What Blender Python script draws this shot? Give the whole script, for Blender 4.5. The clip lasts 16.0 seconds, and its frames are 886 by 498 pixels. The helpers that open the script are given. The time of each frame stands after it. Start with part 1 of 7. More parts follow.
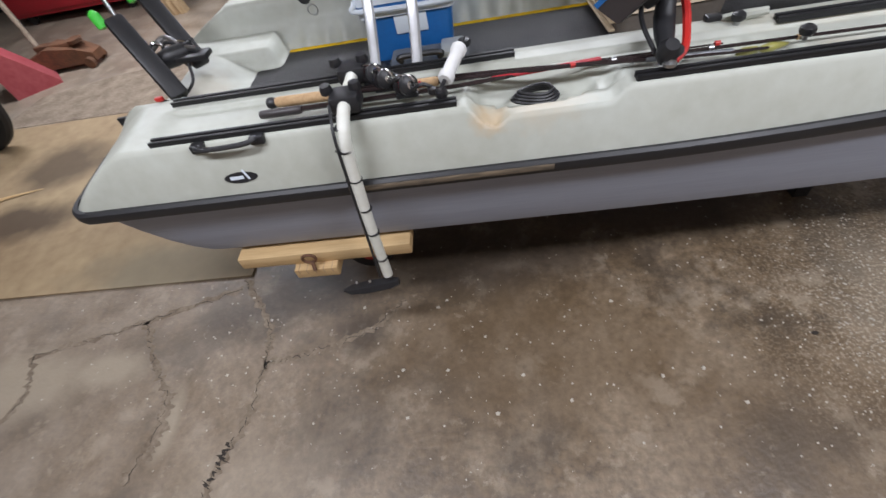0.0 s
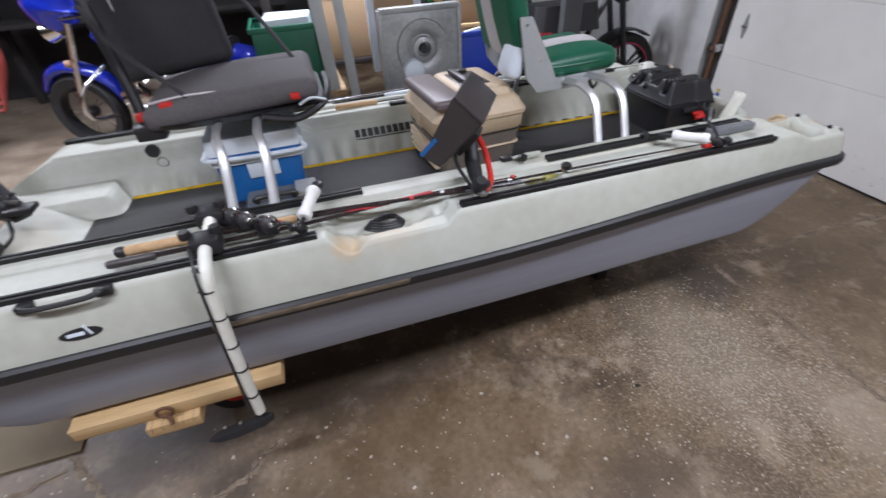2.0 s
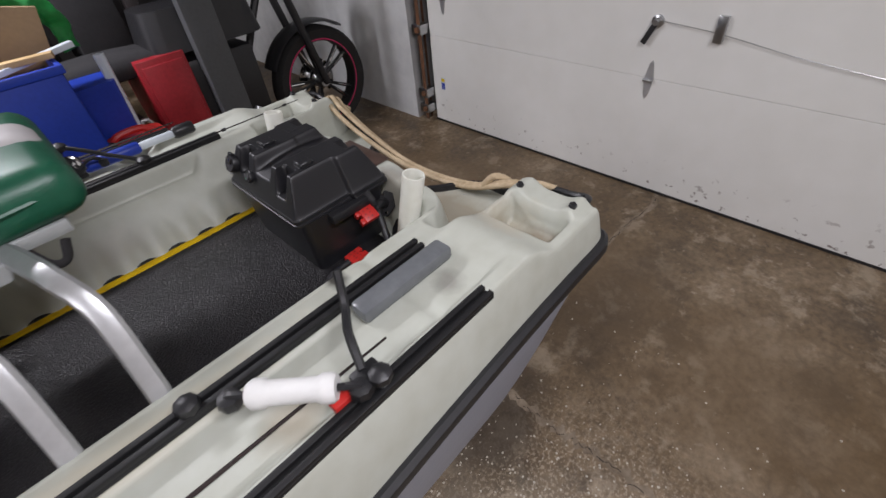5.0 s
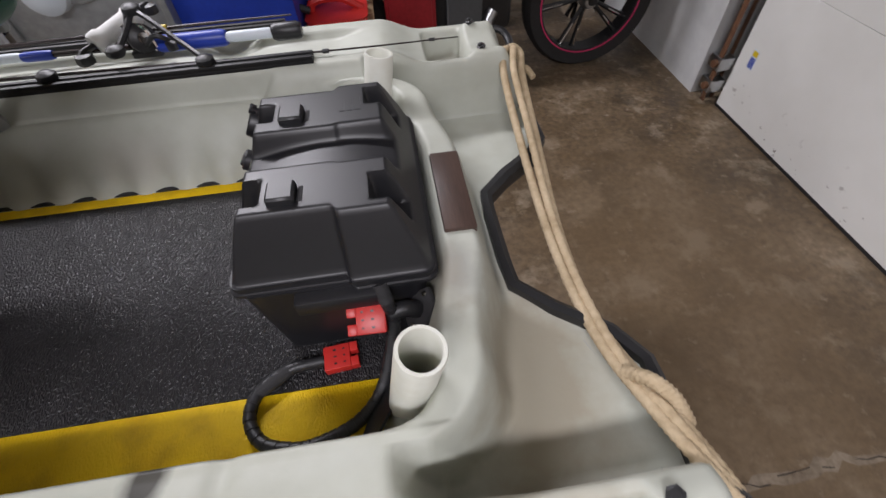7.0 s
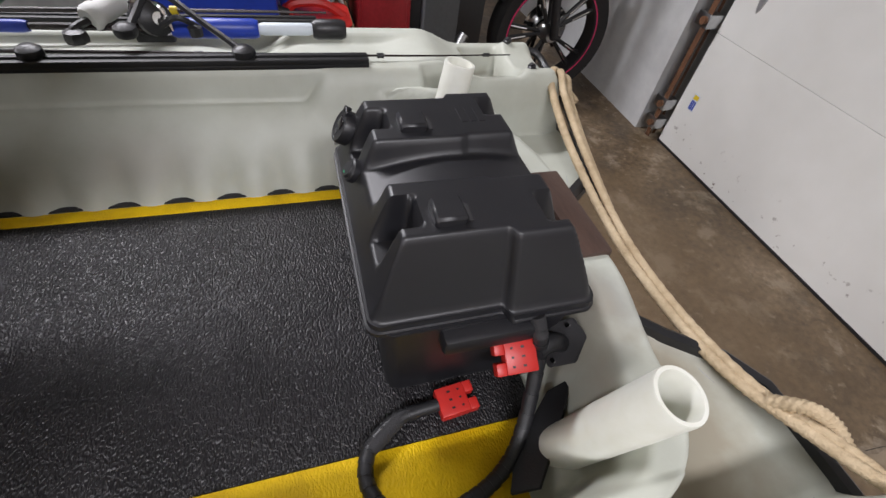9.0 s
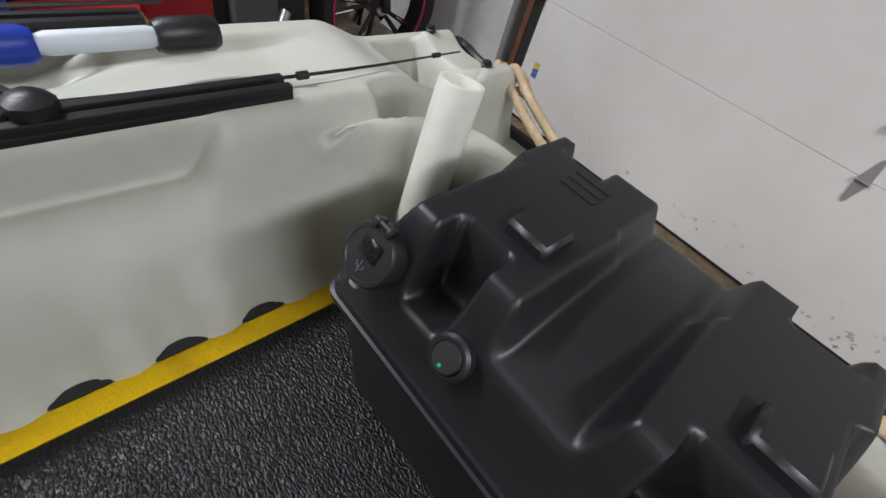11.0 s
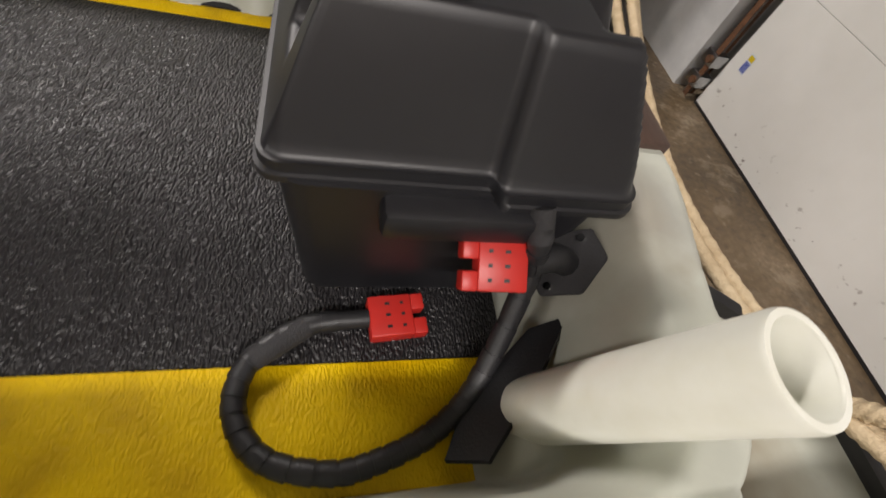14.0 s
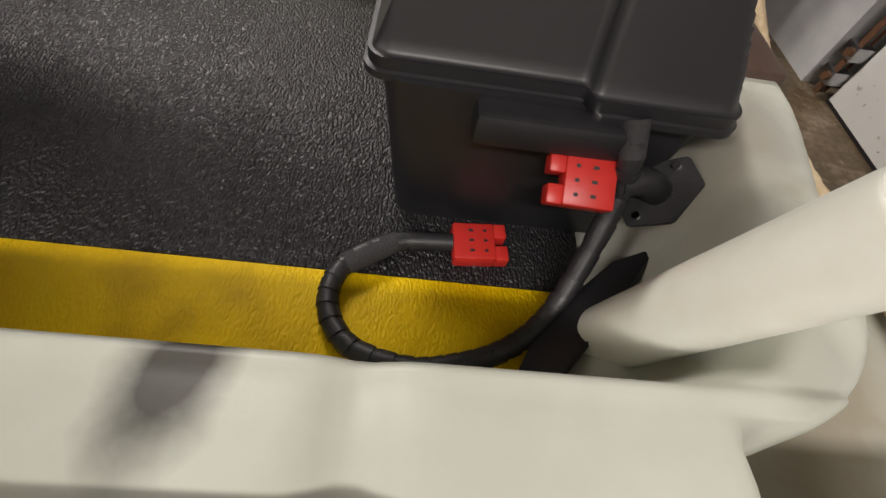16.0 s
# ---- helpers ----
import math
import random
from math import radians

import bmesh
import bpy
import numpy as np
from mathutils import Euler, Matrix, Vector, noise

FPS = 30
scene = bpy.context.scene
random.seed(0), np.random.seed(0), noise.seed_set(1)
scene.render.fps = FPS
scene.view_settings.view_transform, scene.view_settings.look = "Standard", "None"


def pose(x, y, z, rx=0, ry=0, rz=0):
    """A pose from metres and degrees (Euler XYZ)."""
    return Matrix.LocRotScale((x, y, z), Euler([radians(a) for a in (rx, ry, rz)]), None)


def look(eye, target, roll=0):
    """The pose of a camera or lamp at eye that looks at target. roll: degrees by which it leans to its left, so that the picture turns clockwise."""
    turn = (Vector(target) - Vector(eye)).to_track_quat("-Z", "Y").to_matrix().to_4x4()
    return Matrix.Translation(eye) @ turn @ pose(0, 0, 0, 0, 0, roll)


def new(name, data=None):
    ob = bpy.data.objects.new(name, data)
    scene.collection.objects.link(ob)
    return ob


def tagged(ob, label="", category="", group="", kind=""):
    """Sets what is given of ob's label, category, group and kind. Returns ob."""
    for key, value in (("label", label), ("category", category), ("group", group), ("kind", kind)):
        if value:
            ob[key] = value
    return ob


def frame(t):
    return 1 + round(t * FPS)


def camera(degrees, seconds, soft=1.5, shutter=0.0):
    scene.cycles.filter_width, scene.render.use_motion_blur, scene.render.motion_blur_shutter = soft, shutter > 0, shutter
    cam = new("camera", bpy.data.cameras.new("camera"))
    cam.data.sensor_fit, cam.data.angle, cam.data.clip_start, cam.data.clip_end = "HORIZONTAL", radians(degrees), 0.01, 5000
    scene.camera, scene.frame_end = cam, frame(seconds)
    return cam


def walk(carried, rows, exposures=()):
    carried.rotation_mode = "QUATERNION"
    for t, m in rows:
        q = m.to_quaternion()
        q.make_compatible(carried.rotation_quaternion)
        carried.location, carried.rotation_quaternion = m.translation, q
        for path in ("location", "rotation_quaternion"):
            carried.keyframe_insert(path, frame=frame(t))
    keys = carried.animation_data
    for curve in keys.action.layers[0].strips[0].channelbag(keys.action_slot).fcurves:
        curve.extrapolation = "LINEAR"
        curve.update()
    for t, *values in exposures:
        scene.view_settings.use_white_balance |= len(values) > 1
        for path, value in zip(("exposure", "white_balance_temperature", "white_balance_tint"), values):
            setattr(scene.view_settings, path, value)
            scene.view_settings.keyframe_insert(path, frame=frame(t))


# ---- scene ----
EXPOSURES = [(0.0, 0.20, 6200, 9), (1.5, 0.22, 6000, 11), (3.0, 0.02, 6350, 12), (4.2, -0.06, 6500, 12), (6.4, -0.04, 6500, 12), (7.5, 0.36, 6600, 12), (8.2, 0.46, 6600, 11), (10.3, 0.18, 6500, 9), (11.5, 0.18, 6450, 8), (13.0, 0.2, 6600, 10), (14.0, 0.34, 7400, 9), (15.0, 0.30, 7400, 9), (16.0, 0.20, 7400, 9)]
cam = camera(91.2, 16.0, shutter=0.25)
PATH = [
    (0, (1.191, -0.908, 1.482), (0.944, 0.358, -0.046), -14.0),
    (0.5, (1.255, -0.895, 1.522), (0.799, 0.428, 0.092), -18.4),
    (1, (1.228, -0.938, 1.572), (0.874, 0.571, 0.308), -13.3),
    (1.5, (1.164, -1.005, 1.592), (1.23, 0.608, 0.411), -6.4),
    (2, (1.186, -1.0, 1.571), (1.626, 0.528, 0.358), -3.3),
    (2.5, (1.31, -1.006, 1.546), (2.135, 0.322, 0.298), 0.8),
    (3, (1.517, -0.955, 1.524), (2.484, 0.272, 0.277), -4.5),
    (3.5, (1.818, -0.838, 1.505), (2.773, 0.386, 0.245), -13.9),
    (4, (2.002, -0.643, 1.49), (3.02, 0.586, 0.285), -10.8),
    (4.2, (2.084, -0.538, 1.481), (3.153, 0.645, 0.274), -8.3),
    (6.3, (2.852, 0.042, 1.31), (3.59, 1.139, -0.19), 0.2),
    (6.5, (2.897, 0.09, 1.309), (3.463, 1.258, -0.213), -0.8),
    (7, (2.914, 0.187, 1.278), (3.041, 1.459, -0.259), -3.6),
    (7.5, (2.817, 0.254, 1.275), (2.932, 1.603, -0.197), -1.3),
    (8, (2.704, 0.276, 1.241), (3.075, 1.587, -0.224), 5.6),
    (8.2, (2.681, 0.275, 1.236), (3.124, 1.566, -0.226), 7.9),
    (10.3, (2.637, 0.461, 1.174), (3.339, 1.593, -0.318), 6.8),
    (10.5, (2.602, 0.544, 1.147), (3.486, 1.574, -0.322), 11.8),
    (11, (2.578, 0.644, 1.12), (3.728, 1.468, -0.294), 18.9),
    (11.5, (2.561, 0.65, 1.124), (3.793, 1.411, -0.256), 21.6),
    (12, (2.567, 0.648, 1.134), (3.797, 1.418, -0.242), 19.6),
    (12.5, (2.602, 0.608, 1.181), (3.785, 1.48, -0.176), 16.2),
    (13, (2.654, 0.54, 1.221), (3.792, 1.562, -0.069), 14.8),
    (13.4, (2.699, 0.489, 1.158), (3.673, 1.424, -0.317), 21.8),
    (13.5, (2.707, 0.452, 1.144), (3.581, 1.388, -0.392), 20.9),
    (14, (2.726, 0.333, 1.055), (3.276, 1.375, -0.562), 24.8),
    (14.5, (2.737, 0.29, 1.04), (3.099, 1.361, -0.609), 19.4),
    (15, (2.743, 0.291, 1.039), (3.003, 1.384, -0.616), 14.6),
    (15.5, (2.733, 0.28, 1.033), (2.922, 1.374, -0.63), 12.7),
    (16, (2.726, 0.268, 1.028), (2.905, 1.361, -0.637), 13.8),
]
walk(cam, [(t, look(eye, target, roll)) for t, eye, target, roll in PATH], EXPOSURES)

# ---------------------------------------------------------------- light
world = bpy.data.worlds.new("world")
scene.world = world
world.use_nodes = True
world.node_tree.nodes["Background"].inputs[0].default_value = (0.8, 0.9, 1.0, 1)
world.node_tree.nodes["Background"].inputs[1].default_value = 0.01
CEIL = 2.55


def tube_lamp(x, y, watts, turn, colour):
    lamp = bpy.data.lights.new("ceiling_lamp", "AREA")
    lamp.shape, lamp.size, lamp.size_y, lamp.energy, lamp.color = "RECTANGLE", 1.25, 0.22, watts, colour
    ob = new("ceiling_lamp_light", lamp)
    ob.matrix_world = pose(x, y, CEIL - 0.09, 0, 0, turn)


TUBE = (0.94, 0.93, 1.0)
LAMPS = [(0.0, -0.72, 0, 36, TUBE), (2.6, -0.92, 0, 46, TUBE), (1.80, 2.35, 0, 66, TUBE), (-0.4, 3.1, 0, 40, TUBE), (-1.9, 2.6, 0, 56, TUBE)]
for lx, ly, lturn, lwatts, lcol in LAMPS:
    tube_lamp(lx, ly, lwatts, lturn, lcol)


# ---------------------------------------------------------------- materials
def material(name, base, rough=0.5, metal=0.0, dark=None, big=3.0, fine=60.0, amount=0.5, bump=0.1, bump_scale=None, streak=None, coat=0.0, spread=0.16):
    """A procedural surface: two colours mixed by coarse and fine noise, uneven gloss and fine relief."""
    m = bpy.data.materials.new(name)
    m.use_nodes = True
    nt = m.node_tree
    n, l = nt.nodes, nt.links
    bs = n["Principled BSDF"]
    bs.inputs["Roughness"].default_value, bs.inputs["Metallic"].default_value = rough, metal
    bs.inputs["Coat Weight"].default_value = coat
    co = n.new("ShaderNodeTexCoord")
    mp = n.new("ShaderNodeMapping")
    l.new(co.outputs["Object"], mp.inputs["Vector"])
    if streak:
        mp.inputs["Scale"].default_value = streak
    a, b = n.new("ShaderNodeTexNoise"), n.new("ShaderNodeTexNoise")
    a.inputs["Scale"].default_value, b.inputs["Scale"].default_value = big, fine
    a.inputs["Detail"].default_value, b.inputs["Detail"].default_value = 6, 4
    for x in (a, b):
        l.new(mp.outputs["Vector"], x.inputs["Vector"])
    mix = n.new("ShaderNodeMix")
    l.new(a.outputs[0], mix.inputs[2])
    l.new(b.outputs[0], mix.inputs[3])
    mix.inputs[0].default_value = 0.4
    ramp = n.new("ShaderNodeValToRGB")
    ramp.color_ramp.elements[0].position, ramp.color_ramp.elements[1].position = 0.5 - spread, 0.5 + spread
    dark = dark or tuple(c * (1 - amount) for c in base)
    ramp.color_ramp.elements[0].color, ramp.color_ramp.elements[1].color = (*dark, 1), (*base, 1)
    l.new(mix.outputs[0], ramp.inputs[0])
    l.new(ramp.outputs[0], bs.inputs["Base Color"])
    mr = n.new("ShaderNodeMapRange")
    mr.inputs[3].default_value, mr.inputs[4].default_value = max(0.04, rough - 0.1), min(1, rough + 0.1)
    l.new(a.outputs[0], mr.inputs[0])
    l.new(mr.outputs[0], bs.inputs["Roughness"])
    if bump:
        c = n.new("ShaderNodeTexNoise")
        c.inputs["Scale"].default_value = bump_scale or fine * 2
        l.new(mp.outputs["Vector"], c.inputs["Vector"])
        bp = n.new("ShaderNodeBump")
        bp.inputs["Strength"].default_value, bp.inputs["Distance"].default_value = bump, 0.003
        l.new(c.outputs[0], bp.inputs["Height"])
        l.new(bp.outputs[0], bs.inputs["Normal"])
    return m


def node_tools(m):
    nt = m.node_tree

    def add(kind, **ins):
        x = nt.nodes.new(kind)
        for k, v in ins.items():
            x.inputs[k.replace("_", " ")].default_value = v
        return x
    return nt, add, nt.links.new, nt.nodes["Principled BSDF"]


M = {}
M["gel"] = material("boat_white_plastic", (0.505, 0.525, 0.465), 0.50, dark=(0.42, 0.43, 0.365), big=2.2, fine=25, bump=0.04, bump_scale=180)


def stained(m, spots, grain=28):
    """Blends stains and painted shade of given place, reach and colour into a material."""
    nt = m.node_tree
    n, l = nt.nodes, nt.links
    bs = n["Principled BSDF"]
    co, nz = n.new("ShaderNodeTexCoord"), n.new("ShaderNodeTexNoise")
    nz.inputs["Scale"].default_value, nz.inputs["Detail"].default_value = grain, 6
    l.new(co.outputs["Object"], nz.inputs["Vector"])
    for place, reach, colour, stretch, strength in spots:
        mp = n.new("ShaderNodeMapping")
        mp.vector_type = "TEXTURE"
        mp.inputs["Location"].default_value, mp.inputs["Scale"].default_value = place, stretch
        l.new(co.outputs["Object"], mp.inputs["Vector"])
        ln = n.new("ShaderNodeVectorMath")
        ln.operation = "LENGTH"
        l.new(mp.outputs[0], ln.inputs[0])
        ad = n.new("ShaderNodeMath")
        ad.operation = "MULTIPLY_ADD"
        l.new(nz.outputs[0], ad.inputs[0])
        ad.inputs[1].default_value = -reach * 0.8
        l.new(ln.outputs["Value"], ad.inputs[2])
        mr = n.new("ShaderNodeMapRange")
        mr.inputs[1].default_value, mr.inputs[2].default_value, mr.inputs[4].default_value = reach * 0.55, 0.0, strength
        l.new(ad.outputs[0], mr.inputs[0])
        mx = n.new("ShaderNodeMix")
        mx.data_type = "RGBA"
        l.new(mr.outputs[0], mx.inputs[0])
        l.new(bs.inputs["Base Color"].links[0].from_socket, mx.inputs[6])
        mx.inputs[7].default_value = (*colour, 1)
        l.new(mx.outputs[2], bs.inputs["Base Color"])


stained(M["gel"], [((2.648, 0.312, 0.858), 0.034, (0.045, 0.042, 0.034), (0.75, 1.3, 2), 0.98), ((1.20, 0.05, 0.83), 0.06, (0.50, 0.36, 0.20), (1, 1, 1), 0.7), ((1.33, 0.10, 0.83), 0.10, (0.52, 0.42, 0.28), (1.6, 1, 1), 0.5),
             # the two spots at x 3.05 paint shade into the corner pockets
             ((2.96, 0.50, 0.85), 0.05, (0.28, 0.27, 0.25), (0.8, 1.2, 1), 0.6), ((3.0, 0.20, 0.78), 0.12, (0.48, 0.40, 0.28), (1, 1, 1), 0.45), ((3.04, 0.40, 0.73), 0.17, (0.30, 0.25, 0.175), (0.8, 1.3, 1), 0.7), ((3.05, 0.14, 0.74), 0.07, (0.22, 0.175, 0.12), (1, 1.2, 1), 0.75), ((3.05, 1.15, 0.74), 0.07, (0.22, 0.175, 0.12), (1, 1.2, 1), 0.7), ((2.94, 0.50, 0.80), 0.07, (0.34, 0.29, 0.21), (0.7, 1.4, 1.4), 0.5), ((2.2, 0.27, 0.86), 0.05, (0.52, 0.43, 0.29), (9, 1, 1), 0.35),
             ((2.45, 0.15, 0.84), 0.05, (0.40, 0.34, 0.25), (1.4, 1, 1), 0.6), ((2.05, 0.13, 0.84), 0.05, (0.38, 0.33, 0.25), (2.0, 1, 1), 0.5), ((2.78, 0.16, 0.84), 0.04, (0.20, 0.19, 0.17), (1, 1, 1), 0.6),
             ((2.40, 0.93, 0.78), 0.06, (0.45, 0.43, 0.38), (2, 1, 1.2), 0.45), ((0.50, 1.05, 0.80), 0.08, (0.50, 0.44, 0.33), (2, 1, 1), 0.3), ((0.18, 0.55, 0.74), 0.12, (0.48, 0.42, 0.32), (1, 1.6, 1), 0.5)])
M["hull"] = material("hull_grey_plastic", (0.30, 0.32, 0.375), 0.45, dark=(0.245, 0.26, 0.305), big=2, fine=30, streak=(0.25, 4, 8), bump=0.05)
M["trim"] = material("black_rubber_trim", (0.018, 0.018, 0.02), 0.5, amount=0.3, bump=0.1)
M["worn"] = material("scuffed_trim", (0.33, 0.25, 0.16), 0.6, dark=(0.03, 0.03, 0.03), big=6, fine=40, streak=(0.4, 3, 3))
M["black"] = material("black_plastic", (0.02, 0.02, 0.022), 0.42, amount=0.3, bump=0.12, bump_scale=500)
M["matte"] = material("matte_black_cloth", (0.03, 0.029, 0.031), 0.85, amount=0.4, bump=0.3, bump_scale=600)
M["rail"] = material("black_aluminium_rail", (0.009, 0.009, 0.010), 0.55, amount=0.3, bump=0.02)
M["boxplastic"] = material("battery_box_plastic", (0.0115, 0.0115, 0.0140), 0.44, amount=0.2, big=5, fine=80, bump=0.03, bump_scale=900)
M["boxplastic"].node_tree.nodes["Principled BSDF"].inputs["Specular IOR Level"].default_value = 0.60
M["pvc"] = material("white_pvc", (0.74, 0.75, 0.69), 0.33, dark=(0.66, 0.66, 0.57), big=6, fine=60, bump=0.03)
M["foam"] = material("white_foam", (0.78, 0.78, 0.76), 0.7, amount=0.1, bump=0.2, bump_scale=300)
M["pine"] = material("pine_wood", (0.60, 0.43, 0.22), 0.65, dark=(0.45, 0.29, 0.13), big=3, fine=25, streak=(0.5, 9, 9), bump=0.2)
M["oldwood"] = material("aged_timber", (0.45, 0.32, 0.19), 0.8, dark=(0.26, 0.17, 0.09), big=2, fine=18, streak=(7, 7, 0.5), bump=0.3)
M["splitwood"] = material("split_tan_timber", (0.58, 0.44, 0.26), 0.85, dark=(0.34, 0.22, 0.11), big=3, fine=22, streak=(9, 9, 0.6), bump=0.6, bump_scale=24)
M["brownwood"] = material("brown_stained_board", (0.085, 0.050, 0.038), 0.45, dark=(0.05, 0.03, 0.024), big=8, fine=50, streak=(9, 0.8, 9), bump=0.15)
M["steel"] = material("bare_steel", (0.55, 0.56, 0.57), 0.3, 1.0, amount=0.25, bump=0.03)
M["alu"] = material("brushed_aluminium", (0.62, 0.63, 0.64), 0.38, 0.7, amount=0.2, bump=0.03)
M["greymetal"] = material("grey_painted_metal", (0.42, 0.44, 0.44), 0.4, 0.2, amount=0.12, bump=0.03)
M["chrome"] = material("chrome", (0.8, 0.8, 0.8), 0.08, 1.0, amount=0.1, bump=0)
M["rust"] = material("rusty_steel", (0.22, 0.10, 0.05), 0.75, 0.3, dark=(0.09, 0.05, 0.03), big=12, fine=80, bump=0.4)
M["red"] = material("red_plastic", (0.55, 0.025, 0.02), 0.4, amount=0.25, bump=0.05)
M["redpaint"] = material("red_enamel", (0.42, 0.02, 0.03), 0.4, amount=0.4, big=3, bump=0.05)
M["pinkred"] = material("faded_red_paint", (0.46, 0.11, 0.12), 0.7, dark=(0.34, 0.05, 0.06), big=5, fine=30, bump=0.2)
M["blue"] = material("blue_plastic", (0.015, 0.05, 0.42), 0.4, amount=0.3, bump=0.04)
M["coolblue"] = material("cooler_blue_plastic", (0.02, 0.14, 0.42), 0.4, amount=0.2, bump=0.05)
M["coolwhite"] = material("cooler_white_plastic", (0.66, 0.72, 0.78), 0.45, amount=0.08, bump=0.05)
M["clear"] = material("grey_smoke_plastic", (0.16, 0.17, 0.18), 0.25, amount=0.3, bump=0.03)
M["motoblue"] = material("blue_motorcycle_paint", (0.012, 0.03, 0.42), 0.15, 0.3, amount=0.2, coat=1.0, bump=0)
M["green"] = material("green_vinyl", (0.012, 0.115, 0.062), 0.38, amount=0.3, bump=0.12, bump_scale=350)
M["greyvinyl"] = material("grey_vinyl", (0.52, 0.50, 0.50), 0.5, amount=0.12, bump=0.12, bump_scale=300)
M["greencloth"] = material("green_fabric", (0.01, 0.30, 0.055), 0.6, amount=0.4, bump=0.2, bump_scale=60)
M["binlime"] = material("dark_green_plastic", (0.012, 0.13, 0.07), 0.45, amount=0.3, bump=0.05)
M["lime"] = material("lime_green_plastic", (0.08, 0.62, 0.06), 0.4, amount=0.15, bump=0.03)
M["seatgrey"] = material("charcoal_seat_fabric", (0.105, 0.098, 0.10), 0.85, amount=0.35, big=4, fine=120, bump=0.4, bump_scale=700)
M["beige"] = material("tan_tackle_box_plastic", (0.56, 0.45, 0.31), 0.5, dark=(0.45, 0.35, 0.23), big=4, fine=60, bump=0.1, bump_scale=300)
M["taupe"] = material("dusty_taupe_plastic", (0.185, 0.160, 0.135), 0.6, amount=0.3, big=4, bump=0.1)
M["hood"] = material("brown_grey_plastic", (0.045, 0.038, 0.038), 0.4, amount=0.2, bump=0.04)
M["taupebrown"] = material("brown_smoked_plastic", (0.115, 0.088, 0.085), 0.42, amount=0.25, bump=0.05)
M["cork"] = material("cork", (0.55, 0.38, 0.21), 0.75, dark=(0.4, 0.25, 0.12), big=30, fine=120, bump=0.2)
M["rope"] = material("cotton_rope", (0.60, 0.48, 0.32), 0.85, dark=(0.40, 0.30, 0.18), big=14, fine=90, bump=0.7, bump_scale=260)
M["graphite"] = material("rod_graphite", (0.03, 0.02, 0.02), 0.25, amount=0.4, bump=0)
M["paper"] = material("cardboard", (0.42, 0.29, 0.17), 0.8, amount=0.2, bump=0.1)
M["whitewall"] = material("white_foam_board_wall", (0.78, 0.79, 0.78), 0.75, dark=(0.60, 0.61, 0.61), big=1.6, fine=12, bump=0.12, bump_scale=30)
M["darkwall"] = material("dark_stud_wall", (0.030, 0.027, 0.026), 0.9, amount=0.5, big=2, fine=14, bump=0.3, bump_scale=20)
M["brickwall"] = material("grey_block_wall", (0.30, 0.26, 0.22), 0.9, dark=(0.18, 0.15, 0.13), big=2, fine=20, bump=0.4, bump_scale=40)
M["ceiling"] = material("ceiling_board", (0.76, 0.75, 0.72), 0.9, amount=0.25, big=1, bump=0.1)
M["pillar"] = material("grey_painted_column", (0.10, 0.105, 0.11), 0.6, amount=0.25, bump=0.1)
M["fan"] = material("galvanised_sheet", (0.42, 0.43, 0.43), 0.45, 0.5, dark=(0.27, 0.28, 0.28), big=5, fine=40, bump=0.05)
M["cream"] = material("cream_enamel", (0.66, 0.62, 0.47), 0.4, dark=(0.50, 0.42, 0.27), big=5, fine=30, bump=0.05)
M["darkglass"] = material("smoked_glass", (0.018, 0.015, 0.016), 0.12, amount=0.4, bump=0)
M["brick"] = material("tan_brick", (0.42, 0.25, 0.15), 0.85, amount=0.4, big=20, bump=0.4)
M["tyre"] = material("tyre_rubber", (0.022, 0.021, 0.021), 0.75, amount=0.4, bump=0.3, bump_scale=200)
M["hose"] = material("red_rubber_hose", (0.34, 0.06, 0.05), 0.55, amount=0.3, bump=0.05)
M["pink"] = material("hot_pink_plastic", (0.75, 0.03, 0.16), 0.4, amount=0.15, bump=0)
M["denim"] = material("dark_blue_cloth", (0.03, 0.035, 0.075), 0.9, amount=0.4, bump=0.3)
M["ply"] = material("painted_plywood", (0.385, 0.29, 0.165), 0.7, dark=(0.24, 0.165, 0.09), big=1.6, fine=14, bump=0.12, bump_scale=60)
M["chip"] = material("pale_paint_chip", (0.62, 0.57, 0.48), 0.8, amount=0.3, big=2, bump=0)
M["crack"] = material("crack_dirt", (0.045, 0.036, 0.028), 0.95, amount=0.4, big=8, bump=0.3)
M["mortar"] = material("pale_crack_filler", (0.30, 0.245, 0.18), 0.9, dark=(0.13, 0.095, 0.063), big=9, bump=0.5)
M["yellowtip"] = material("yellow_plastic", (0.75, 0.55, 0.02), 0.4, amount=0.1, bump=0)
M["deckstain"] = material("tan_stained_plastic", (0.50, 0.42, 0.28), 0.6, dark=(0.6, 0.55, 0.44), big=10, bump=0.05)
M["smudge"] = material("dark_scuff", (0.16, 0.15, 0.13), 0.6, dark=(0.45, 0.44, 0.38), big=40, fine=120, bump=0.02)
M["olive"] = material("olive_lure", (0.35, 0.33, 0.08), 0.4, amount=0.4, big=40, bump=0)
M["ledgreen"] = bpy.data.materials.new("green_indicator")
M["ledgreen"].use_nodes = True
M["ledgreen"].node_tree.nodes["Principled BSDF"].inputs["Base Color"].default_value = (0.0, 0.3, 0.12, 1)
M["ledgreen"].node_tree.nodes["Principled BSDF"].inputs["Emission Color"].default_value = (0.0, 0.9, 0.35, 1)
M["ledgreen"].node_tree.nodes["Principled BSDF"].inputs["Emission Strength"].default_value = 0.12


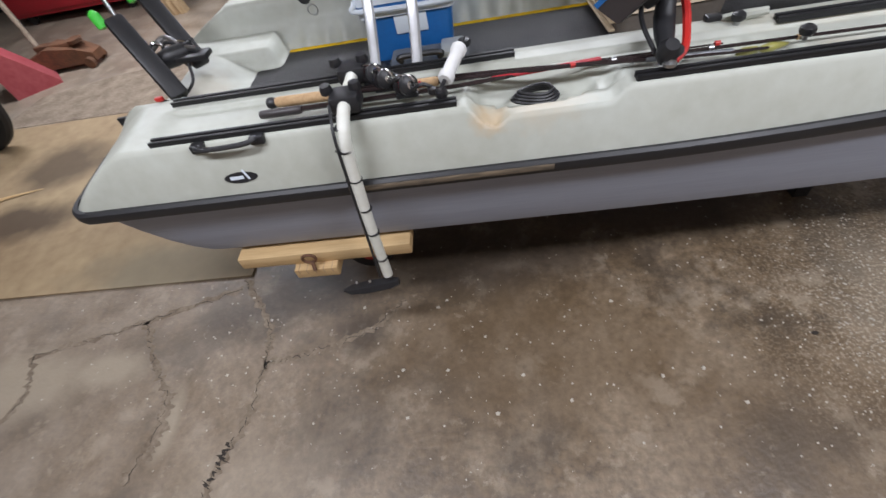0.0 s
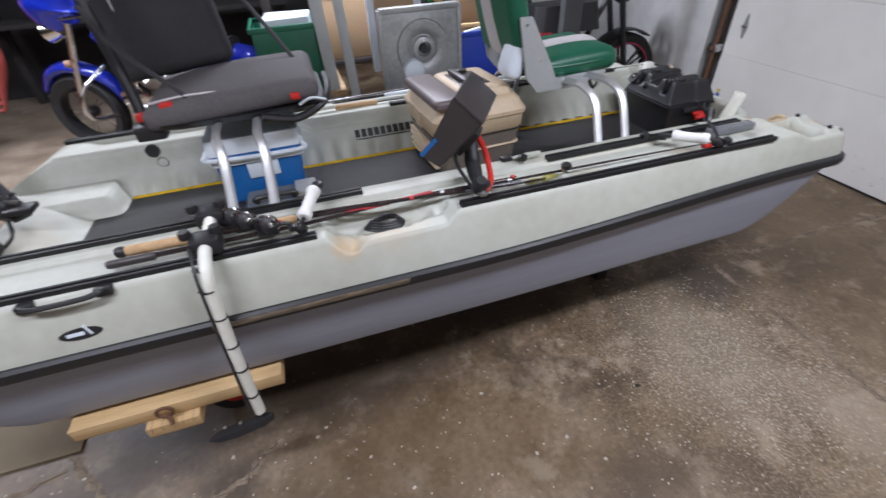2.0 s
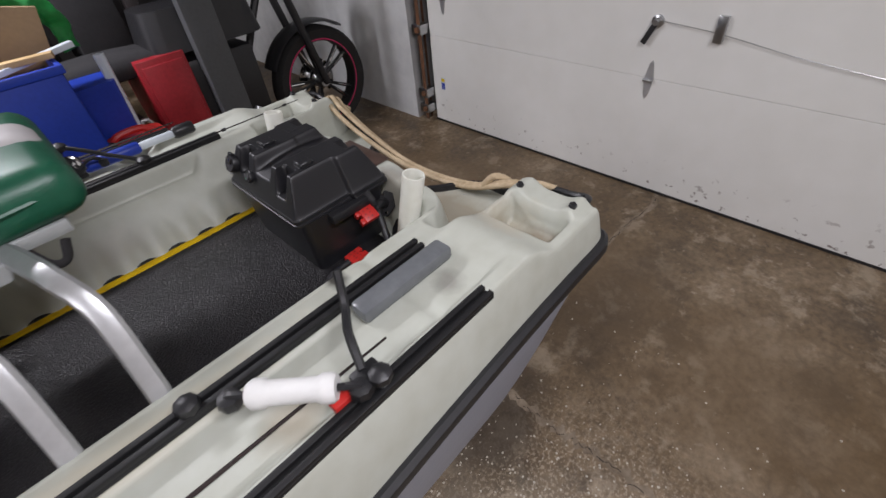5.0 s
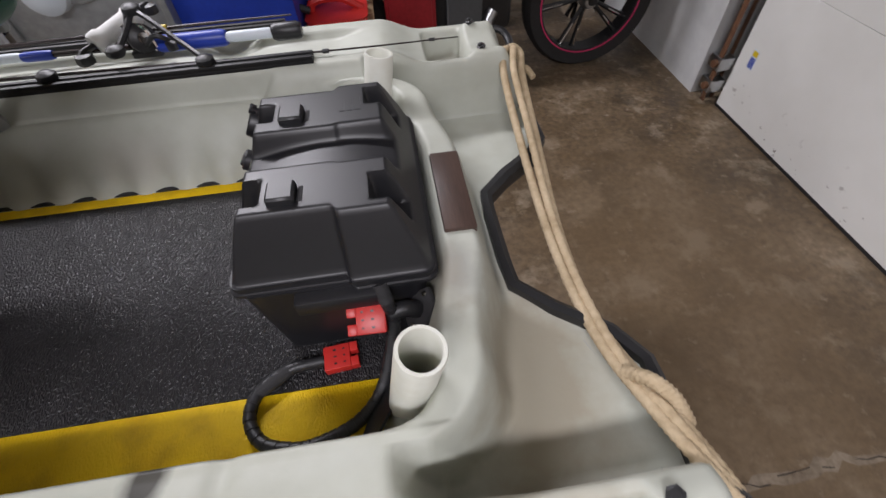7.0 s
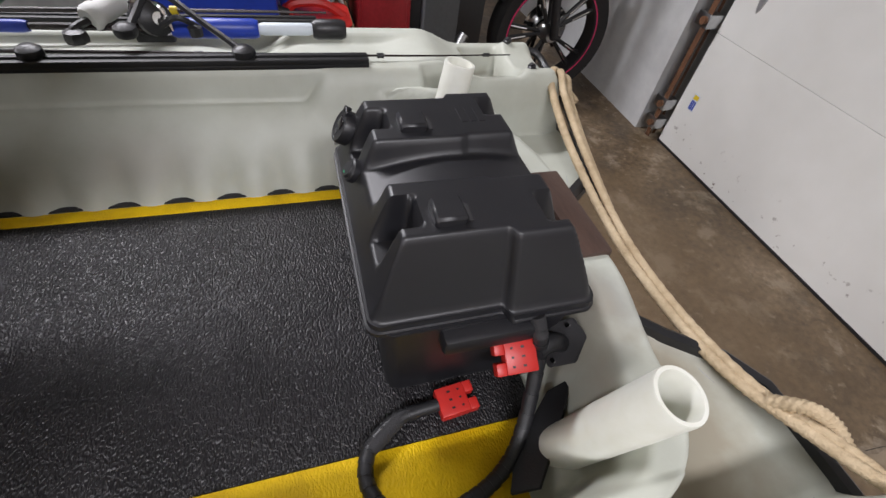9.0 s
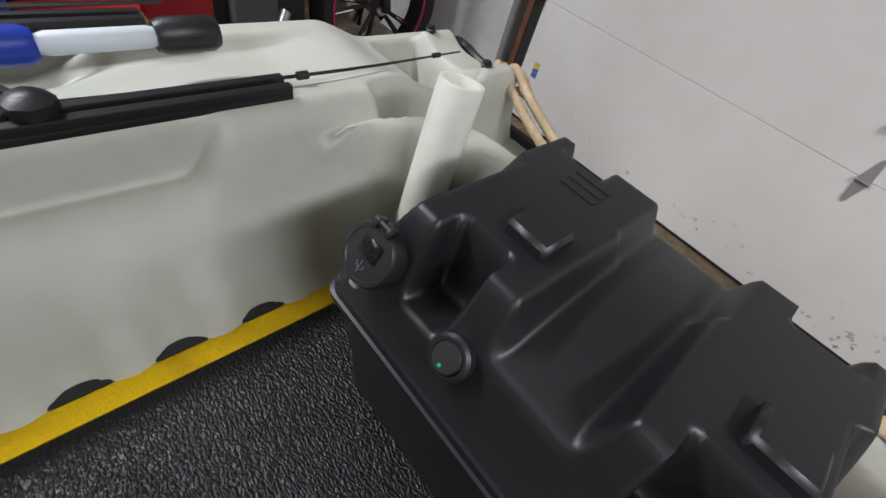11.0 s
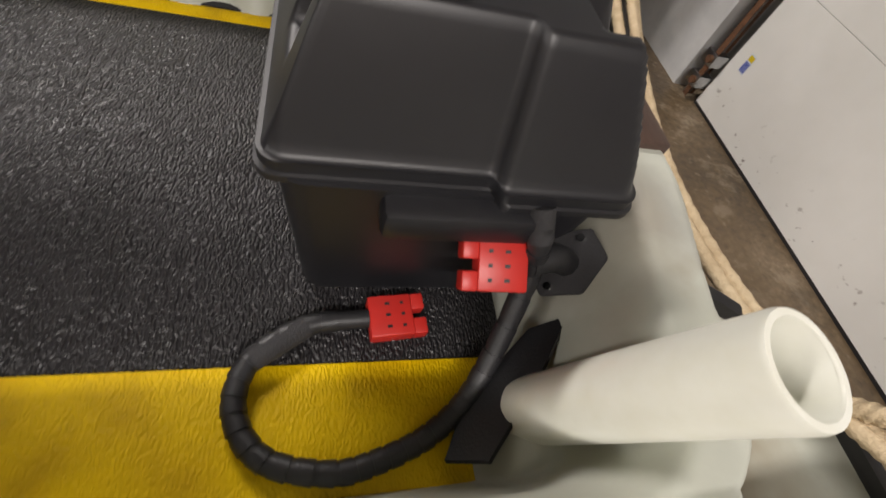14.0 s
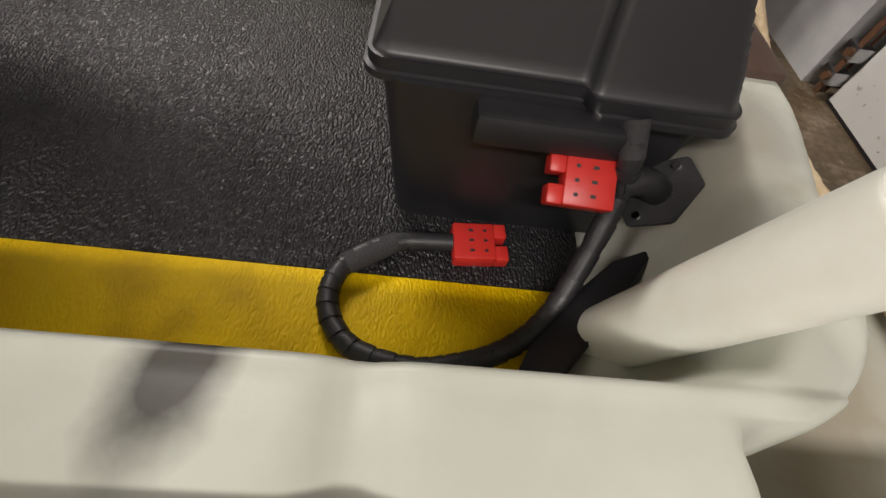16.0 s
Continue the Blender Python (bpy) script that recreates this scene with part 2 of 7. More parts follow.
def concrete():
    m = bpy.data.materials.new("stained_concrete")
    m.use_nodes = True
    nt, add, link, bs = node_tools(m)
    co = add("ShaderNodeTexCoord")
    big, mid, fine, grit = (add("ShaderNodeTexNoise", Scale=s, Detail=d, Roughness=0.62) for s, d in ((0.9, 5), (4.5, 7), (38, 6), (95, 8)))
    for x in (big, mid, fine, grit):
        link(co.outputs["Object"], x.inputs["Vector"])
    r1 = add("ShaderNodeValToRGB")
    e = r1.color_ramp.elements
    e[0].position, e[0].color = 0.36, (0.060, 0.041, 0.024, 1)
    e[1].position, e[1].color = 0.66, (0.310, 0.242, 0.165, 1)
    k = r1.color_ramp.elements.new(0.5)
    k.color = (0.160, 0.113, 0.066, 1)
    mix = add("ShaderNodeMix")
    mix.inputs[0].default_value = 0.45
    link(big.outputs[0], mix.inputs[2])
    link(mid.outputs[0], mix.inputs[3])
    link(mix.outputs[0], r1.inputs[0])
    r2 = add("ShaderNodeValToRGB")
    e = r2.color_ramp.elements
    e[0].position, e[0].color = 0.34, (0.66, 0.64, 0.62, 1)
    e[1].position, e[1].color = 0.68, (1.24, 1.22, 1.2, 1)
    link(fine.outputs[0], r2.inputs[0])
    mul = add("ShaderNodeMix")
    mul.data_type, mul.blend_type = "RGBA", "MULTIPLY"
    mul.inputs[0].default_value = 1
    link(r1.outputs[0], mul.inputs[6])
    link(r2.outputs[0], mul.inputs[7])
    # pale, gritty salt and gravel wash in one zone of the slab
    sep = add("ShaderNodeSeparateXYZ")
    link(co.outputs["Object"], sep.inputs[0])
    grey = add("ShaderNodeValToRGB")
    e = grey.color_ramp.elements
    e[0].position, e[0].color = 0.51, (0, 0, 0, 1)
    e[1].position, e[1].color = 0.58, (1, 1, 1, 1)
    link(grit.outputs[0], grey.inputs[0])
    dist = add("ShaderNodeVectorMath")
    dist.operation = "DISTANCE"
    link(co.outputs["Object"], dist.inputs[0])
    dist.inputs[1].default_value = (2.62, -0.22, 0)
    near = add("ShaderNodeMapRange")
    near.inputs[1].default_value, near.inputs[2].default_value = 0.75, 0.1
    link(dist.outputs["Value"], near.inputs[0])
    wav = add("ShaderNodeMath")
    wav.operation = "MULTIPLY"
    link(near.outputs[0], wav.inputs[0])
    link(grey.outputs[0], wav.inputs[1])
    half = add("ShaderNodeMath")
    half.operation = "MULTIPLY"
    half.inputs[1].default_value = 0.9
    link(wav.outputs[0], half.inputs[0])
    pale = add("ShaderNodeMix")
    pale.data_type = "RGBA"
    link(half.outputs[0], pale.inputs[0])
    link(mul.outputs[2], pale.inputs[6])
    pale.inputs[7].default_value = (0.52, 0.44, 0.33, 1)
    # worn pale flakes and dark soaked blots a hand across
    col = pale.outputs[2]
    for scale, seed, lo_, hi_, tone, share in ((5.5, 3.0, 0.54, 0.62, (0.37, 0.30, 0.215, 1), 0.62), (2.3, 9.0, 0.53, 0.66, (0.045, 0.033, 0.022, 1), 0.78), (17.0, 21.0, 0.60, 0.66, (0.44, 0.37, 0.28, 1), 0.45), (11.0, 33.0, 0.60, 0.70, (0.045, 0.034, 0.024, 1), 0.6)):
        mv = add("ShaderNodeMapping")
        mv.inputs["Location"].default_value = (seed, seed * 0.7, 0)
        link(co.outputs["Object"], mv.inputs["Vector"])
        nz = add("ShaderNodeTexNoise", Scale=scale, Detail=9.0, Roughness=0.68)
        link(mv.outputs[0], nz.inputs["Vector"])
        mr = add("ShaderNodeMapRange")
        mr.inputs[1].default_value, mr.inputs[2].default_value, mr.inputs[4].default_value = lo_, hi_, share
        link(nz.outputs[0], mr.inputs[0])
        mx = add("ShaderNodeMix")
        mx.data_type = "RGBA"
        link(mr.outputs[0], mx.inputs[0])
        link(col, mx.inputs[6])
        mx.inputs[7].default_value = tone
        col = mx.outputs[2]
    # greyer, drier concrete away from the door side
    dry = add("ShaderNodeMapRange")
    dry.inputs[1].default_value, dry.inputs[2].default_value = 1.5, -0.6
    link(sep.outputs[0], dry.inputs[0])
    dmul = add("ShaderNodeMath")
    dmul.operation = "MULTIPLY"
    link(dry.outputs[0], dmul.inputs[0])
    link(mid.outputs[0], dmul.inputs[1])
    out = add("ShaderNodeMix")
    out.data_type = "RGBA"
    link(dmul.outputs[0], out.inputs[0])
    link(col, out.inputs[6])
    out.inputs[7].default_value = (0.33, 0.28, 0.225, 1)
    link(out.outputs[2], bs.inputs["Base Color"])
    rr = add("ShaderNodeMapRange")
    rr.inputs[3].default_value, rr.inputs[4].default_value = 0.22, 0.72
    link(mid.outputs[0], rr.inputs[0])
    link(rr.outputs[0], bs.inputs["Roughness"])
    bp = add("ShaderNodeBump", Strength=0.5, Distance=0.004)
    link(fine.outputs[0], bp.inputs["Height"])
    link(bp.outputs[0], bs.inputs["Normal"])
    return m


def pebbled(name, base, dark, relief=0.85, rough=0.40):
    """Rubber matting with a pebbled, glossy relief."""
    m = bpy.data.materials.new(name)
    m.use_nodes = True
    nt, add, link, bs = node_tools(m)
    co = add("ShaderNodeTexCoord")
    v = add("ShaderNodeTexVoronoi", Scale=330.0)
    v.feature = "SMOOTH_F1"
    warp, dirt = add("ShaderNodeTexNoise", Scale=120.0), add("ShaderNodeTexNoise", Scale=14.0, Detail=6.0)
    link(co.outputs["Object"], warp.inputs["Vector"])
    link(co.outputs["Object"], dirt.inputs["Vector"])
    mp = add("ShaderNodeMapping")
    mp.inputs["Scale"].default_value = (1.5, 0.8, 1)
    link(co.outputs["Object"], mp.inputs["Vector"])
    vm = add("ShaderNodeVectorMath")
    vm.operation = "MULTIPLY_ADD"
    vm.inputs[1].default_value = (0.006, 0.006, 0.006)
    link(warp.outputs["Color"], vm.inputs[0])
    link(mp.outputs[0], vm.inputs[2])
    link(vm.outputs[0], v.inputs["Vector"])
    r = add("ShaderNodeValToRGB")
    e = r.color_ramp.elements
    e[0].position, e[0].color, e[1].position, e[1].color = 0.36, (*dark, 1), 0.55, (*base, 1)
    link(dirt.outputs[0], r.inputs[0])
    link(r.outputs[0], bs.inputs["Base Color"])
    bs.inputs["Roughness"].default_value = rough
    bs.inputs["Specular IOR Level"].default_value = 0.38 if rough < 0.5 else 0.3
    bp = add("ShaderNodeBump", Strength=relief, Distance=0.003)
    bp.invert = True
    link(v.outputs[0], bp.inputs["Height"])
    link(bp.outputs[0], bs.inputs["Normal"])
    return m


def door_paint():
    m = material("white_door_paint", (0.80, 0.80, 0.77), 0.45, dark=(0.74, 0.74, 0.70), big=1.2, fine=9, bump=0.05, bump_scale=25)
    nt, add, link, bs = node_tools(m)
    # grime and rust specks along the foot of the door
    co = add("ShaderNodeTexCoord")
    sep = add("ShaderNodeSeparateXYZ")
    link(co.outputs["Object"], sep.inputs[0])
    low = add("ShaderNodeMapRange")
    low.inputs[1].default_value, low.inputs[2].default_value = 0.22, 0.0
    link(sep.outputs[2], low.inputs[0])
    sp = add("ShaderNodeTexNoise", Scale=26.0, Detail=5.0)
    link(co.outputs["Object"], sp.inputs["Vector"])
    r = add("ShaderNodeValToRGB")
    r.color_ramp.elements[0].position, r.color_ramp.elements[1].position = 0.64, 0.70
    link(sp.outputs[0], r.inputs[0])
    mu = add("ShaderNodeMath")
    mu.operation = "MULTIPLY"
    link(low.outputs[0], mu.inputs[0])
    link(r.outputs[0], mu.inputs[1])
    mix = add("ShaderNodeMix")
    mix.data_type = "RGBA"
    old = bs.inputs["Base Color"].links[0].from_socket
    link(mu.outputs[0], mix.inputs[0])
    link(old, mix.inputs[6])
    mix.inputs[7].default_value = (0.12, 0.08, 0.06, 1)
    link(mix.outputs[2], bs.inputs["Base Color"])
    return m


M["concrete"] = concrete()
# wet and oily patches with hull shadow painted in, pale worn patches
OIL_SHADE, WORN, RUST = (0.042, 0.031, 0.022), (0.345, 0.29, 0.215), (0.135, 0.088, 0.044)
stained(M["concrete"], [((0.35, 0.16, 0), 0.30, OIL_SHADE, (1.2, 0.6, 1), 0.8), ((1.15, 0.26, 0), 0.50, OIL_SHADE, (1.6, 0.6, 1), 0.75), ((1.9, 0.42, 0), 0.45, OIL_SHADE, (1.5, 0.5, 1), 0.8), ((0.64, -0.07, 0), 0.14, OIL_SHADE, (1, 1, 1), 0.7),
                        ((2.95, 0.22, 0), 0.30, OIL_SHADE, (1.2, 0.8, 1), 0.8), ((3.7, 0.15, 0), 0.35, OIL_SHADE, (1.4, 0.6, 1), 0.55), ((3.6, -0.5, 0), 0.5, RUST, (1.0, 1.4, 1), 0.6), ((3.85, 0.9, 0), 0.8, RUST, (0.9, 1.6, 1), 0.65), ((1.3, -0.2, 0), 0.5, RUST, (1.5, 0.8, 1), 0.55),
                        ((2.1, -0.5, 0), 0.5, RUST, (1.2, 0.8, 1), 0.4), ((2.62, -0.15, 0), 0.42, WORN, (0.9, 1.2, 1), 0.45), ((2.9, -0.62, 0), 0.25, WORN, (0.8, 1.3, 1), 0.4),
                        ((-0.85, -0.2, 0), 0.30, WORN, (1.3, 0.7, 1), 0.9), ((-0.44, -0.16, 0), 0.16, WORN, (1.4, 0.7, 1), 0.95), ((-0.08, -0.38, 0), 0.12, WORN, (0.5, 1.6, 1), 0.95), ((0.15, 0.02, 0), 0.25, OIL_SHADE, (1.3, 0.6, 1), 0.5), ((0.6, -0.42, 0), 0.25, OIL_SHADE, (1.0, 1.0, 1), 0.35), ((0.3, -0.75, 0), 0.4, WORN, (1.2, 1, 1), 0.3)], 7)
# two wet stains; the grey-olive spot by the boat is its shadow, painted in
stained(M["ply"], [((-1.57, 0.82, 0), 0.36, (0.075, 0.050, 0.030), (1.3, 0.6, 1), 0.9), ((-1.60, 1.35, 0), 0.42, (0.085, 0.058, 0.034), (1.0, 0.8, 1), 0.85), ((-0.35, 0.35, 0), 0.45, (0.20, 0.175, 0.12), (1.6, 0.6, 1), 0.7)], 5)
M["mat"] = pebbled("black_pebbled_matting", (0.0135, 0.0125, 0.0140), (0.009, 0.0085, 0.0095))
M["matyellow"] = pebbled("yellow_pebbled_matting", (0.86, 0.56, 0.006), (0.62, 0.38, 0.006), 0.4, 0.6)
M["door"] = door_paint()


# ---------------------------------------------------------------- mesh tools
def mesh_ob(name, bm, mat, parent=None, label="", smooth=True, crease=40):
    me = bpy.data.meshes.new(name)
    bm.normal_update()
    bm.to_mesh(me)
    bm.free()
    me.materials.append(M[mat])
    if smooth:
        for p in me.polygons:
            p.use_smooth = True
        if len(me.polygons) in (26, 54):        # bevelled block: its six large faces stay flat
            for p in sorted(me.polygons, key=lambda f: -f.area)[:6]:
                p.use_smooth = False
        me.set_sharp_from_angle(angle=radians(crease))
    ob = new(name, me)
    if parent:
        ob.parent = parent
    if label:
        tagged(ob, label)
    return ob


def part(name, bm, mat, parent, label="", smooth=True, crease=40):
    return mesh_ob(name, bm, mat, parent, label, smooth, crease)


def thing(name, label, category, group="", kind="", at=None):
    ob = new(name)
    ob.empty_display_size = 0.05
    if at:
        ob.location = at
    return tagged(ob, label, category, group, kind)


def box(x0, x1, y0, y1, z0, z1, bevel=0.0, seg=2, m=None, bm=None):
    b = bm or bmesh.new()
    g = bmesh.ops.create_cube(b, size=1)["verts"]
    bmesh.ops.transform(b, matrix=Matrix.LocRotScale(((x0 + x1) / 2, (y0 + y1) / 2, (z0 + z1) / 2), None, (abs(x1 - x0), abs(y1 - y0), abs(z1 - z0))), verts=g)
    if bevel:
        es = {e for v in g for e in v.link_edges}
        r = bmesh.ops.bevel(b, geom=list(es), offset=bevel, segments=seg, affect="EDGES", profile=0.5)
        g = list({v for f in r["faces"] for v in f.verts} | {v for v in g if v.is_valid})
    if m is not None:
        bmesh.ops.transform(b, matrix=m, verts=[v for v in b.verts] if bm is None else g)
    return b


def loft(rings, closed=True, cap=True, bm=None):
    b = bm or bmesh.new()
    vs = [[b.verts.new(p) for p in r] for r in rings]
    n = len(rings[0])
    for i in range(len(vs) - 1):
        for j in range(n if closed else n - 1):
            k = (j + 1) % n
            b.faces.new((vs[i][j], vs[i][k], vs[i + 1][k], vs[i + 1][j]))
    if cap and closed:
        b.faces.new(list(reversed(vs[0])))
        b.faces.new(vs[-1])
    bmesh.ops.recalc_face_normals(b, faces=b.faces)
    return b


def smooth_path(pts, per=6):
    """Catmull-Rom through the points."""
    p = [Vector(q) for q in pts]
    if len(p) < 3:
        return p
    p = [2 * p[0] - p[1]] + p + [2 * p[-1] - p[-2]]
    out = []
    for i in range(1, len(p) - 2):
        a, b_, c, d = p[i - 1:i + 3]
        for k in range(per):
            t = k / per
            out.append(0.5 * (2 * b_ + (c - a) * t + (2 * a - 5 * b_ + 4 * c - d) * t * t + (3 * b_ - a - 3 * c + d) * t ** 3))
    return out + [p[-2]]


def pipe(pts, r, n=10, per=6, hollow=0.0, flat=1.0, bm=None, ridge=0.0):
    """A round bar along a smooth path; r is one radius or one for each given point."""
    path = smooth_path(pts, per) if per else [Vector(q) for q in pts]
    k = len(path)
    if isinstance(r, (int, float)):
        rs = [r] * k
    else:
        rs = [float(np.interp(i / (k - 1), np.linspace(0, 1, len(r)), r)) for i in range(k)]
    rings, up = [], None
    for i, c in enumerate(path):
        d = (path[min(i + 1, k - 1)] - path[max(i - 1, 0)]).normalized()
        if up is None:
            up = Vector((0, 0, 1)) if abs(d.z) < 0.9 else Vector((0, 1, 0))
        side = d.cross(up).normalized()
        up = side.cross(d).normalized()
        rr = rs[i] * (1 + (ridge if i % 3 == 0 else 0))
        rings.append([c + side * math.cos(2 * math.pi * j / n) * rr + up * math.sin(2 * math.pi * j / n) * rr * flat for j in range(n)])
    if hollow:
        inner = [[c + (v - c) * hollow for v in ring] for c, ring in zip(path, rings)]
        deep = inner[max(0, k // 2):]
        return loft(rings + list(reversed(deep)), bm=bm)
    return loft(rings, bm=bm)


def lathe(profile, n=20, m=None, bm=None):
    """A turned body about z from (radius, height) pairs."""
    ring = min(profile[0][0], profile[-1][0]) > 0.012 and n >= 28
    prof = list(profile) + [profile[0]] if ring else profile
    b = loft([[Vector((max(r, 1e-4) * math.cos(2 * math.pi * j / n), max(r, 1e-4) * math.sin(2 * math.pi * j / n), z)) for j in range(n)] for r, z in prof], cap=not ring, bm=bm)
    if ring:
        bmesh.ops.remove_doubles(b, verts=b.verts, dist=1e-6)
    if m is not None:
        bmesh.ops.transform(b, matrix=m, verts=b.verts)
    return b


def along(a, b_):
    """A pose at a whose z axis points to b_."""
    d = Vector(b_) - Vector(a)
    return Matrix.Translation(a) @ d.to_track_quat("Z", "Y").to_matrix().to_4x4()


def plate(pts, t, m=None, bevel=0.0):
    """A flat outline in xy pulled up to thickness t."""
    b = loft([[Vector((x, y, 0)) for x, y in pts], [Vector((x, y, t)) for x, y in pts]])
    if bevel:
        bmesh.ops.bevel(b, geom=list(b.edges), offset=bevel, segments=2, affect="EDGES")
    if m is not None:
        bmesh.ops.transform(b, matrix=m, verts=b.verts)
    return b


def ss(a, b_, v):
    t = min(1.0, max(0.0, (v - a) / (b_ - a)))
    return t * t * (3 - 2 * t)


def cushion(lx, ly, lz, puff=0.25, n=14, m=None):
    """A padded block with rounded sides, domed above."""
    b = box(-lx / 2, lx / 2, -ly / 2, ly / 2, 0, lz, min(lz * 0.42, 0.06), 4)
    bmesh.ops.subdivide_edges(b, edges=[e for e in b.edges if e.calc_length() > min(lx, ly) * 0.4], cuts=6, use_grid_fill=True)
    for v in b.verts:
        if v.co.z > lz * 0.5:
            v.co.z += puff * lz * max(0, 1 - (2 * v.co.x / lx) ** 2) * max(0, 1 - (2 * v.co.y / ly) ** 2)
    if m is not None:
        bmesh.ops.transform(b, matrix=m, verts=b.verts)
    return b


# ---------------------------------------------------------------- the garage
DX = 4.515          # inner face of the door
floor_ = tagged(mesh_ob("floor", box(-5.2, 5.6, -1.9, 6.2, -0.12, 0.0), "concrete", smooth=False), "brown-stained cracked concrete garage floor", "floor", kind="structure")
for nm, bx, mt, lb in (
        ("wall_north", (-5.2, 5.6, 5.9, 6.1, 0, CEIL), "darkwall", "dark unfinished stud wall behind clutter"),
        ("wall_south", (-5.2, 5.6, -1.85, -1.70, 0, CEIL), "brickwall", "grey-brown masonry garage side wall"),
        ("wall_west", (-5.0, -4.85, -1.7, 5.9, 0, CEIL), "darkwall", "dark cluttered garage end wall"),
        ("wall_east_front", (DX + 0.06, DX + 0.2, -1.7, -0.95, 0, CEIL), "darkwall", "dark wall strip beside the door"),
        ("wall_east_rear", (DX - 0.06, DX + 0.2, 2.07, 5.9, 0, CEIL), "whitewall", "white foam-board wall with smudges and a joint"),
        ("wall_east_header", (DX + 0.06, DX + 0.2, -0.95, 2.07, 2.16, CEIL), "whitewall", "plain wall above the garage door")):
    tagged(mesh_ob(nm, box(*bx), mt, smooth=False), lb, "wall", kind="structure")
tagged(mesh_ob("ceiling", box(-5.2, 5.6, -1.9, 6.2, CEIL, CEIL + 0.1), "ceiling", smooth=False), "plain garage ceiling boards", "ceiling", kind="structure")
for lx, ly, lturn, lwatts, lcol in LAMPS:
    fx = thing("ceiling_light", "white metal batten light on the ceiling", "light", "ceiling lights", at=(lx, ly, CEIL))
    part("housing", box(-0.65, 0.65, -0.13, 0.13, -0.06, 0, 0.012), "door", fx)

# sectional door, one panel above the other
gd = tagged(new("door_1"), "white sectional garage door with grimy foot", "garage door", kind="structure")
for i, (z0, z1) in enumerate(((0.012, 0.5785), (0.58, 1.0485), (1.05, 1.568), (1.57, 2.15))):
    part("panel", box(DX, DX + 0.045, -0.86, 1.935, z0, z1, 0.0015), "door", gd, smooth=False)
part("bottom_seal", box(DX - 0.002, DX + 0.05, -0.86, 1.935, 0.0, 0.014), "trim", gd)


def strap_hinge(y, z, turn=0):
    h = part("hinge", plate([(-0.022, 0), (-0.016, 0.03), (-0.008, 0.075), (0, 0.088), (0.008, 0.075), (0.016, 0.03), (0.022, 0), (0.016, -0.03), (0.008, -0.075), (0, -0.088), (-0.008, -0.075), (-0.016, -0.03)], 0.007,
                            Matrix.Translation((DX + 0.001, y, z)) @ pose(0, 0, 0, 90, 0, -90) @ pose(0, 0, 0, 0, 0, turn)), "alu", gd, "dull diamond-shaped steel plate")
    part("knuckle", pipe([(DX - 0.012, y - 0.022, z), (DX - 0.012, y + 0.022, z)], 0.008, per=0), "steel", h)


strap_hinge(0.498, 0.572)
strap_hinge(0.498, 1.05)
strap_hinge(1.80, 0.80)
lock = thing("door_lock", "steel twist lock with a black bar on the door", "lock", at=(DX, 0.515, 0.822))
part("spindle", lathe([(0.026, 0), (0.026, 0.008), (0.015, 0.012), (0.012, 0.035), (0.0, 0.035)], 16, pose(0, 0, 0, 0, -90, 0)), "steel", lock)
part("lever", box(-0.026, -0.016, -0.012, 0.012, -0.10, 0.0, 0.003, m=pose(0, 0, 0, 24, 0, 0)), "black", lock)
part("bracket", box(-0.012, 0, -0.016, 0.016, 0.09, 0.17, 0.002), "steel", lock)
cable = thing("lock_cable", "thin slack steel cable across the door", "cable", at=(DX - 0.014, 0, 0))
part("wire", pipe([(0, 0.50, 0.828), (0, 0.255, 0.805), (0, -0.07, 0.755), (0, -0.44, 0.722), (0, -0.84, 0.71)], 0.0016, 6), "steel", cable)
for y, z in ((0.260, 0.822), (-0.440, 0.732)):
    g = part("guide", box(-0.010, 0.013, y - 0.018, y + 0.018, z - 0.05, z + 0.05, 0.002), "steel", cable)
for y0, nm in ((1.985, "rear"), (-0.90, "front")):
    tr = thing("door_track", "galvanised door track with rusty rollers and brackets", "door track", "door tracks", at=(DX - 0.03, y0, 0))
    part("channel", box(-0.035, 0.012, -0.006, 0.0, 0.02, 2.2), "steel", tr, smooth=False)
    part("flange", box(-0.035, -0.030, -0.034, -0.006, 0.02, 2.2), "rust", tr, smooth=False)
    part("angle", box(0.0, 0.06, 0.02, 0.026, 0.0, 2.2), "rust", tr, smooth=False)
    for zz in (0.10, 0.21, 0.62, 1.15, 1.7):
        bk = part("bracket", box(-0.045, 0.03, -0.045, 0.035, zz - 0.03, zz + 0.03, 0.004), "steel", tr)
        part("roller", pipe([(-0.06, -0.02, zz), (-0.02, -0.02, zz)], 0.018, per=0), "rust", bk)
sticker = thing("warning_sticker", "small white sticker with blue and yellow print on the door", "sticker", at=(DX - 0.0015, 1.862, 0.285))
part("paper", box(0, 0.001, -0.034, 0.004, -0.05, 0.034), "coolwhite", sticker, smooth=False)
for k in range(3):
    part("blue_bar", box(-0.0008, 0.0, -0.030 + 0.011 * k, -0.022 + 0.011 * k, -0.045, 0.0), "blue", sticker, smooth=False)
part("yellow_field", box(-0.0008, 0.0, -0.03, 0.0, 0.006, 0.028), "yellowtip", sticker, smooth=False)

# plywood sheet and pale patch on the ground
sheet = tagged(mesh_ob("plywood_sheet", box(-3.4, 0.06, 0.265, 1.92, 0.0, 0.011, 0.002), "ply"), "tan paint-stained plywood sheet lying on concrete", "plywood sheet")
patch = tagged(mesh_ob("floor_patch", plate([(-2.6, 1.95), (-1.2, 1.94), (0.2, 2.0), (0.3, 2.5), (-0.7, 2.75), (-1.9, 2.6), (-2.5, 2.4)], 0.003), "mortar", smooth=False), "pale worn whitish patch of concrete", "floor patch", kind="structure")


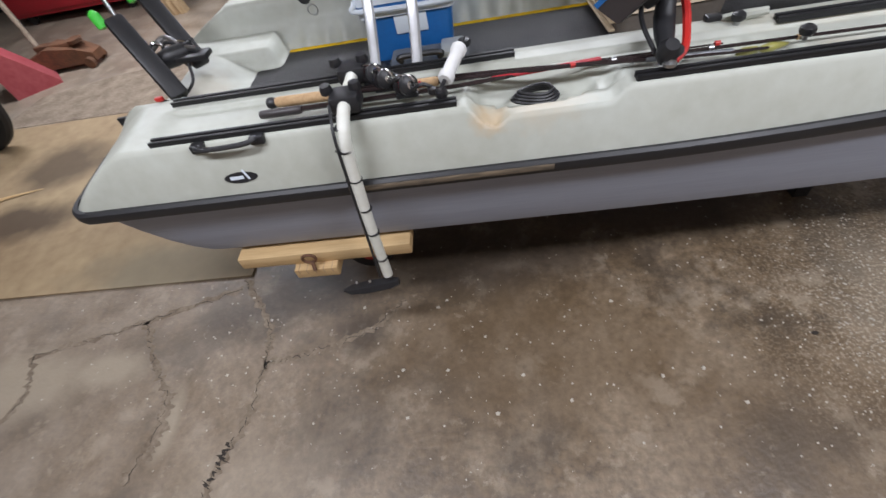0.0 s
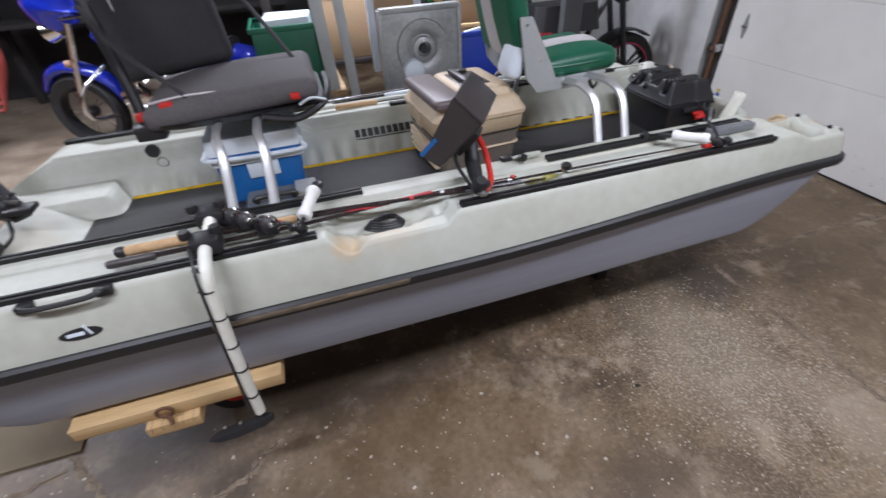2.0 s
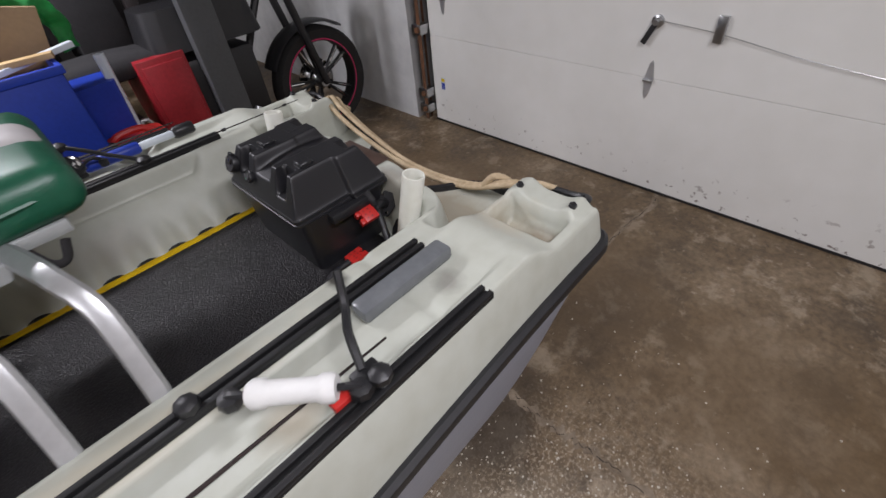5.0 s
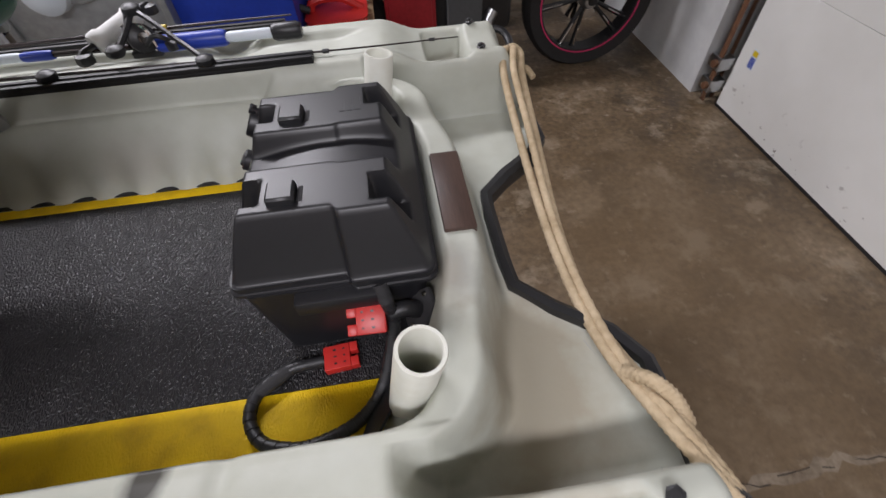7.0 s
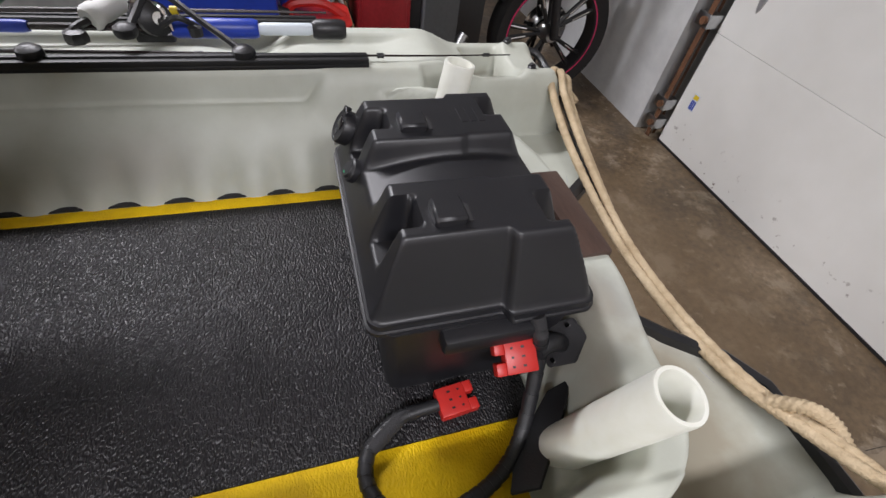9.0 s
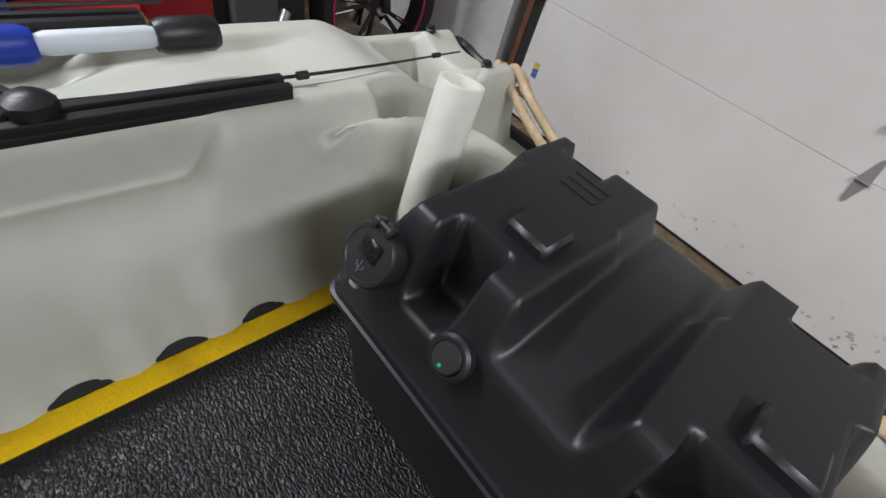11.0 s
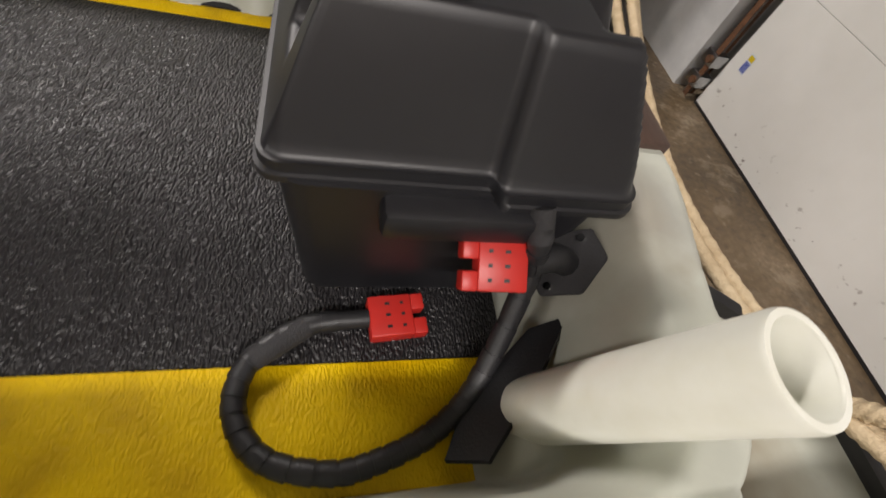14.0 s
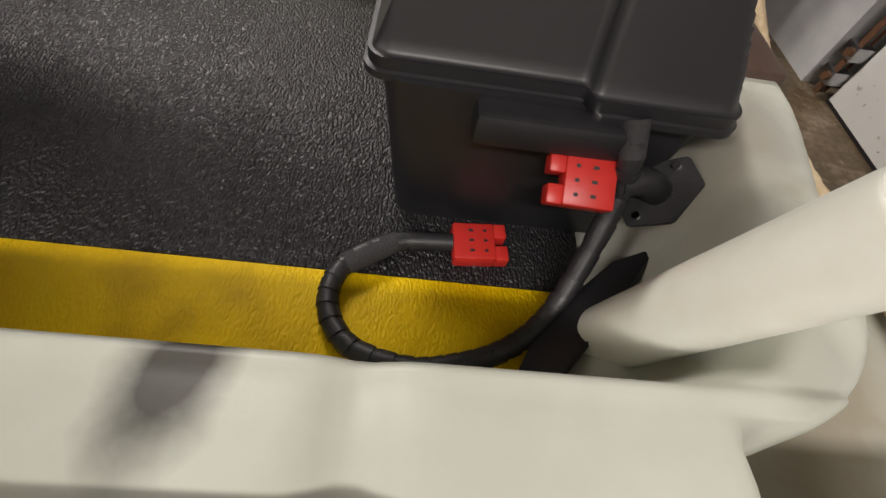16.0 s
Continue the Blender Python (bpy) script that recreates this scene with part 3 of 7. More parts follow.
def crack(name, pts, w, mat, lift, label):
    """A ragged strip along a line on the ground."""
    rnd = random.Random(len(pts) * 7 + int(w * 1e4))
    p = smooth_path([(x, y, 0) for x, y in pts], 16)
    b = bmesh.new()
    rows = []
    for i, c in enumerate(p):
        d = (p[min(i + 1, len(p) - 1)] - p[max(i - 1, 0)]).normalized()
        s = Vector((-d.y, d.x, 0))
        c = c + s * rnd.gauss(0, 0.007)
        a, e = w * rnd.uniform(0.2, 1.0), w * rnd.uniform(0.2, 1.0)
        rows.append((b.verts.new(c + s * a + Vector((0, 0, lift))), b.verts.new(c - s * e + Vector((0, 0, lift)))))
    for i in range(len(rows) - 1):
        if mat == "mortar" or rnd.random() < 0.7:
            b.faces.new((rows[i][0], rows[i][1], rows[i + 1][1], rows[i + 1][0]))
    bmesh.ops.recalc_face_normals(b, faces=b.faces)
    return tagged(mesh_ob(name, b, mat, smooth=False), label, "crack", "floor cracks", "structure")


CR = [[(3.05, 0.41), (3.25, 0.36), (3.49, 0.31), (3.95, 0.335), (4.5, 0.29)], [(3.08, 0.30), (3.07, 0.05), (3.08, -0.1), (3.07, -0.33), (3.06, -0.64), (3.16, -0.88), (3.2, -1.1)],
      [(-0.88, -0.07), (-0.4, 0.06), (0.03, 0.20)], [(0.03, 0.25), (0.22, -0.02), (0.238, -0.18), (0.237, -0.37), (0.16, -0.6), (0.14, -0.8)],
      [(0.238, -0.18), (0.4, -0.15), (0.64, -0.07), (0.8, 0.06)], [(-0.39, 0.06), (-0.25, -0.15), (-0.12, -0.33), (-0.16, -0.6)], [(-0.88, -0.07), (-0.8, -0.25), (-0.9, -0.5)]]
for c in CR:
    crack("crack_fill", c, 0.022, "mortar", 0.0012, "crumbly pale edge along a concrete crack")
    crack("crack", c, 0.0022, "crack", 0.0022, "dark dirt-filled crack in the concrete")
crack("crack_fill", [(-0.13, -0.28), (-0.10, -0.4), (-0.11, -0.52)], 0.035, "mortar", 0.0016, "crumbly pale edge along a concrete crack")
crack("crack", [(0.19, -0.47), (0.175, -0.55), (0.15, -0.62)], 0.016, "crack", 0.0026, "dark dirt-filled crack in the concrete")


def chips():
    """Flecks of paint and grit strewn over the slab."""
    rnd = random.Random(5)
    b = bmesh.new()

    def fleck(x, y, r):
        n = rnd.choice((4, 5, 6))
        a0 = rnd.uniform(0, 6.3)
        top = [b.verts.new((x + r * rnd.uniform(0.6, 1.1) * math.cos(a0 + 6.283 * k / n), y + r * rnd.uniform(0.6, 1.1) * math.sin(a0 + 6.283 * k / n), 0.0016 + r * 0.25)) for k in range(n)]
        low = [b.verts.new((v.co.x + (v.co.x - x) * 0.3, v.co.y + (v.co.y - y) * 0.3, 0.0)) for v in top]
        b.faces.new(top)
        for k in range(n):
            b.faces.new((low[k], low[(k + 1) % n], top[(k + 1) % n], top[k]))
    for _ in range(380):
        fleck(rnd.uniform(-0.8, 3.6), rnd.gauss(-0.15, 0.38), rnd.choice((0.0012, 0.0015, 0.002, 0.0035)))
    for _ in range(80):
        fleck(rnd.gauss(0.95, 0.6), rnd.gauss(-0.20, 0.16), rnd.choice((0.002, 0.003, 0.004, 0.007)))
    for _ in range(120):
        fleck(rnd.uniform(-0.6, 3.2), rnd.gauss(-0.3, 0.4), rnd.uniform(0.0012, 0.003))
    for _ in range(1500):
        fleck(rnd.gauss(2.62, 0.27), rnd.gauss(-0.22, 0.27), rnd.choice((0.0015, 0.002, 0.003, 0.0035)))
    for _ in range(500):
        fleck(rnd.gauss(2.95, 0.12), rnd.gauss(-0.85, 0.13), rnd.choice((0.0015, 0.002, 0.003)))
    return b


tagged(mesh_ob("paint_chips", chips(), "chip", smooth=False), "scattered pale paint chips and grit on concrete", "grit", kind="stuff")
leaf = tagged(mesh_ob("dry_leaf", plate([(-0.012, 0), (-0.004, 0.008), (0.008, 0.006), (0.014, 0), (0.006, -0.007), (-0.006, -0.006)], 0.003, pose(2.215, -0.20, 0.0)), "crack"), "small curled dark leaf on the concrete", "leaf")

# ---------------------------------------------------------------- the boat
YC, W, ZR, ZD, ZF = 0.645, 1.29, 0.705, 0.866, 0.700


def x_start(y):
    s = min(y, W - y)
    r = 0.06
    c = r - math.sqrt(max(0.0, r * r - (r - s) ** 2)) if s < r else 0.0
    return c - 0.085 - 0.10 * min(s, 0.28) + 0.15 * ss(0.30, 0.42, s)


def x_end(y):
    s = min(y, W - y)
    r = 0.05
    c = r - math.sqrt(max(0.0, r * r - (r - s) ** 2)) if s < r else 0.0
    return 3.190 - c - 0.145 * ss(0.40, 0.56, s)


def rim(x):
    """Height of the rub rail, which lifts a little towards the door end."""
    return ZR + 0.030 * ss(1.6, 3.1, x)


def drawn_in(x, y):
    """The outline narrows towards the door end; only the outer slope of the deck follows."""
    s = min(y, W - y)
    s += 0.045 * ss(1.5, 3.1, x) * max(0.0, 1 - s / 0.10)
    return s if y < YC else W - s


def lip_edge(s):
    """Outer edge of the transom lip, which curls round the rod tube into the side deck."""
    if s > 0.40:
        return 2.977 + 0.026 * ss(0.40, 0.55, s)
    return 2.872 + 0.105 * math.sqrt(max(0.0, 1 - ((0.40 - max(s, 0.304)) / 0.096) ** 2))


FLUTE, FLUTE_AT = 0.0795, 2.599


def deck_height(x, y):
    far = y > YC
    s = W - y if far else y
    e0, e1 = x - x_start(y), x_end(y) - x
    # raised side pontoon, its outer slope and the rod tray in its top
    top = ZD - 0.016 * ss(0.100, 0.115, s) * (1 - ss(0.235, 0.250, s)) * ss(0.22, 0.30, x) * (1 - ss(2.80, 2.90, x))
    if not far:
        top -= 0.05 * max(0, 1 - ((x - 1.33) / 0.16) ** 2 - ((s - 0.15) / 0.075) ** 2) ** 0.5 if ((x - 1.33) / 0.16) ** 2 + ((s - 0.15) / 0.075) ** 2 < 1 else 0
        top -= 0.030 * ss(1.14, 1.19, x) * (1 - ss(1.50, 1.555, x)) * (1 - ss(0.16, 0.21, s))
        top -= 0.03 * math.exp(-((x - 1.215) / 0.03) ** 2 - ((s - 0.05) / 0.03) ** 2)
    else:
        top += 0.012 * ss(0.22, 0.25, s)
        top -= 0.03 * math.exp(-((x - 2.58) / 0.05) ** 2 - ((s - 0.10) / 0.03) ** 2)
    # side walls of the cockpit: plain beside the near deck, ledged and fluted along the far one
    if far:
        pocket = ss(1.1, 1.2, x) * (1 - ss(2.655, 2.70, x))
        wave = 0.019 * (0.5 + 0.5 * math.cos(2 * math.pi * (x - FLUTE_AT) / FLUTE)) ** 1.3
        z = top
        if s > 0.268:
            ledge = 0.824 + 0.003 * math.sin(6 * x)
            edge = top + (ledge - top) * ss(0.270, 0.281, s)
            plain = top + (0.815 - top) * ss(0.270, 0.325, s)
            z = edge * pocket + plain * (1 - pocket)
            if s > 0.288:
                lo_t, hi_t = 0.0, 1.0
                for _ in range(18):
                    t = (lo_t + hi_t) / 2          # height share of the wall at this place
                    at = 0.290 + 0.098 * (1 - t) ** 0.75 - wave * (1 - ss(-0.15, 0.85, t))
                    lo_t, hi_t = (t, hi_t) if at > s else (lo_t, t)
                z = ZF + (z - ZF) * t
    else:
        mark = 0.006 * math.exp(-((x - 2.715) / 0.012) ** 2)
        z = top - mark - 0.006 * ss(0.29, 0.318, s)
        z += (ZF - z) * ss(0.322, 0.356, s)
    # ramp at the motor end and the moulded step beside it
    if x < 0.40 and s > 0.30:
        k = 1 - ss(0.12, 0.34 if s > 0.44 else 0.46, x)
        z = max(z, ZF + 0.075 * k) if s > 0.34 else z
        if far and 0.34 < s < 0.54:
            z = max(z, ZF + 0.075 * (1 - ss(0.36, 0.42, x)) * (1 - ss(0.48, 0.54, s)))
    # cross wall and its broad lip towards the door end, outer shelf and corner pockets
    if x > 2.70:
        lo = lip_edge(s)
        cz = ZD - 0.010
        if s > 0.30:
            rise = ss(lo - 0.105, lo - 0.045, x)
            z = z + (cz - z) * rise if z < cz else z
        # moulded boot that carries the rod tube
        z = max(z, ZF + 0.062 * math.exp(-((x - 2.885) / 0.034) ** 4 - ((s - 0.372) / 0.032) ** 4))
        drop = ss(lo - 0.012, lo + 0.040, x) * ss(0.256, 0.276, s)
        z = z + (ZR + 0.020 - z) * drop
        # corner horn with a pocket between two lugs
        horn = ss(2.90, 3.0, x) * (1 - ss(0.262, 0.280, s))
        z -= 0.034 * horn
        z -= 0.088 * ss(2.992, 3.006, x) * (1 - 0.30 * ss(3.01, 3.08, x)) * (1 - ss(3.076, 3.090, x)) * ss(0.075, 0.110, s) * (1 - ss(0.232, 0.244, s))
        z += 0.016 * ss(3.07, 3.092, x) * (math.exp(-((s - 0.100) / 0.024) ** 2) + math.exp(-((s - 0.232) / 0.024) ** 2))
    # fall to the rim all round
    zr = rim(x)
    f = min(1.0, s / 0.056)
    f = f * (2 - f) * 0.35 + f * 0.65
    run = 0.26 - 0.20 * ss(0.29, 0.38, s)
    g0 = min(1.0, e0 / run)
    g0 = g0 * 0.6 + 0.4 * g0 * (2 - g0)
    g1 = min(1.0, e1 / 0.045)
    g1 = g1 * (2 - g1)
    z = min(z, zr + (ZD - zr) * min(f, 1) if f < 1 else z)
    if e0 < run:
        z = min(z, zr + (ZD - zr) * g0)
    if e1 < 0.045:
        z = zr + (z - zr) * g1
    return z


boat = thing("fishing_boat", "small white-decked grey plastic fishing boat on wooden blocks", "boat")


def fine_steps(edges, step):
    """Grid lines from the first to the last edge; (place, half width, step) triples set denser stretches."""
    a, b_, dense = edges
    out, v = [], a
    while v < b_:
        out.append(v)
        h = step
        for c, w, hs in dense:
            if abs(v - c) < w:
                h = min(h, hs)
        v += h
    return out + [b_]


def boat_deck():
    ys = fine_steps((0, W, [(0.03, 0.04, 0.006), (0.108, 0.02, 0.005), (0.243, 0.02, 0.004), (0.333, 0.026, 0.003), (0.19, 0.03, 0.007), (0.45, 0.13, 0.006), (W - 0.48, 0.10, 0.006),
                            (W - 0.275, 0.015, 0.0022), (W - 0.335, 0.055, 0.004), (W - 0.03, 0.04, 0.006), (W - 0.108, 0.02, 0.005), (W - 0.243, 0.02, 0.004)]), 0.012)
    us = fine_steps((-0.085, 3.190, [(0.0, 0.10, 0.012), (3.02, 0.17, 0.005), (2.90, 0.08, 0.005), (1.95, 0.85, 0.0075), (1.3, 0.25, 0.011)]), 0.016)
    b = bmesh.new()
    rows = []
    for y in ys:
        a, e = x_start(y), x_end(y)
        row = []
        for u in us:
            x = u
            if u <= 0.3:
                x = a + (0.3 - a) * (u + 0.085) / 0.385
            if u >= 2.7:
                x = 2.7 + (e - 2.7) * (u - 2.7) / 0.49
            row.append(b.verts.new((x, drawn_in(x, y), deck_height(x, y))))
        rows.append(row)
    for i in range(len(rows) - 1):
        for j in range(len(us) - 1):
            b.faces.new((rows[i][j], rows[i][j + 1], rows[i + 1][j + 1], rows[i + 1][j]))
    return b


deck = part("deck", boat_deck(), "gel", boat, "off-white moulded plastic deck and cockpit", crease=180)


def boat_hull():
    """Grey lower shell, drawn in and up at both ends."""
    rings = []
    for k in range(61):
        t = k / 60
        x = -0.065 + 3.23 * t
        lo = 0.414 + 0.285 * (max(0, 1 - (x + 0.03) / 0.26) ** 1.7 if x < 0.23 else 0) + 0.285 * (max(0, (x - 2.80) / 0.33) ** 1.8 if x > 2.80 else 0)
        lo = min(lo, rim(x) - 0.012)
        hi = rim(x) - 0.006
        w0, w1 = 0.018, 0.018 + 0.040 * (hi - lo) / 0.29
        sec = [(w0, hi), (w0 + 0.25 * (w1 - w0), hi - 0.3 * (hi - lo)), (w0 + 0.6 * (w1 - w0), hi - 0.75 * (hi - lo)), (w1, lo + 0.02 * (hi - lo) / 0.29), (w1 + 0.05, lo), (0.36, lo), (0.45, lo + 0.5 * (hi - lo)), (0.55, lo + 0.6 * (hi - lo))]
        ring = [Vector((x, y, z)) for y, z in sec] + [Vector((x, W - y, z)) for y, z in reversed(sec)]
        for v in ring:
            v.y = drawn_in(x, v.y)
            if x > 2.7:
                v.x = 2.7 + (x - 2.7) * (x_end(v.y) - 0.03 - 2.7) / 0.465
            if x < 0.3:
                a = x_start(v.y) + 0.02
                v.x = a + (x + 0.065) * (0.3 - a) / 0.365
        rings.append(ring)
    return loft(rings, closed=False)


part("hull", boat_hull(), "hull", boat, "blue-grey ribbed hull side")


def outline(n=40):
    pts = []
    for i in range(n + 1):
        y = 0.002 + (W - 0.004) * (0.5 - 0.5 * math.cos(math.pi * i / n))
        pts.append((x_start(y), y))
    far = [(-0.02 + 3.15 * i / 40, W) for i in range(41)]
    right = []
    for i in range(n + 1):
        y = 0.002 + (W - 0.004) * (0.5 - 0.5 * math.cos(math.pi * i / n))
        right.append((x_end(y), y))
    near = [(-0.02 + 3.15 * i / 40, 0.0) for i in range(41)]
    return pts + far + list(reversed(right)) + list(reversed(near))


def trim_strip():
    ring = outline()
    n = len(ring)
    sec = [(-0.006, -0.026), (0.012, -0.026), (0.017, -0.012), (0.015, 0.006), (0.006, 0.013), (-0.006, 0.012)]
    b = bmesh.new()
    vs = []
    for i, (x, y) in enumerate(ring):
        px, py = ring[i - 1]
        qx, qy = ring[(i + 1) % n]
        d = Vector((qx - px, qy - py, 0)).normalized()
        nrm = Vector((-d.y, d.x, 0))
        vs.append([b.verts.new(Vector((x, drawn_in(x, y), rim(x))) + nrm * o + Vector((0, 0, h))) for o, h in sec])
    for i in range(n):
        for j in range(len(sec)):
            b.faces.new((vs[i][j], vs[i][(j + 1) % len(sec)], vs[(i + 1) % n][(j + 1) % len(sec)], vs[(i + 1) % n][j]))
    bmesh.ops.recalc_face_normals(b, faces=b.faces)
    return b


part("rub_rail", trim_strip(), "trim", boat, "black rubber rub rail")
part("worn_strip", box(0.80, 1.36, -0.0195, -0.0165, ZR - 0.011, ZR + 0.006, 0.001), "worn", boat, "scuffed bare tan stretch of rub rail")
part("floor_mat", box(0.40, 2.888, 0.4475, 0.884, ZF, ZF + 0.006, 0.002), "mat", boat, "black pebbled rubber mat")
part("mat_front", plate([(0.402, 0.55), (0.402, 0.884), (0.36, 0.884), (0.235, 0.67), (0.24, 0.45), (0.402, 0.45)], 0.0055, pose(0, 0, ZF + 0.0003)), "mat", boat)
part("mat_edge", box(0.40, 2.884, 0.345, 0.4473, ZF, ZF + 0.0062, 0.002), "matyellow", boat, "yellow mat border")
part("mat_edge", box(0.40, 2.82, 0.8842, 0.909, ZF, ZF + 0.0062, 0.002), "matyellow", boat, "yellow mat border")
# flat black half-ovals stand in for the shadows under the wall's flutes
for k in range(13):
    xk = FLUTE_AT + FLUTE * (k - 11)
    part("flute_shadow", plate([(0.023 * math.cos(math.pi * a / 8), 0.012 * math.sin(math.pi * a / 8)) for a in range(9)], 0.0012, pose(xk, 0.909, ZF + 0.006)), "matte", boat)

# slotted gear rails on both pontoons
for nm, x0, x1, y, z in (("near", 0.27, 1.125, 0.076, ZD), ("near", 1.56, 2.79, 0.076, ZD), ("near", 0.25, 1.29, 0.279, ZD), ("near", 1.95, 2.805, 0.252, ZD),
                         ("far", 0.15, 0.72, W - 0.085, ZD), ("far", 1.30, 2.70, W - 0.065, ZD), ("far", 1.55, 2.772, W - 0.258, ZD + 0.012)):
    rl = part("gear_rail", box(x0, x1, y - 0.014, y + 0.014, z - 0.002, z + 0.005, 0.001), "rail", boat, "black slotted aluminium gear rail")
    part("flange", box(x0, x1, y - 0.014, y - 0.004, z + 0.0045, z + 0.014, 0.0015), "rail", rl)
    part("flange", box(x0, x1, y + 0.004, y + 0.014, z + 0.0045, z + 0.014, 0.0015), "rail", rl)
hd = part("carry_handle", pipe([(0.415, 0.055, 0.858), (0.418, 0.030, 0.866), (0.45, 0.022, 0.864), (0.55, 0.022, 0.866), (0.585, 0.030, 0.870), (0.588, 0.055, 0.862)], 0.0075, 8, 3), "black", boat, "black plastic carry handle")
for x, z in ((0.415, 0.856), (0.588, 0.860)):
    part("foot", box(x - 0.02, x + 0.02, 0.036, 0.062, z - 0.012, z + 0.012, 0.004), "black", hd)
part("maker_badge", plate([(0.05 * math.cos(a * math.pi / 12), 0.016 * math.sin(a * math.pi / 12)) for a in range(24)], 0.002, pose(0.50, 0.0175, 0.765, 70.5, 0, 1)), "black", boat, "oval black badge with pale mark")
part("badge_mark", box(-0.032, 0.008, -0.005, 0.005, 0.002, 0.0028, m=pose(0.50, 0.0175, 0.765, 70.5, 0, 1)), "coolwhite", boat, smooth=False)
part("badge_mark", box(0.014, 0.020, -0.016, 0.016, 0.002, 0.0032, m=pose(0.502, 0.0175, 0.765, 70.5, 0, 1) @ pose(0, 0, 0, 0, 0, 25)), "coolwhite", boat, smooth=False)
# maker's decal on the cockpit wall, as plain bars
M_DECAL = pose(0, 0.9625, 0.79, -40, 0, 0)
for k in range(10):
    part("decal_bar", box(1.36 + 0.03 * k, 1.382 + 0.03 * k, -0.004, 0.004, -0.016, 0.020, m=M_DECAL), "black", boat, smooth=False)
part("decal_line", box(1.36, 1.655, -0.004, 0.004, -0.027, -0.023, m=M_DECAL), "black", boat, smooth=False)

# board fixed on the lip, rod tubes, corner fittings and rope
part("motor_pad", box(2.955, 2.999, 0.563, 0.724, ZF + 0.03, ZD - 0.004, 0.003), "brownwood", boat, "dark brown board on the transom lip")


def rod_tube(a, b_):
    t = thing("rod_tube", "short open white pipe rod holder in the deck", "rod holder", "rod tubes")
    L = (Vector(b_) - Vector(a)).length
    part("pipe", lathe([(0.0, 0), (0.0245, 0), (0.0245, L - 0.002), (0.0238, L), (0.0205, L), (0.0198, L - 0.002), (0.0198, L * 0.2), (0.0, L * 0.2)], 32, along(a, b_)), "pvc", t)
    part("cut_rim", lathe([(0.0200, L - 0.0005), (0.0240, L - 0.0005), (0.0236, L + 0.0006), (0.0204, L + 0.0006)], 32, along(a, b_)), "pvc", t)
    return t


rod_tube((2.880, 0.392, 0.745), (2.907, 0.364, 0.931))
rod_tube((2.868, 0.906, 0.74), (2.899, 0.918, 0.931))
bl = thing("black_cover_plate", "thin black plastic plate leaning by the rod tube", "plate")
part("sheet", loft([[Vector(q) + Vector((-0.5, 0.5, 0.6)) * d for q in ((2.822, 0.362, 0.716), (2.842, 0.402, 0.722), (2.896, 0.448, 0.748), (2.918, 0.448, 0.772), (2.884, 0.402, 0.764), (2.846, 0.356, 0.742))] for d in (0.006, 0.010)]), "black", bl)
flg = thing("wall_socket", "black cable gland plate screwed to the cockpit end", "socket")
M_FL = pose(2.912, 0.487, 0.800, 0, -52, 12)
part("flange", plate([(0.034 * math.cos(a * math.pi / 3 + 0.5), 0.027 * math.sin(a * math.pi / 3 + 0.5)) for a in range(6)], 0.006, M_FL, 0.001), "matte", flg)
for dx, dy in ((-0.020, -0.010), (0.020, 0.010)):
    part("screw", lathe([(0.0, 0.006), (0.004, 0.006), (0.003, 0.008), (0.0, 0.008)], 10, M_FL @ pose(dx, dy, 0)), "chrome", flg)
part("stub", pipe([M_FL @ Vector((0, 0, 0.002)), M_FL @ Vector((0, 0, 0.02)), (2.888, 0.483, 0.815), (2.872, 0.480, 0.813)], 0.011, 10), "black", flg)

for side in (0, 1):
    def Y(v):
        return W - v if side else v
    hb = part("corner_handle", pipe([(3.105, Y(0.10), 0.822), (3.165, Y(0.098), 0.828), (3.188, Y(0.112), 0.82), (3.192, Y(0.15), 0.81), (3.185, Y(0.215), 0.81), (3.165, Y(0.232), 0.815), (3.105, Y(0.234), 0.815)], 0.0085, 8), "black", boat, "bent black steel carry bar")
    for v in (0.10, 0.234):
        nt_ = part("bolt", lathe([(0.009, -0.004), (0.009, 0.003), (0.005, 0.004), (0.005, 0.007), (0, 0.007)], 6, pose(3.105, Y(v), deck_height(3.105, Y(v)) + 0.003, 0, -25, 0)), "black", hb)


def rope_bm(pts, r, turns=26):
    """Laid rope: a three-lobed section that winds along the line."""
    path = smooth_path(pts, 22)
    k, n, rings = len(path), 12, []
    for i, c in enumerate(path):
        d = (path[min(i + 1, k - 1)] - path[max(i - 1, 0)]).normalized()
        side = d.cross(Vector((0, 0, 1)))
        side = side.normalized() if side.length > 0.1 else Vector((1, 0, 0))
        up = side.cross(d)
        a0 = 2 * math.pi * turns * i / k
        rings.append([c + (side * math.cos(a) + up * math.sin(a)) * r * (1 + 0.11 * math.cos(3 * (a - a0))) for a in [2 * math.pi * j_ / n for j_ in range(n)]])
    return loft(rings)


rp = thing("rope", "doubled tan cotton rope slung between the corner bars", "rope")
part("strand", rope_bm([(3.185, 1.075, 0.805), (3.160, 1.062, 0.842), (3.145, 1.02, 0.822), (3.145, 0.90, 0.770), (3.140, 0.70, 0.732), (3.135, 0.54, 0.735), (3.140, 0.42, 0.752), (3.150, 0.32, 0.790), (3.165, 0.235, 0.822), (3.192, 0.19, 0.81)], 0.0076, 100), "rope", rp)
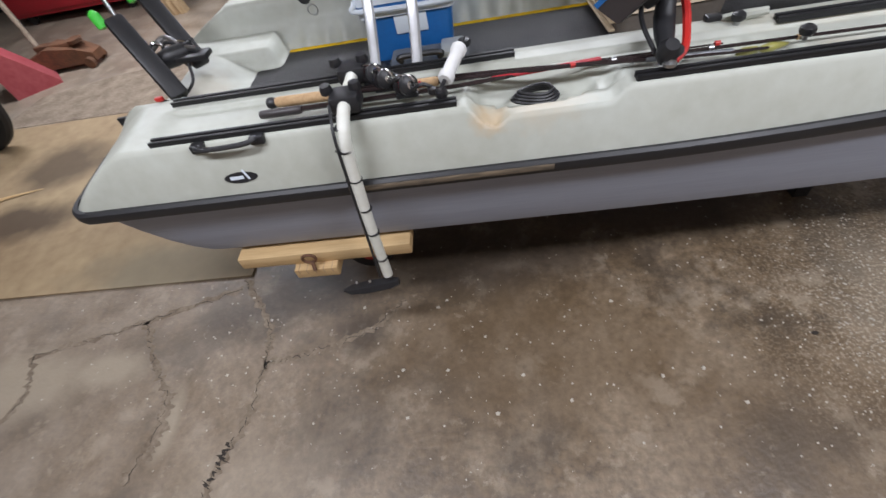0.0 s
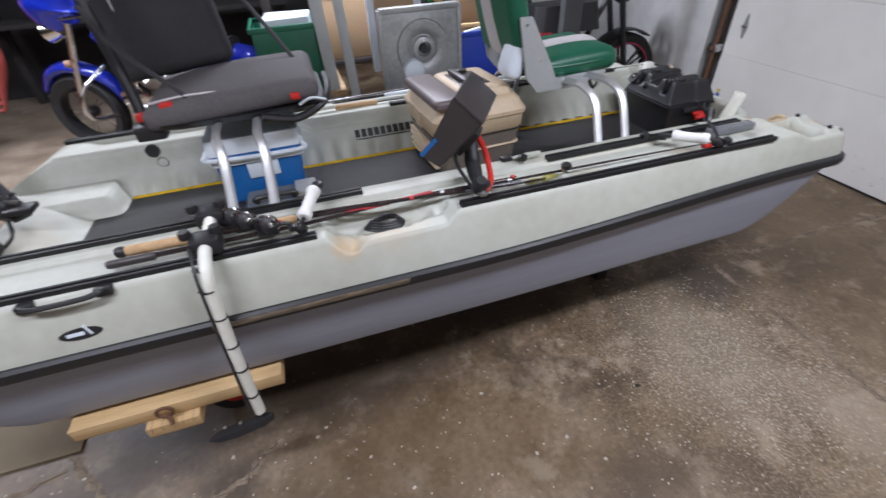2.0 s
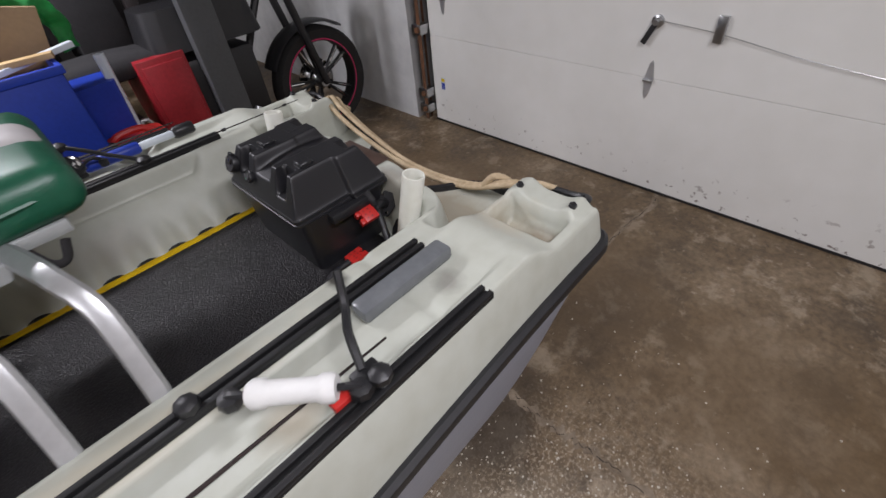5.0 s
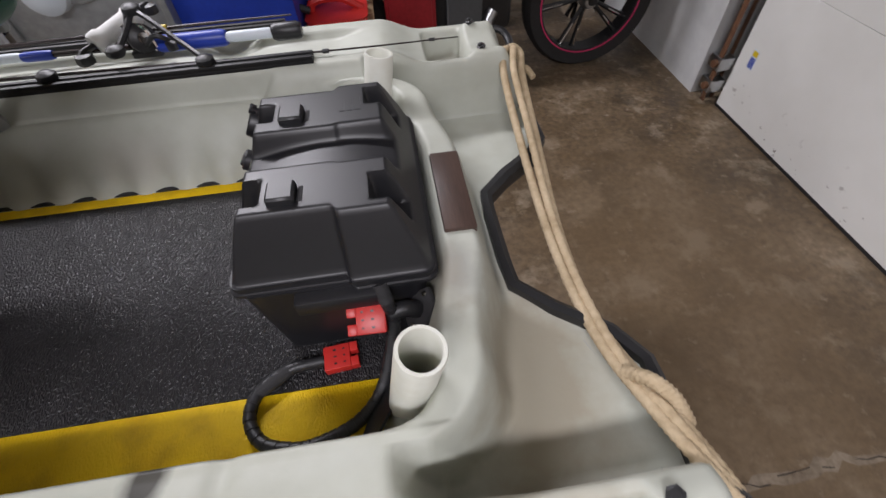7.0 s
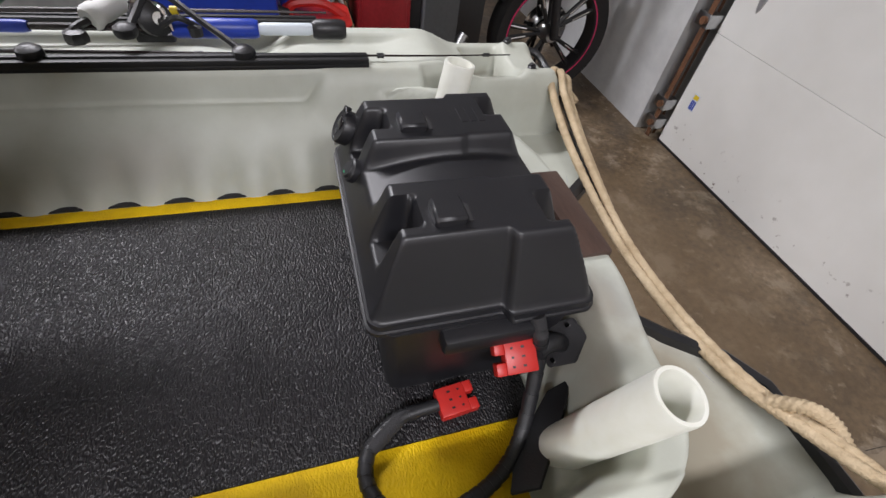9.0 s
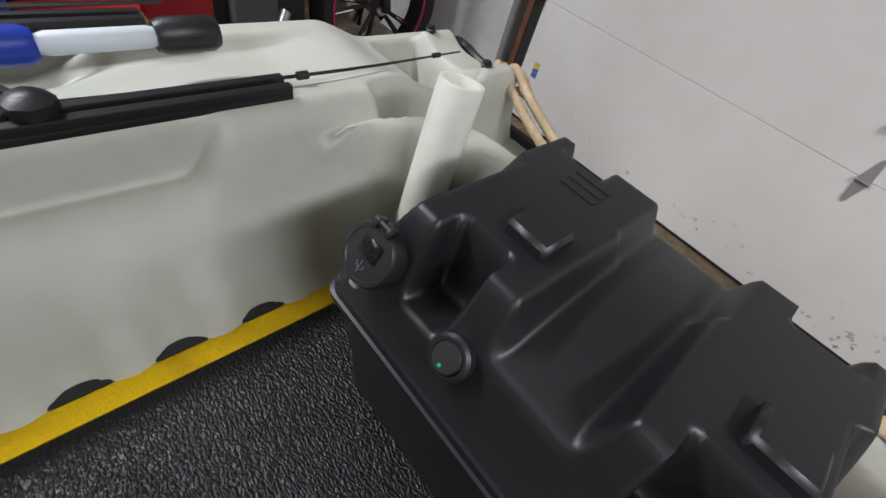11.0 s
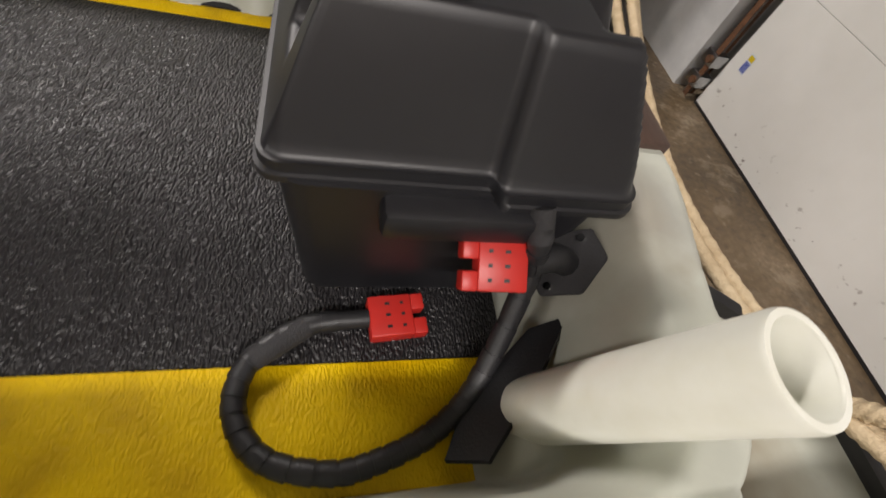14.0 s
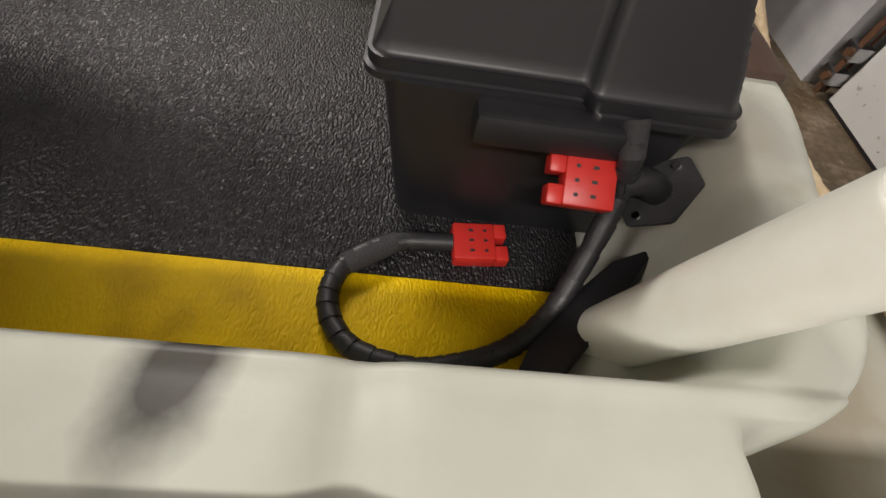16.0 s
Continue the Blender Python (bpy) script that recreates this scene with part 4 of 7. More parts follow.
part("strand", rope_bm([(3.192, 1.09, 0.80), (3.186, 1.045, 0.835), (3.182, 1.0, 0.808), (3.180, 0.88, 0.758), (3.165, 0.68, 0.716), (3.155, 0.52, 0.722), (3.160, 0.42, 0.740), (3.170, 0.33, 0.778), (3.180, 0.24, 0.808), (3.195, 0.17, 0.80)], 0.0076, 100), "rope", rp)
part("strand", rope_bm([(3.178, 1.07, 0.812), (3.172, 1.05, 0.846), (3.163, 1.0, 0.824), (3.165, 0.88, 0.772), (3.155, 0.70, 0.736), (3.148, 0.54, 0.738), (3.150, 0.40, 0.762), (3.162, 0.30, 0.802), (3.182, 0.21, 0.815)], 0.0070, 100), "rope", rp)
part("knot", rope_bm([(3.145, 0.375, 0.772), (3.155, 0.350, 0.802), (3.172, 0.330, 0.798), (3.184, 0.305, 0.780)], 0.0085, 5), "rope", rp)
part("knot", rope_bm([(3.18, 1.07, 0.795), (3.20, 1.08, 0.815), (3.185, 1.095, 0.83), (3.165, 1.075, 0.828), (3.17, 1.05, 0.805), (3.20, 1.045, 0.805), (3.212, 1.02, 0.795)], 0.0065, 10), "rope", rp)
part("dark_cord", pipe([(3.19, 1.08, 0.80), (3.172, 0.93, 0.768), (3.160, 0.72, 0.716), (3.146, 0.52, 0.722), (3.16, 0.36, 0.765), (3.19, 0.22, 0.80)], 0.003, 6), "hood", rp)

# ---------------------------------------------------------------- battery box and its leads
BX0, BX1, BY0, BY1 = 2.690, 2.937, 0.508, 0.815


def lid_height(x, y):
    """Moulded lid: two raised plateaus with a dished saddle between, sloping ends and finger recesses."""
    u, n_, f_ = x - BX0, y - BY0, BY1 - y
    w = BX1 - BX0
    base, top = 0.866, 0.951
    near, far = min(1, max(0, (n_ - 0.004) / 0.030)), min(1, max(0, (f_ - 0.004) / 0.032))
    left, right = min(1, max(0, (u - 0.003) / 0.034)), min(1, max(0, (w - u - 0.003) / 0.040))
    k = min(near, far, left, right)
    h = base + (top - base) * (0.85 * k + 0.15 * k * k * (3 - 2 * k))
    # saddle across the middle, its crown higher than its flanks
    sad = ss(0.617, 0.630, y) * (1 - ss(0.682, 0.695, y))
    arch = 0.931 - 1.3 * (u - 0.53 * w) ** 2
    h -= max(0.0, h - arch) * sad
    # square recesses on the long side facing the cockpit
    for a, b_ in ((0.556, 0.598), (0.717, 0.758)):
        rec = ss(a - 0.002, a + 0.006, y) * (1 - ss(b_ - 0.006, b_ + 0.002, y)) * (1 - ss(0.048, 0.060, u)) * ss(0.006, 0.010, u)
        h -= rec * max(0.0, h - 0.896)
    # finger notches on the other long side
    for a, b_ in ((0.553, 0.594), (0.730, 0.768)):
        rec = ss(a, a + 0.006, y) * (1 - ss(b_ - 0.006, b_, y)) * ss(w - 0.066, w - 0.058, u)
        h -= rec * max(0.0, h - 0.902)
    return h


def battery_lid():
    us = [BX0 + (BX1 - BX0) * i / 90 for i in range(91)]
    vs = [BY0 + (BY1 - BY0) * i / 120 for i in range(121)]
    ym = (BY0 + BY1) / 2
    b = bmesh.new()

    def corner(x, y):
        # rounded corners in plan
        r = 0.016
        cx, cy = min(max(x, BX0 + r), BX1 - r), min(max(y, BY0 + r), BY1 - r)
        d = Vector((x - cx, y - cy))
        if d.x and d.y:
            m_ = max(abs(d.x), abs(d.y))
            d = d.normalized() * m_
        # the side towards the transom stands out further at both ends
        grow = 1 + 0.013 * ss(2.829, 2.837, x) / ((BY1 - BY0) / 2)
        return cx + d.x, ym + (cy + d.y - ym) * grow
    g = []
    for x in us:
        row = []
        for y in vs:
            a, c = corner(x, y)
            row.append(b.verts.new((a, c, lid_height(x, y))))
        g.append(row)
    for i in range(len(us) - 1):
        for j in range(len(vs) - 1):
            b.faces.new((g[i][j], g[i + 1][j], g[i + 1][j + 1], g[i][j + 1]))
    rim = [g[i][0] for i in range(len(us))] + [g[-1][j] for j in range(1, len(vs))] + [g[i][-1] for i in range(len(us) - 2, -1, -1)] + [g[0][j] for j in range(len(vs) - 2, 0, -1)]
    low = [b.verts.new((v.co.x, v.co.y, 0.858)) for v in rim]
    out = [b.verts.new((v.co.x + (0.0022 if v.co.x > 2.81 else -0.0022), v.co.y + (0.0022 if v.co.y > ym else -0.0022), 0.857)) for v in rim]
    low2 = [b.verts.new((v.co.x, v.co.y, 0.852)) for v in out]
    n = len(rim)
    for p, q in ((rim, low), (low, out), (out, low2)):
        for i in range(n):
            b.faces.new((p[i], p[(i + 1) % n], q[(i + 1) % n], q[i]))
    b.faces.new(low2)
    bmesh.ops.recalc_face_normals(b, faces=b.faces)
    return b


bb = thing("battery_box", "black plastic marine battery box with moulded lid", "battery box")


def tapered(x0, x1, y0, y1, z0, z1, inset, r=0.018, n=5):
    def ring(z, d):
        out = []
        for cx, cy, a0 in ((x1 - d - r, y1 - d - r, 0), (x0 + d + r, y1 - d - r, 90), (x0 + d + r, y0 + d + r, 180), (x1 - d - r, y0 + d + r, 270)):
            for k in range(n + 1):
                a = radians(a0 + 90 * k / n)
                out.append(Vector((cx + r * math.cos(a), cy + r * math.sin(a), z)))
        return out
    return loft([ring(z0, inset), ring(z1, 0)])


part("tub", tapered(BX0 + 0.010, BX1 - 0.010, BY0 - 0.006, BY1 + 0.002, ZF + 0.006, 0.855, 0.013), "boxplastic", bb)
lid = part("lid", battery_lid(), "boxplastic", bb, "black moulded lid with two raised plateaus", crease=60)
for y in (0.5665, 0.7215):
    part("strap_block", box(2.759, 2.791, y - 0.0165, y + 0.0165, 0.946, 0.961, 0.003, 1), "boxplastic", lid)
    part("strap_slot", box(2.793, 2.798, y - 0.012, y + 0.012, 0.9505, 0.9518), "matte", lid, smooth=False)
for k in range(3):
    part("embossed_bar", box(2.838 + 0.011 * k, 2.845 + 0.011 * k, 0.722, 0.752, 0.9506, 0.9517), "boxplastic", lid, smooth=False)
part("lip_handle", box(2.762, 2.868, 0.484, 0.53, 0.826, 0.852, 0.006), "boxplastic", bb, "moulded carry lip")
M_USB, M_SW = pose(2.704, 0.783, 0.912, 0, -60, 0), pose(2.702, 0.703, 0.905, 0, -60, 0)
us_ = part("usb_port", lathe([(0.0, -0.006), (0.022, -0.006), (0.022, 0.006), (0.0205, 0.0085), (0.018, 0.0085), (0.0175, 0.0078), (0.0, 0.0078)], 28, M_USB), "boxplastic", bb, "round black socket cap")
part("cap_panel", box(-0.002, 0.011, -0.0085, 0.0085, 0.0078, 0.0092, 0.001, m=M_USB), "darkglass", us_)
part("cap_mark", pipe([M_USB @ Vector(q) for q in ((-0.014, 0, 0.0084), (-0.005, 0, 0.0084))], 0.0005, 5, 1), "clear", us_)
part("cap_mark", pipe([M_USB @ Vector(q) for q in ((-0.011, 0, 0.0084), (-0.009, 0.003, 0.0084), (-0.007, 0.003, 0.0084))], 0.0005, 5, 2), "clear", us_)
part("cap_mark", pipe([M_USB @ Vector(q) for q in ((-0.012, 0, 0.0084), (-0.010, -0.003, 0.0084), (-0.008, -0.003, 0.0084))], 0.0005, 5, 2), "clear", us_)
for dy in (-0.006, 0.006):
    part("cap_hinge", box(0.018, 0.025, dy - 0.0025, dy + 0.0025, 0.002, 0.0115, 0.0012, m=M_USB), "boxplastic", us_)
part("hinge_pin", pipe([M_USB @ Vector((0.0225, -0.009, 0.009)), M_USB @ Vector((0.0225, 0.009, 0.009))], 0.0022, 8, 1), "boxplastic", us_)
part("latch_tab", box(-0.027, -0.020, -0.004, 0.004, -0.002, 0.004, 0.002, m=M_USB), "alu", us_, "small pale latch tab")
sw = part("rocker_switch", lathe([(0.0145, -0.004), (0.0145, 0.003), (0.0125, 0.005), (0.0105, 0.005), (0.0105, 0.002), (0.0, 0.002)], 28, M_SW), "boxplastic", bb, "round rocker switch")
part("rocker", lathe([(0.0, -0.001), (0.0098, -0.001), (0.0098, 0.004), (0.0088, 0.0052), (0.0, 0.0052)], 24, M_SW @ pose(0, 0, 0.002, 0, 8, 0)), "trim", sw)
part("lamp", lathe([(0.0, 0.0), (0.0013, 0.0), (0.0011, 0.0006), (0.0, 0.0006)], 10, M_SW @ pose(-0.005, 0, 0.0077, 0, 8, 0)), "ledgreen", sw, "small green indicator", smooth=False)


def connector(m):
    c = thing("power_connector", "red plastic two-pole power connector", "connector", "power connectors")
    part("shell", box(-0.024, 0.013, -0.018, 0.018, -0.008, 0.008, 0.002, m=m), "red", c)
    part("jaw", box(0.0125, 0.024, -0.018, -0.004, -0.007, 0.007, 0.0015, m=m), "red", c)
    part("jaw", box(0.0125, 0.024, 0.004, 0.018, -0.007, 0.007, 0.0015, m=m), "red", c)
    for k in (-1, 0, 1):
        part("slot", box(-0.010, -0.006, k * 0.010 - 0.0012, k * 0.010 + 0.0012, 0.0072, 0.0083, m=m), "black", c, smooth=False)
        part("slot", box(0.003, 0.006, k * 0.010 - 0.0012, k * 0.010 + 0.0012, 0.0072, 0.0083, m=m), "black", c, smooth=False)
    return c


connector(pose(2.791, 0.481, 0.716, 3, 0, 5))
connector(pose(2.843, 0.477, 0.812, -32, 0, 178))
ld = thing("battery_lead", "black cable in split spiral loom curling on the mat", "cable")
LEAD = [(2.866, 0.497, 0.857), (2.871, 0.484, 0.835), (2.875, 0.474, 0.800), (2.856, 0.432, 0.748), (2.835, 0.404, 0.726), (2.806, 0.384, 0.717), (2.772, 0.372, 0.716), (2.738, 0.367, 0.716), (2.693, 0.380, 0.716), (2.672, 0.413, 0.716), (2.680, 0.448, 0.717), (2.718, 0.474, 0.717), (2.767, 0.480, 0.717)]
part("loom", pipe(LEAD, 0.0080, 12, 12), "trim", ld)
loom_line = smooth_path(LEAD, 12)
for k in range(3, len(loom_line) - 6, 4):
    part("spiral_band", pipe([loom_line[k], loom_line[k + 3]], [0.0090, 0.0086], 12, 1), "black", ld)
part("end_sleeve", pipe(LEAD[-3:-1], 0.0094, 12, 3), "matte", ld, "heat-shrink end sleeve")
part("end_sleeve", pipe(LEAD[:2], 0.0094, 12, 3), "matte", ld, "heat-shrink end sleeve")

# ---------------------------------------------------------------- things in the boat
COCKPIT = 0.054      # the cockpit's contents stand this far in from where they are drawn
# tackle box
tb = thing("tackle_box", "tan and taupe plastic tackle box with open tray", "tackle box")
part("base", tapered(1.660, 2.030, 0.475, 0.855, ZF + 0.006, 0.862, 0.016, 0.04), "taupe", tb, "dusty taupe lower bin")
part("base_band", tapered(1.662, 2.028, 0.477, 0.853, 0.800, 0.806, -0.004, 0.04), "beige", tb)
part("seam", tapered(1.656, 2.034, 0.471, 0.859, 0.860, 0.868, 0.0, 0.04), "crack", tb)


def domed(x0, x1, y0, y1, levels, r):
    """Stacked rounded outlines, (height, inset) from the foot up."""
    rings = []
    for z, d in levels:
        ring = []
        for cx, cy, a0 in ((x1 - d - r, y1 - d - r, 0), (x0 + d + r, y1 - d - r, 90), (x0 + d + r, y0 + d + r, 180), (x1 - d - r, y0 + d + r, 270)):
            ring += [Vector((cx + r * math.cos(radians(a0 + 18 * k)), cy + r * math.sin(radians(a0 + 18 * k)), z)) for k in range(6)]
        rings.append(ring)
    return loft(rings)


part("body", domed(1.652, 2.038, 0.467, 0.863, ((0.867, 0.004), (0.872, 0.0), (0.925, -0.004), (0.930, -0.010), (0.945, -0.010), (0.951, -0.004), (0.985, 0.012), (0.997, 0.024), (1.0, 0.034)), 0.04), "beige", tb, "rounded tan lid of the tackle box")
part("shoulder", domed(1.755, 2.005, 0.505, 0.825, ((0.996, 0.0), (1.022, 0.008), (1.034, 0.020), (1.037, 0.030)), 0.03), "beige", tb)
part("well", box(1.800, 1.925, 0.565, 0.755, 1.035, 1.0385, 0.001), "hood", tb)
part("grip", box(1.815, 1.845, 0.57, 0.75, 1.042, 1.060, 0.007), "hood", tb, "dark folding carry grip")
for yy in (0.572, 0.735):
    part("grip_arm", box(1.843, 1.900, yy, yy + 0.014, 1.0385, 1.054, 0.005), "hood", tb)
part("front_lid", domed(1.640, 1.768, 0.445, 0.835, ((1.000, 0.006), (1.006, 0.0), (1.022, 0.0), (1.031, 0.006), (1.034, 0.016)), 0.018), "taupebrown", tb, "brown smoked flip lid")
for k in range(4):
    part("drawer_rib", box(1.650, 1.672, 0.51, 0.82, 0.735 + 0.027 * k, 0.743 + 0.027 * k, 0.002), "beige", tb)
part("latch", box(1.638, 1.662, 0.63, 0.70, 0.875, 0.945, 0.006), "beige", tb)
tb.matrix_world = Matrix.Translation((1.80, 0.67 + COCKPIT, 0)) @ pose(0, 0, 0, 0, 0, 4) @ Matrix.Translation((-1.83, -0.64, 0))
# fish finder on its arm
ff = thing("fish_finder", "brown-grey hooded fish finder on a black rail arm", "fish finder", at=(0, 0.014, 0.011))
m_ff = pose(1.628, 0.232, 1.030, 0, 42, -32) @ Matrix.Scale(1.28, 4)
part("case", box(-0.022, 0.022, -0.088, 0.088, -0.078, 0.078, 0.010, m=m_ff), "black", ff)
part("screen", box(-0.0245, -0.0215, -0.075, 0.075, -0.060, 0.060, 0.001, m=m_ff), "darkglass", ff)
part("sun_hood", box(-0.068, 0.020, -0.096, 0.096, 0.078, 0.088, 0.004, m=m_ff), "hood", ff, "dark brown sun hood")
for yy in (-0.096, 0.088):
    part("hood_side", plate([(-0.068, 0.080), (0.018, 0.080), (0.018, -0.070), (-0.030, -0.080)], 0.008, m_ff @ pose(0, yy + 0.008, 0, 90, 0, 0), 0.002), "hood", ff)
# blue strip that paints the sheen on the hood's lower edge
part("blue_sheen", box(-0.040, -0.030, -0.0985, -0.0965, -0.078, -0.020, m=m_ff), "coolblue", ff, smooth=False)
part("bracket", box(0.020, 0.045, -0.03, 0.03, -0.05, 0.03, 0.008, m=m_ff), "trim", ff)
part("arm", pipe([(1.632, 0.066, 0.885), (1.632, 0.10, 0.90), (1.640, 0.15, 0.915), (1.648, 0.19, 0.935), (1.658, 0.228, 0.998)], [0.016, 0.018, 0.025, 0.026, 0.02], 10), "trim", ff)
part("ball_clamp", lathe([(0.0, -0.03), (0.018, -0.028), (0.026, -0.01), (0.026, 0.012), (0.016, 0.03), (0.0, 0.03)], 14, pose(1.63, 0.08, 0.902, 30, 0, 0)), "black", ff)
part("knob", lathe([(0.0, 0), (0.014, 0), (0.016, 0.01), (0.012, 0.022), (0.0, 0.022)], 8, pose(1.645, 0.085, 0.90, 60, 30, 0)), "black", ff)
part("rail_foot", lathe([(0.016, 0), (0.016, 0.008), (0.008, 0.012), (0.008, 0.03), (0, 0.03)], 14, pose(1.632, 0.062, ZD + 0.013)), "steel", ff)
part("red_lead", pipe([(1.690, 0.25, 0.985), (1.695, 0.20, 0.955), (1.690, 0.15, 0.92), (1.675, 0.10, 0.895), (1.650, 0.08, 0.878)], 0.010, 8), "red", ff, "red cable sleeve")
part("lead", pipe([(1.64, 0.32, 0.99), (1.595, 0.20, 0.94), (1.61, 0.10, 0.89)], 0.006, 6), "black", ff)

# folding boat seats on hooped aluminium legs


def hoop_legs(parent, ends, z_top, mat="alu"):
    for x, xf in ends:
        d = xf - x
        o = parent.location.y
        part("leg", pipe([(x + 0.0, 0.318 - o, ZD - 0.03), (x + 0.005, 0.345 - o, ZD + 0.02), (x + 0.01, 0.40 - o, z_top - 0.05), (x + 0.05 * d, 0.455 - o, z_top - 0.008), (x + 0.2 * d, 0.54 - o, z_top), (x + 0.7 * d, 0.82 - o, z_top), (x + 0.85 * d, 0.90 - o, z_top - 0.02), (x + 0.95 * d, 0.96 - o, z_top - 0.08), (xf, 1.007 - o, 0.823)], 0.0165, 8, flat=0.55), mat, parent, "bright bent aluminium leg")


s1 = thing("folding_boat_chair", "black and charcoal padded folding seat with straps", "chair", "boat chairs", at=(0, COCKPIT, 0.02))
hoop_legs(s1, ((0.885, 0.87), (1.01, 1.0)), 1.035)
part("seat_pan", tapered(0.66, 1.25, 0.50, 0.98, 1.035, 1.062, 0.03, 0.08), "black", s1)
part("seat_cushion", cushion(0.56, 0.46, 0.075, 0.5, m=pose(0.955, 0.735, 1.055, 0, -4, 0)), "seatgrey", s1, "charcoal fabric cushion with grey piping")
part("piping", pipe([(0.70, 0.56, 1.12), (0.82, 0.545, 1.135), (1.0, 0.545, 1.13), (1.14, 0.55, 1.115), (1.215, 0.62, 1.10)], 0.004, 6), "greyvinyl", s1)
part("side_rail", pipe([(1.03, 0.50, 1.045), (1.14, 0.50, 1.025), (1.235, 0.52, 1.06), (1.265, 0.60, 1.09), (1.265, 0.72, 1.10)], 0.014, 8), "black", s1)
part("grab_strap", pipe([(1.16, 0.50, 1.07), (1.20, 0.485, 1.09), (1.245, 0.50, 1.075)], 0.010, 6, flat=0.5), "coolwhite", s1)
part("red_tab", box(1.135, 1.165, 0.49, 0.515, 1.09, 1.11, 0.004), "red", s1)
part("red_tab", box(0.735, 0.775, 0.52, 0.55, 1.10, 1.125, 0.004), "red", s1)
part("red_tab", box(0.655, 0.69, 0.53, 0.56, 1.075, 1.10, 0.004), "red", s1)
m_back = pose(0.79, 0.77, 1.10, 0, -6, 0)
part("backrest", cushion(0.40, 0.42, 0.085, 0.4, m=m_back @ pose(-0.02, 0.16, 0.24, 78, 0, 0)), "matte", s1, "black padded backrest")
for dx in (-0.13, 0.07):
    part("back_piping", pipe([m_back @ Vector((dx, 0.065, 0.05)), m_back @ Vector((dx + 0.01, 0.055, 0.25)), m_back @ Vector((dx, 0.10, 0.44))], 0.004, 6), "greyvinyl", s1)
part("strap", pipe([(0.62, 0.60, 1.40), (0.68, 0.58, 1.28), (0.78, 0.56, 1.17), (0.86, 0.54, 1.085)], 0.013, 6, flat=0.3), "matte", s1)
part("strap", pipe([(1.02, 0.92, 1.38), (1.10, 0.86, 1.26), (1.18, 0.78, 1.14)], 0.013, 6, flat=0.3), "matte", s1)
part("back_post", pipe([(0.665, 0.56, 1.03), (0.655, 0.60, 1.15), (0.62, 0.66, 1.40), (0.60, 0.70, 1.50)], 0.018, 8), "black", s1)
part("hinge_block", box(0.63, 0.72, 0.53, 0.60, 1.01, 1.06, 0.008), "black", s1)
part("key_fob", lathe([(0.0, -0.004), (0.022, -0.004), (0.022, 0.004), (0.0, 0.004)], 16, pose(0.665, 0.515, 0.985, 90, 0, 0)), "black", s1)
part("key_ring", pipe([(0.68 + 0.016 * math.cos(a), 0.51, 0.945 + 0.016 * math.sin(a)) for a in [k * math.pi / 8 for k in range(17)]], 0.0022, 6, 0), "steel", s1)

s2 = thing("folding_boat_chair", "green vinyl folding seat with grey centre panel", "chair", "boat chairs", at=(0.01, COCKPIT + 0.03, 0))
for yy in (0.49, 0.825):
    part("seat_frame", box(2.06, 2.37, yy, yy + 0.015, 1.022, 1.045, 0.004), "greymetal", s2)
part("seat_cushion", cushion(0.365, 0.37, 0.086, 0.18, m=pose(2.238, 0.665, 1.035, 0, -3, 0)), "green", s2)
part("seat_panel", cushion(0.352, 0.135, 0.086, 0.12, m=pose(2.238, 0.665, 1.047, 0, -3, 0)), "greyvinyl", s2, "grey vinyl centre panel")
part("seat_piping", pipe([(2.07, 0.487, 1.085), (2.2, 0.479, 1.085), (2.32, 0.479, 1.090), (2.385, 0.49, 1.090)], 0.004, 6), "green", s2)
m_b2 = pose(2.035, 0.665, 1.06, 0, -12, 0)
part("backrest", cushion(0.46, 0.37, 0.075, 0.3, m=m_b2 @ pose(0.02, 0, 0.29, 0, -90, 0)), "green", s2)
part("back_panel", cushion(0.445, 0.135, 0.075, 0.3, m=m_b2 @ pose(0.008, 0, 0.29, 0, -90, 0)), "greyvinyl", s2)
for y in (0.475, 0.862):
    arm = part("side_bracket", plate([(-0.005, 0.0), (0.22, 0.0), (0.235, 0.028), (0.075, 0.048), (0.05, 0.10), (-0.045, 0.275), (-0.095, 0.275), (-0.055, 0.06)], 0.010, pose(2.05, y, 1.002, 90, 0, 0), 0.002), "greymetal", s2, "grey steel hinge bracket")
    for dx, dz in ((-0.065, 0.25), (0.0, 0.12), (0.19, 0.016)):
        part("rivet", lathe([(0.0, 0), (0.007, 0), (0.005, 0.004), (0.0, 0.004)], 10, pose(2.05 + dx, y - 0.010, 1.002 + dz, 90, 0, 0)), "chrome", arm)
part("back_cushion_pad", cushion(0.16, 0.12, 0.06, 0.3, m=pose(2.005, 0.54, 1.12, 0, -70, 0)), "coolwhite", s2, "white vinyl side pad")
part("hang_strap", pipe([(2.30, 0.50, 1.02), (2.315, 0.495, 0.985), (2.335, 0.50, 0.98), (2.35, 0.505, 1.01)], 0.008, 6, flat=0.4), "matte", s2)
sl = thing("seat_stand", "hooped aluminium stand under the green seat", "seat stand", at=(0, COCKPIT, 0))
hoop_legs(sl, ((2.215, 2.05), (2.335, 2.175)), 1.035)
st = thing("web_strap", "black webbing strap hanging under the seat", "strap", at=(0, COCKPIT, 0))
part("webbing", pipe([(2.02, 0.80, 0.95), (2.09, 0.79, 0.88), (2.128, 0.78, 0.80), (2.13, 0.765, 0.745), (2.10, 0.75, 0.715), (2.04, 0.74, 0.710)], 0.014, 8, flat=0.2), "matte", st)

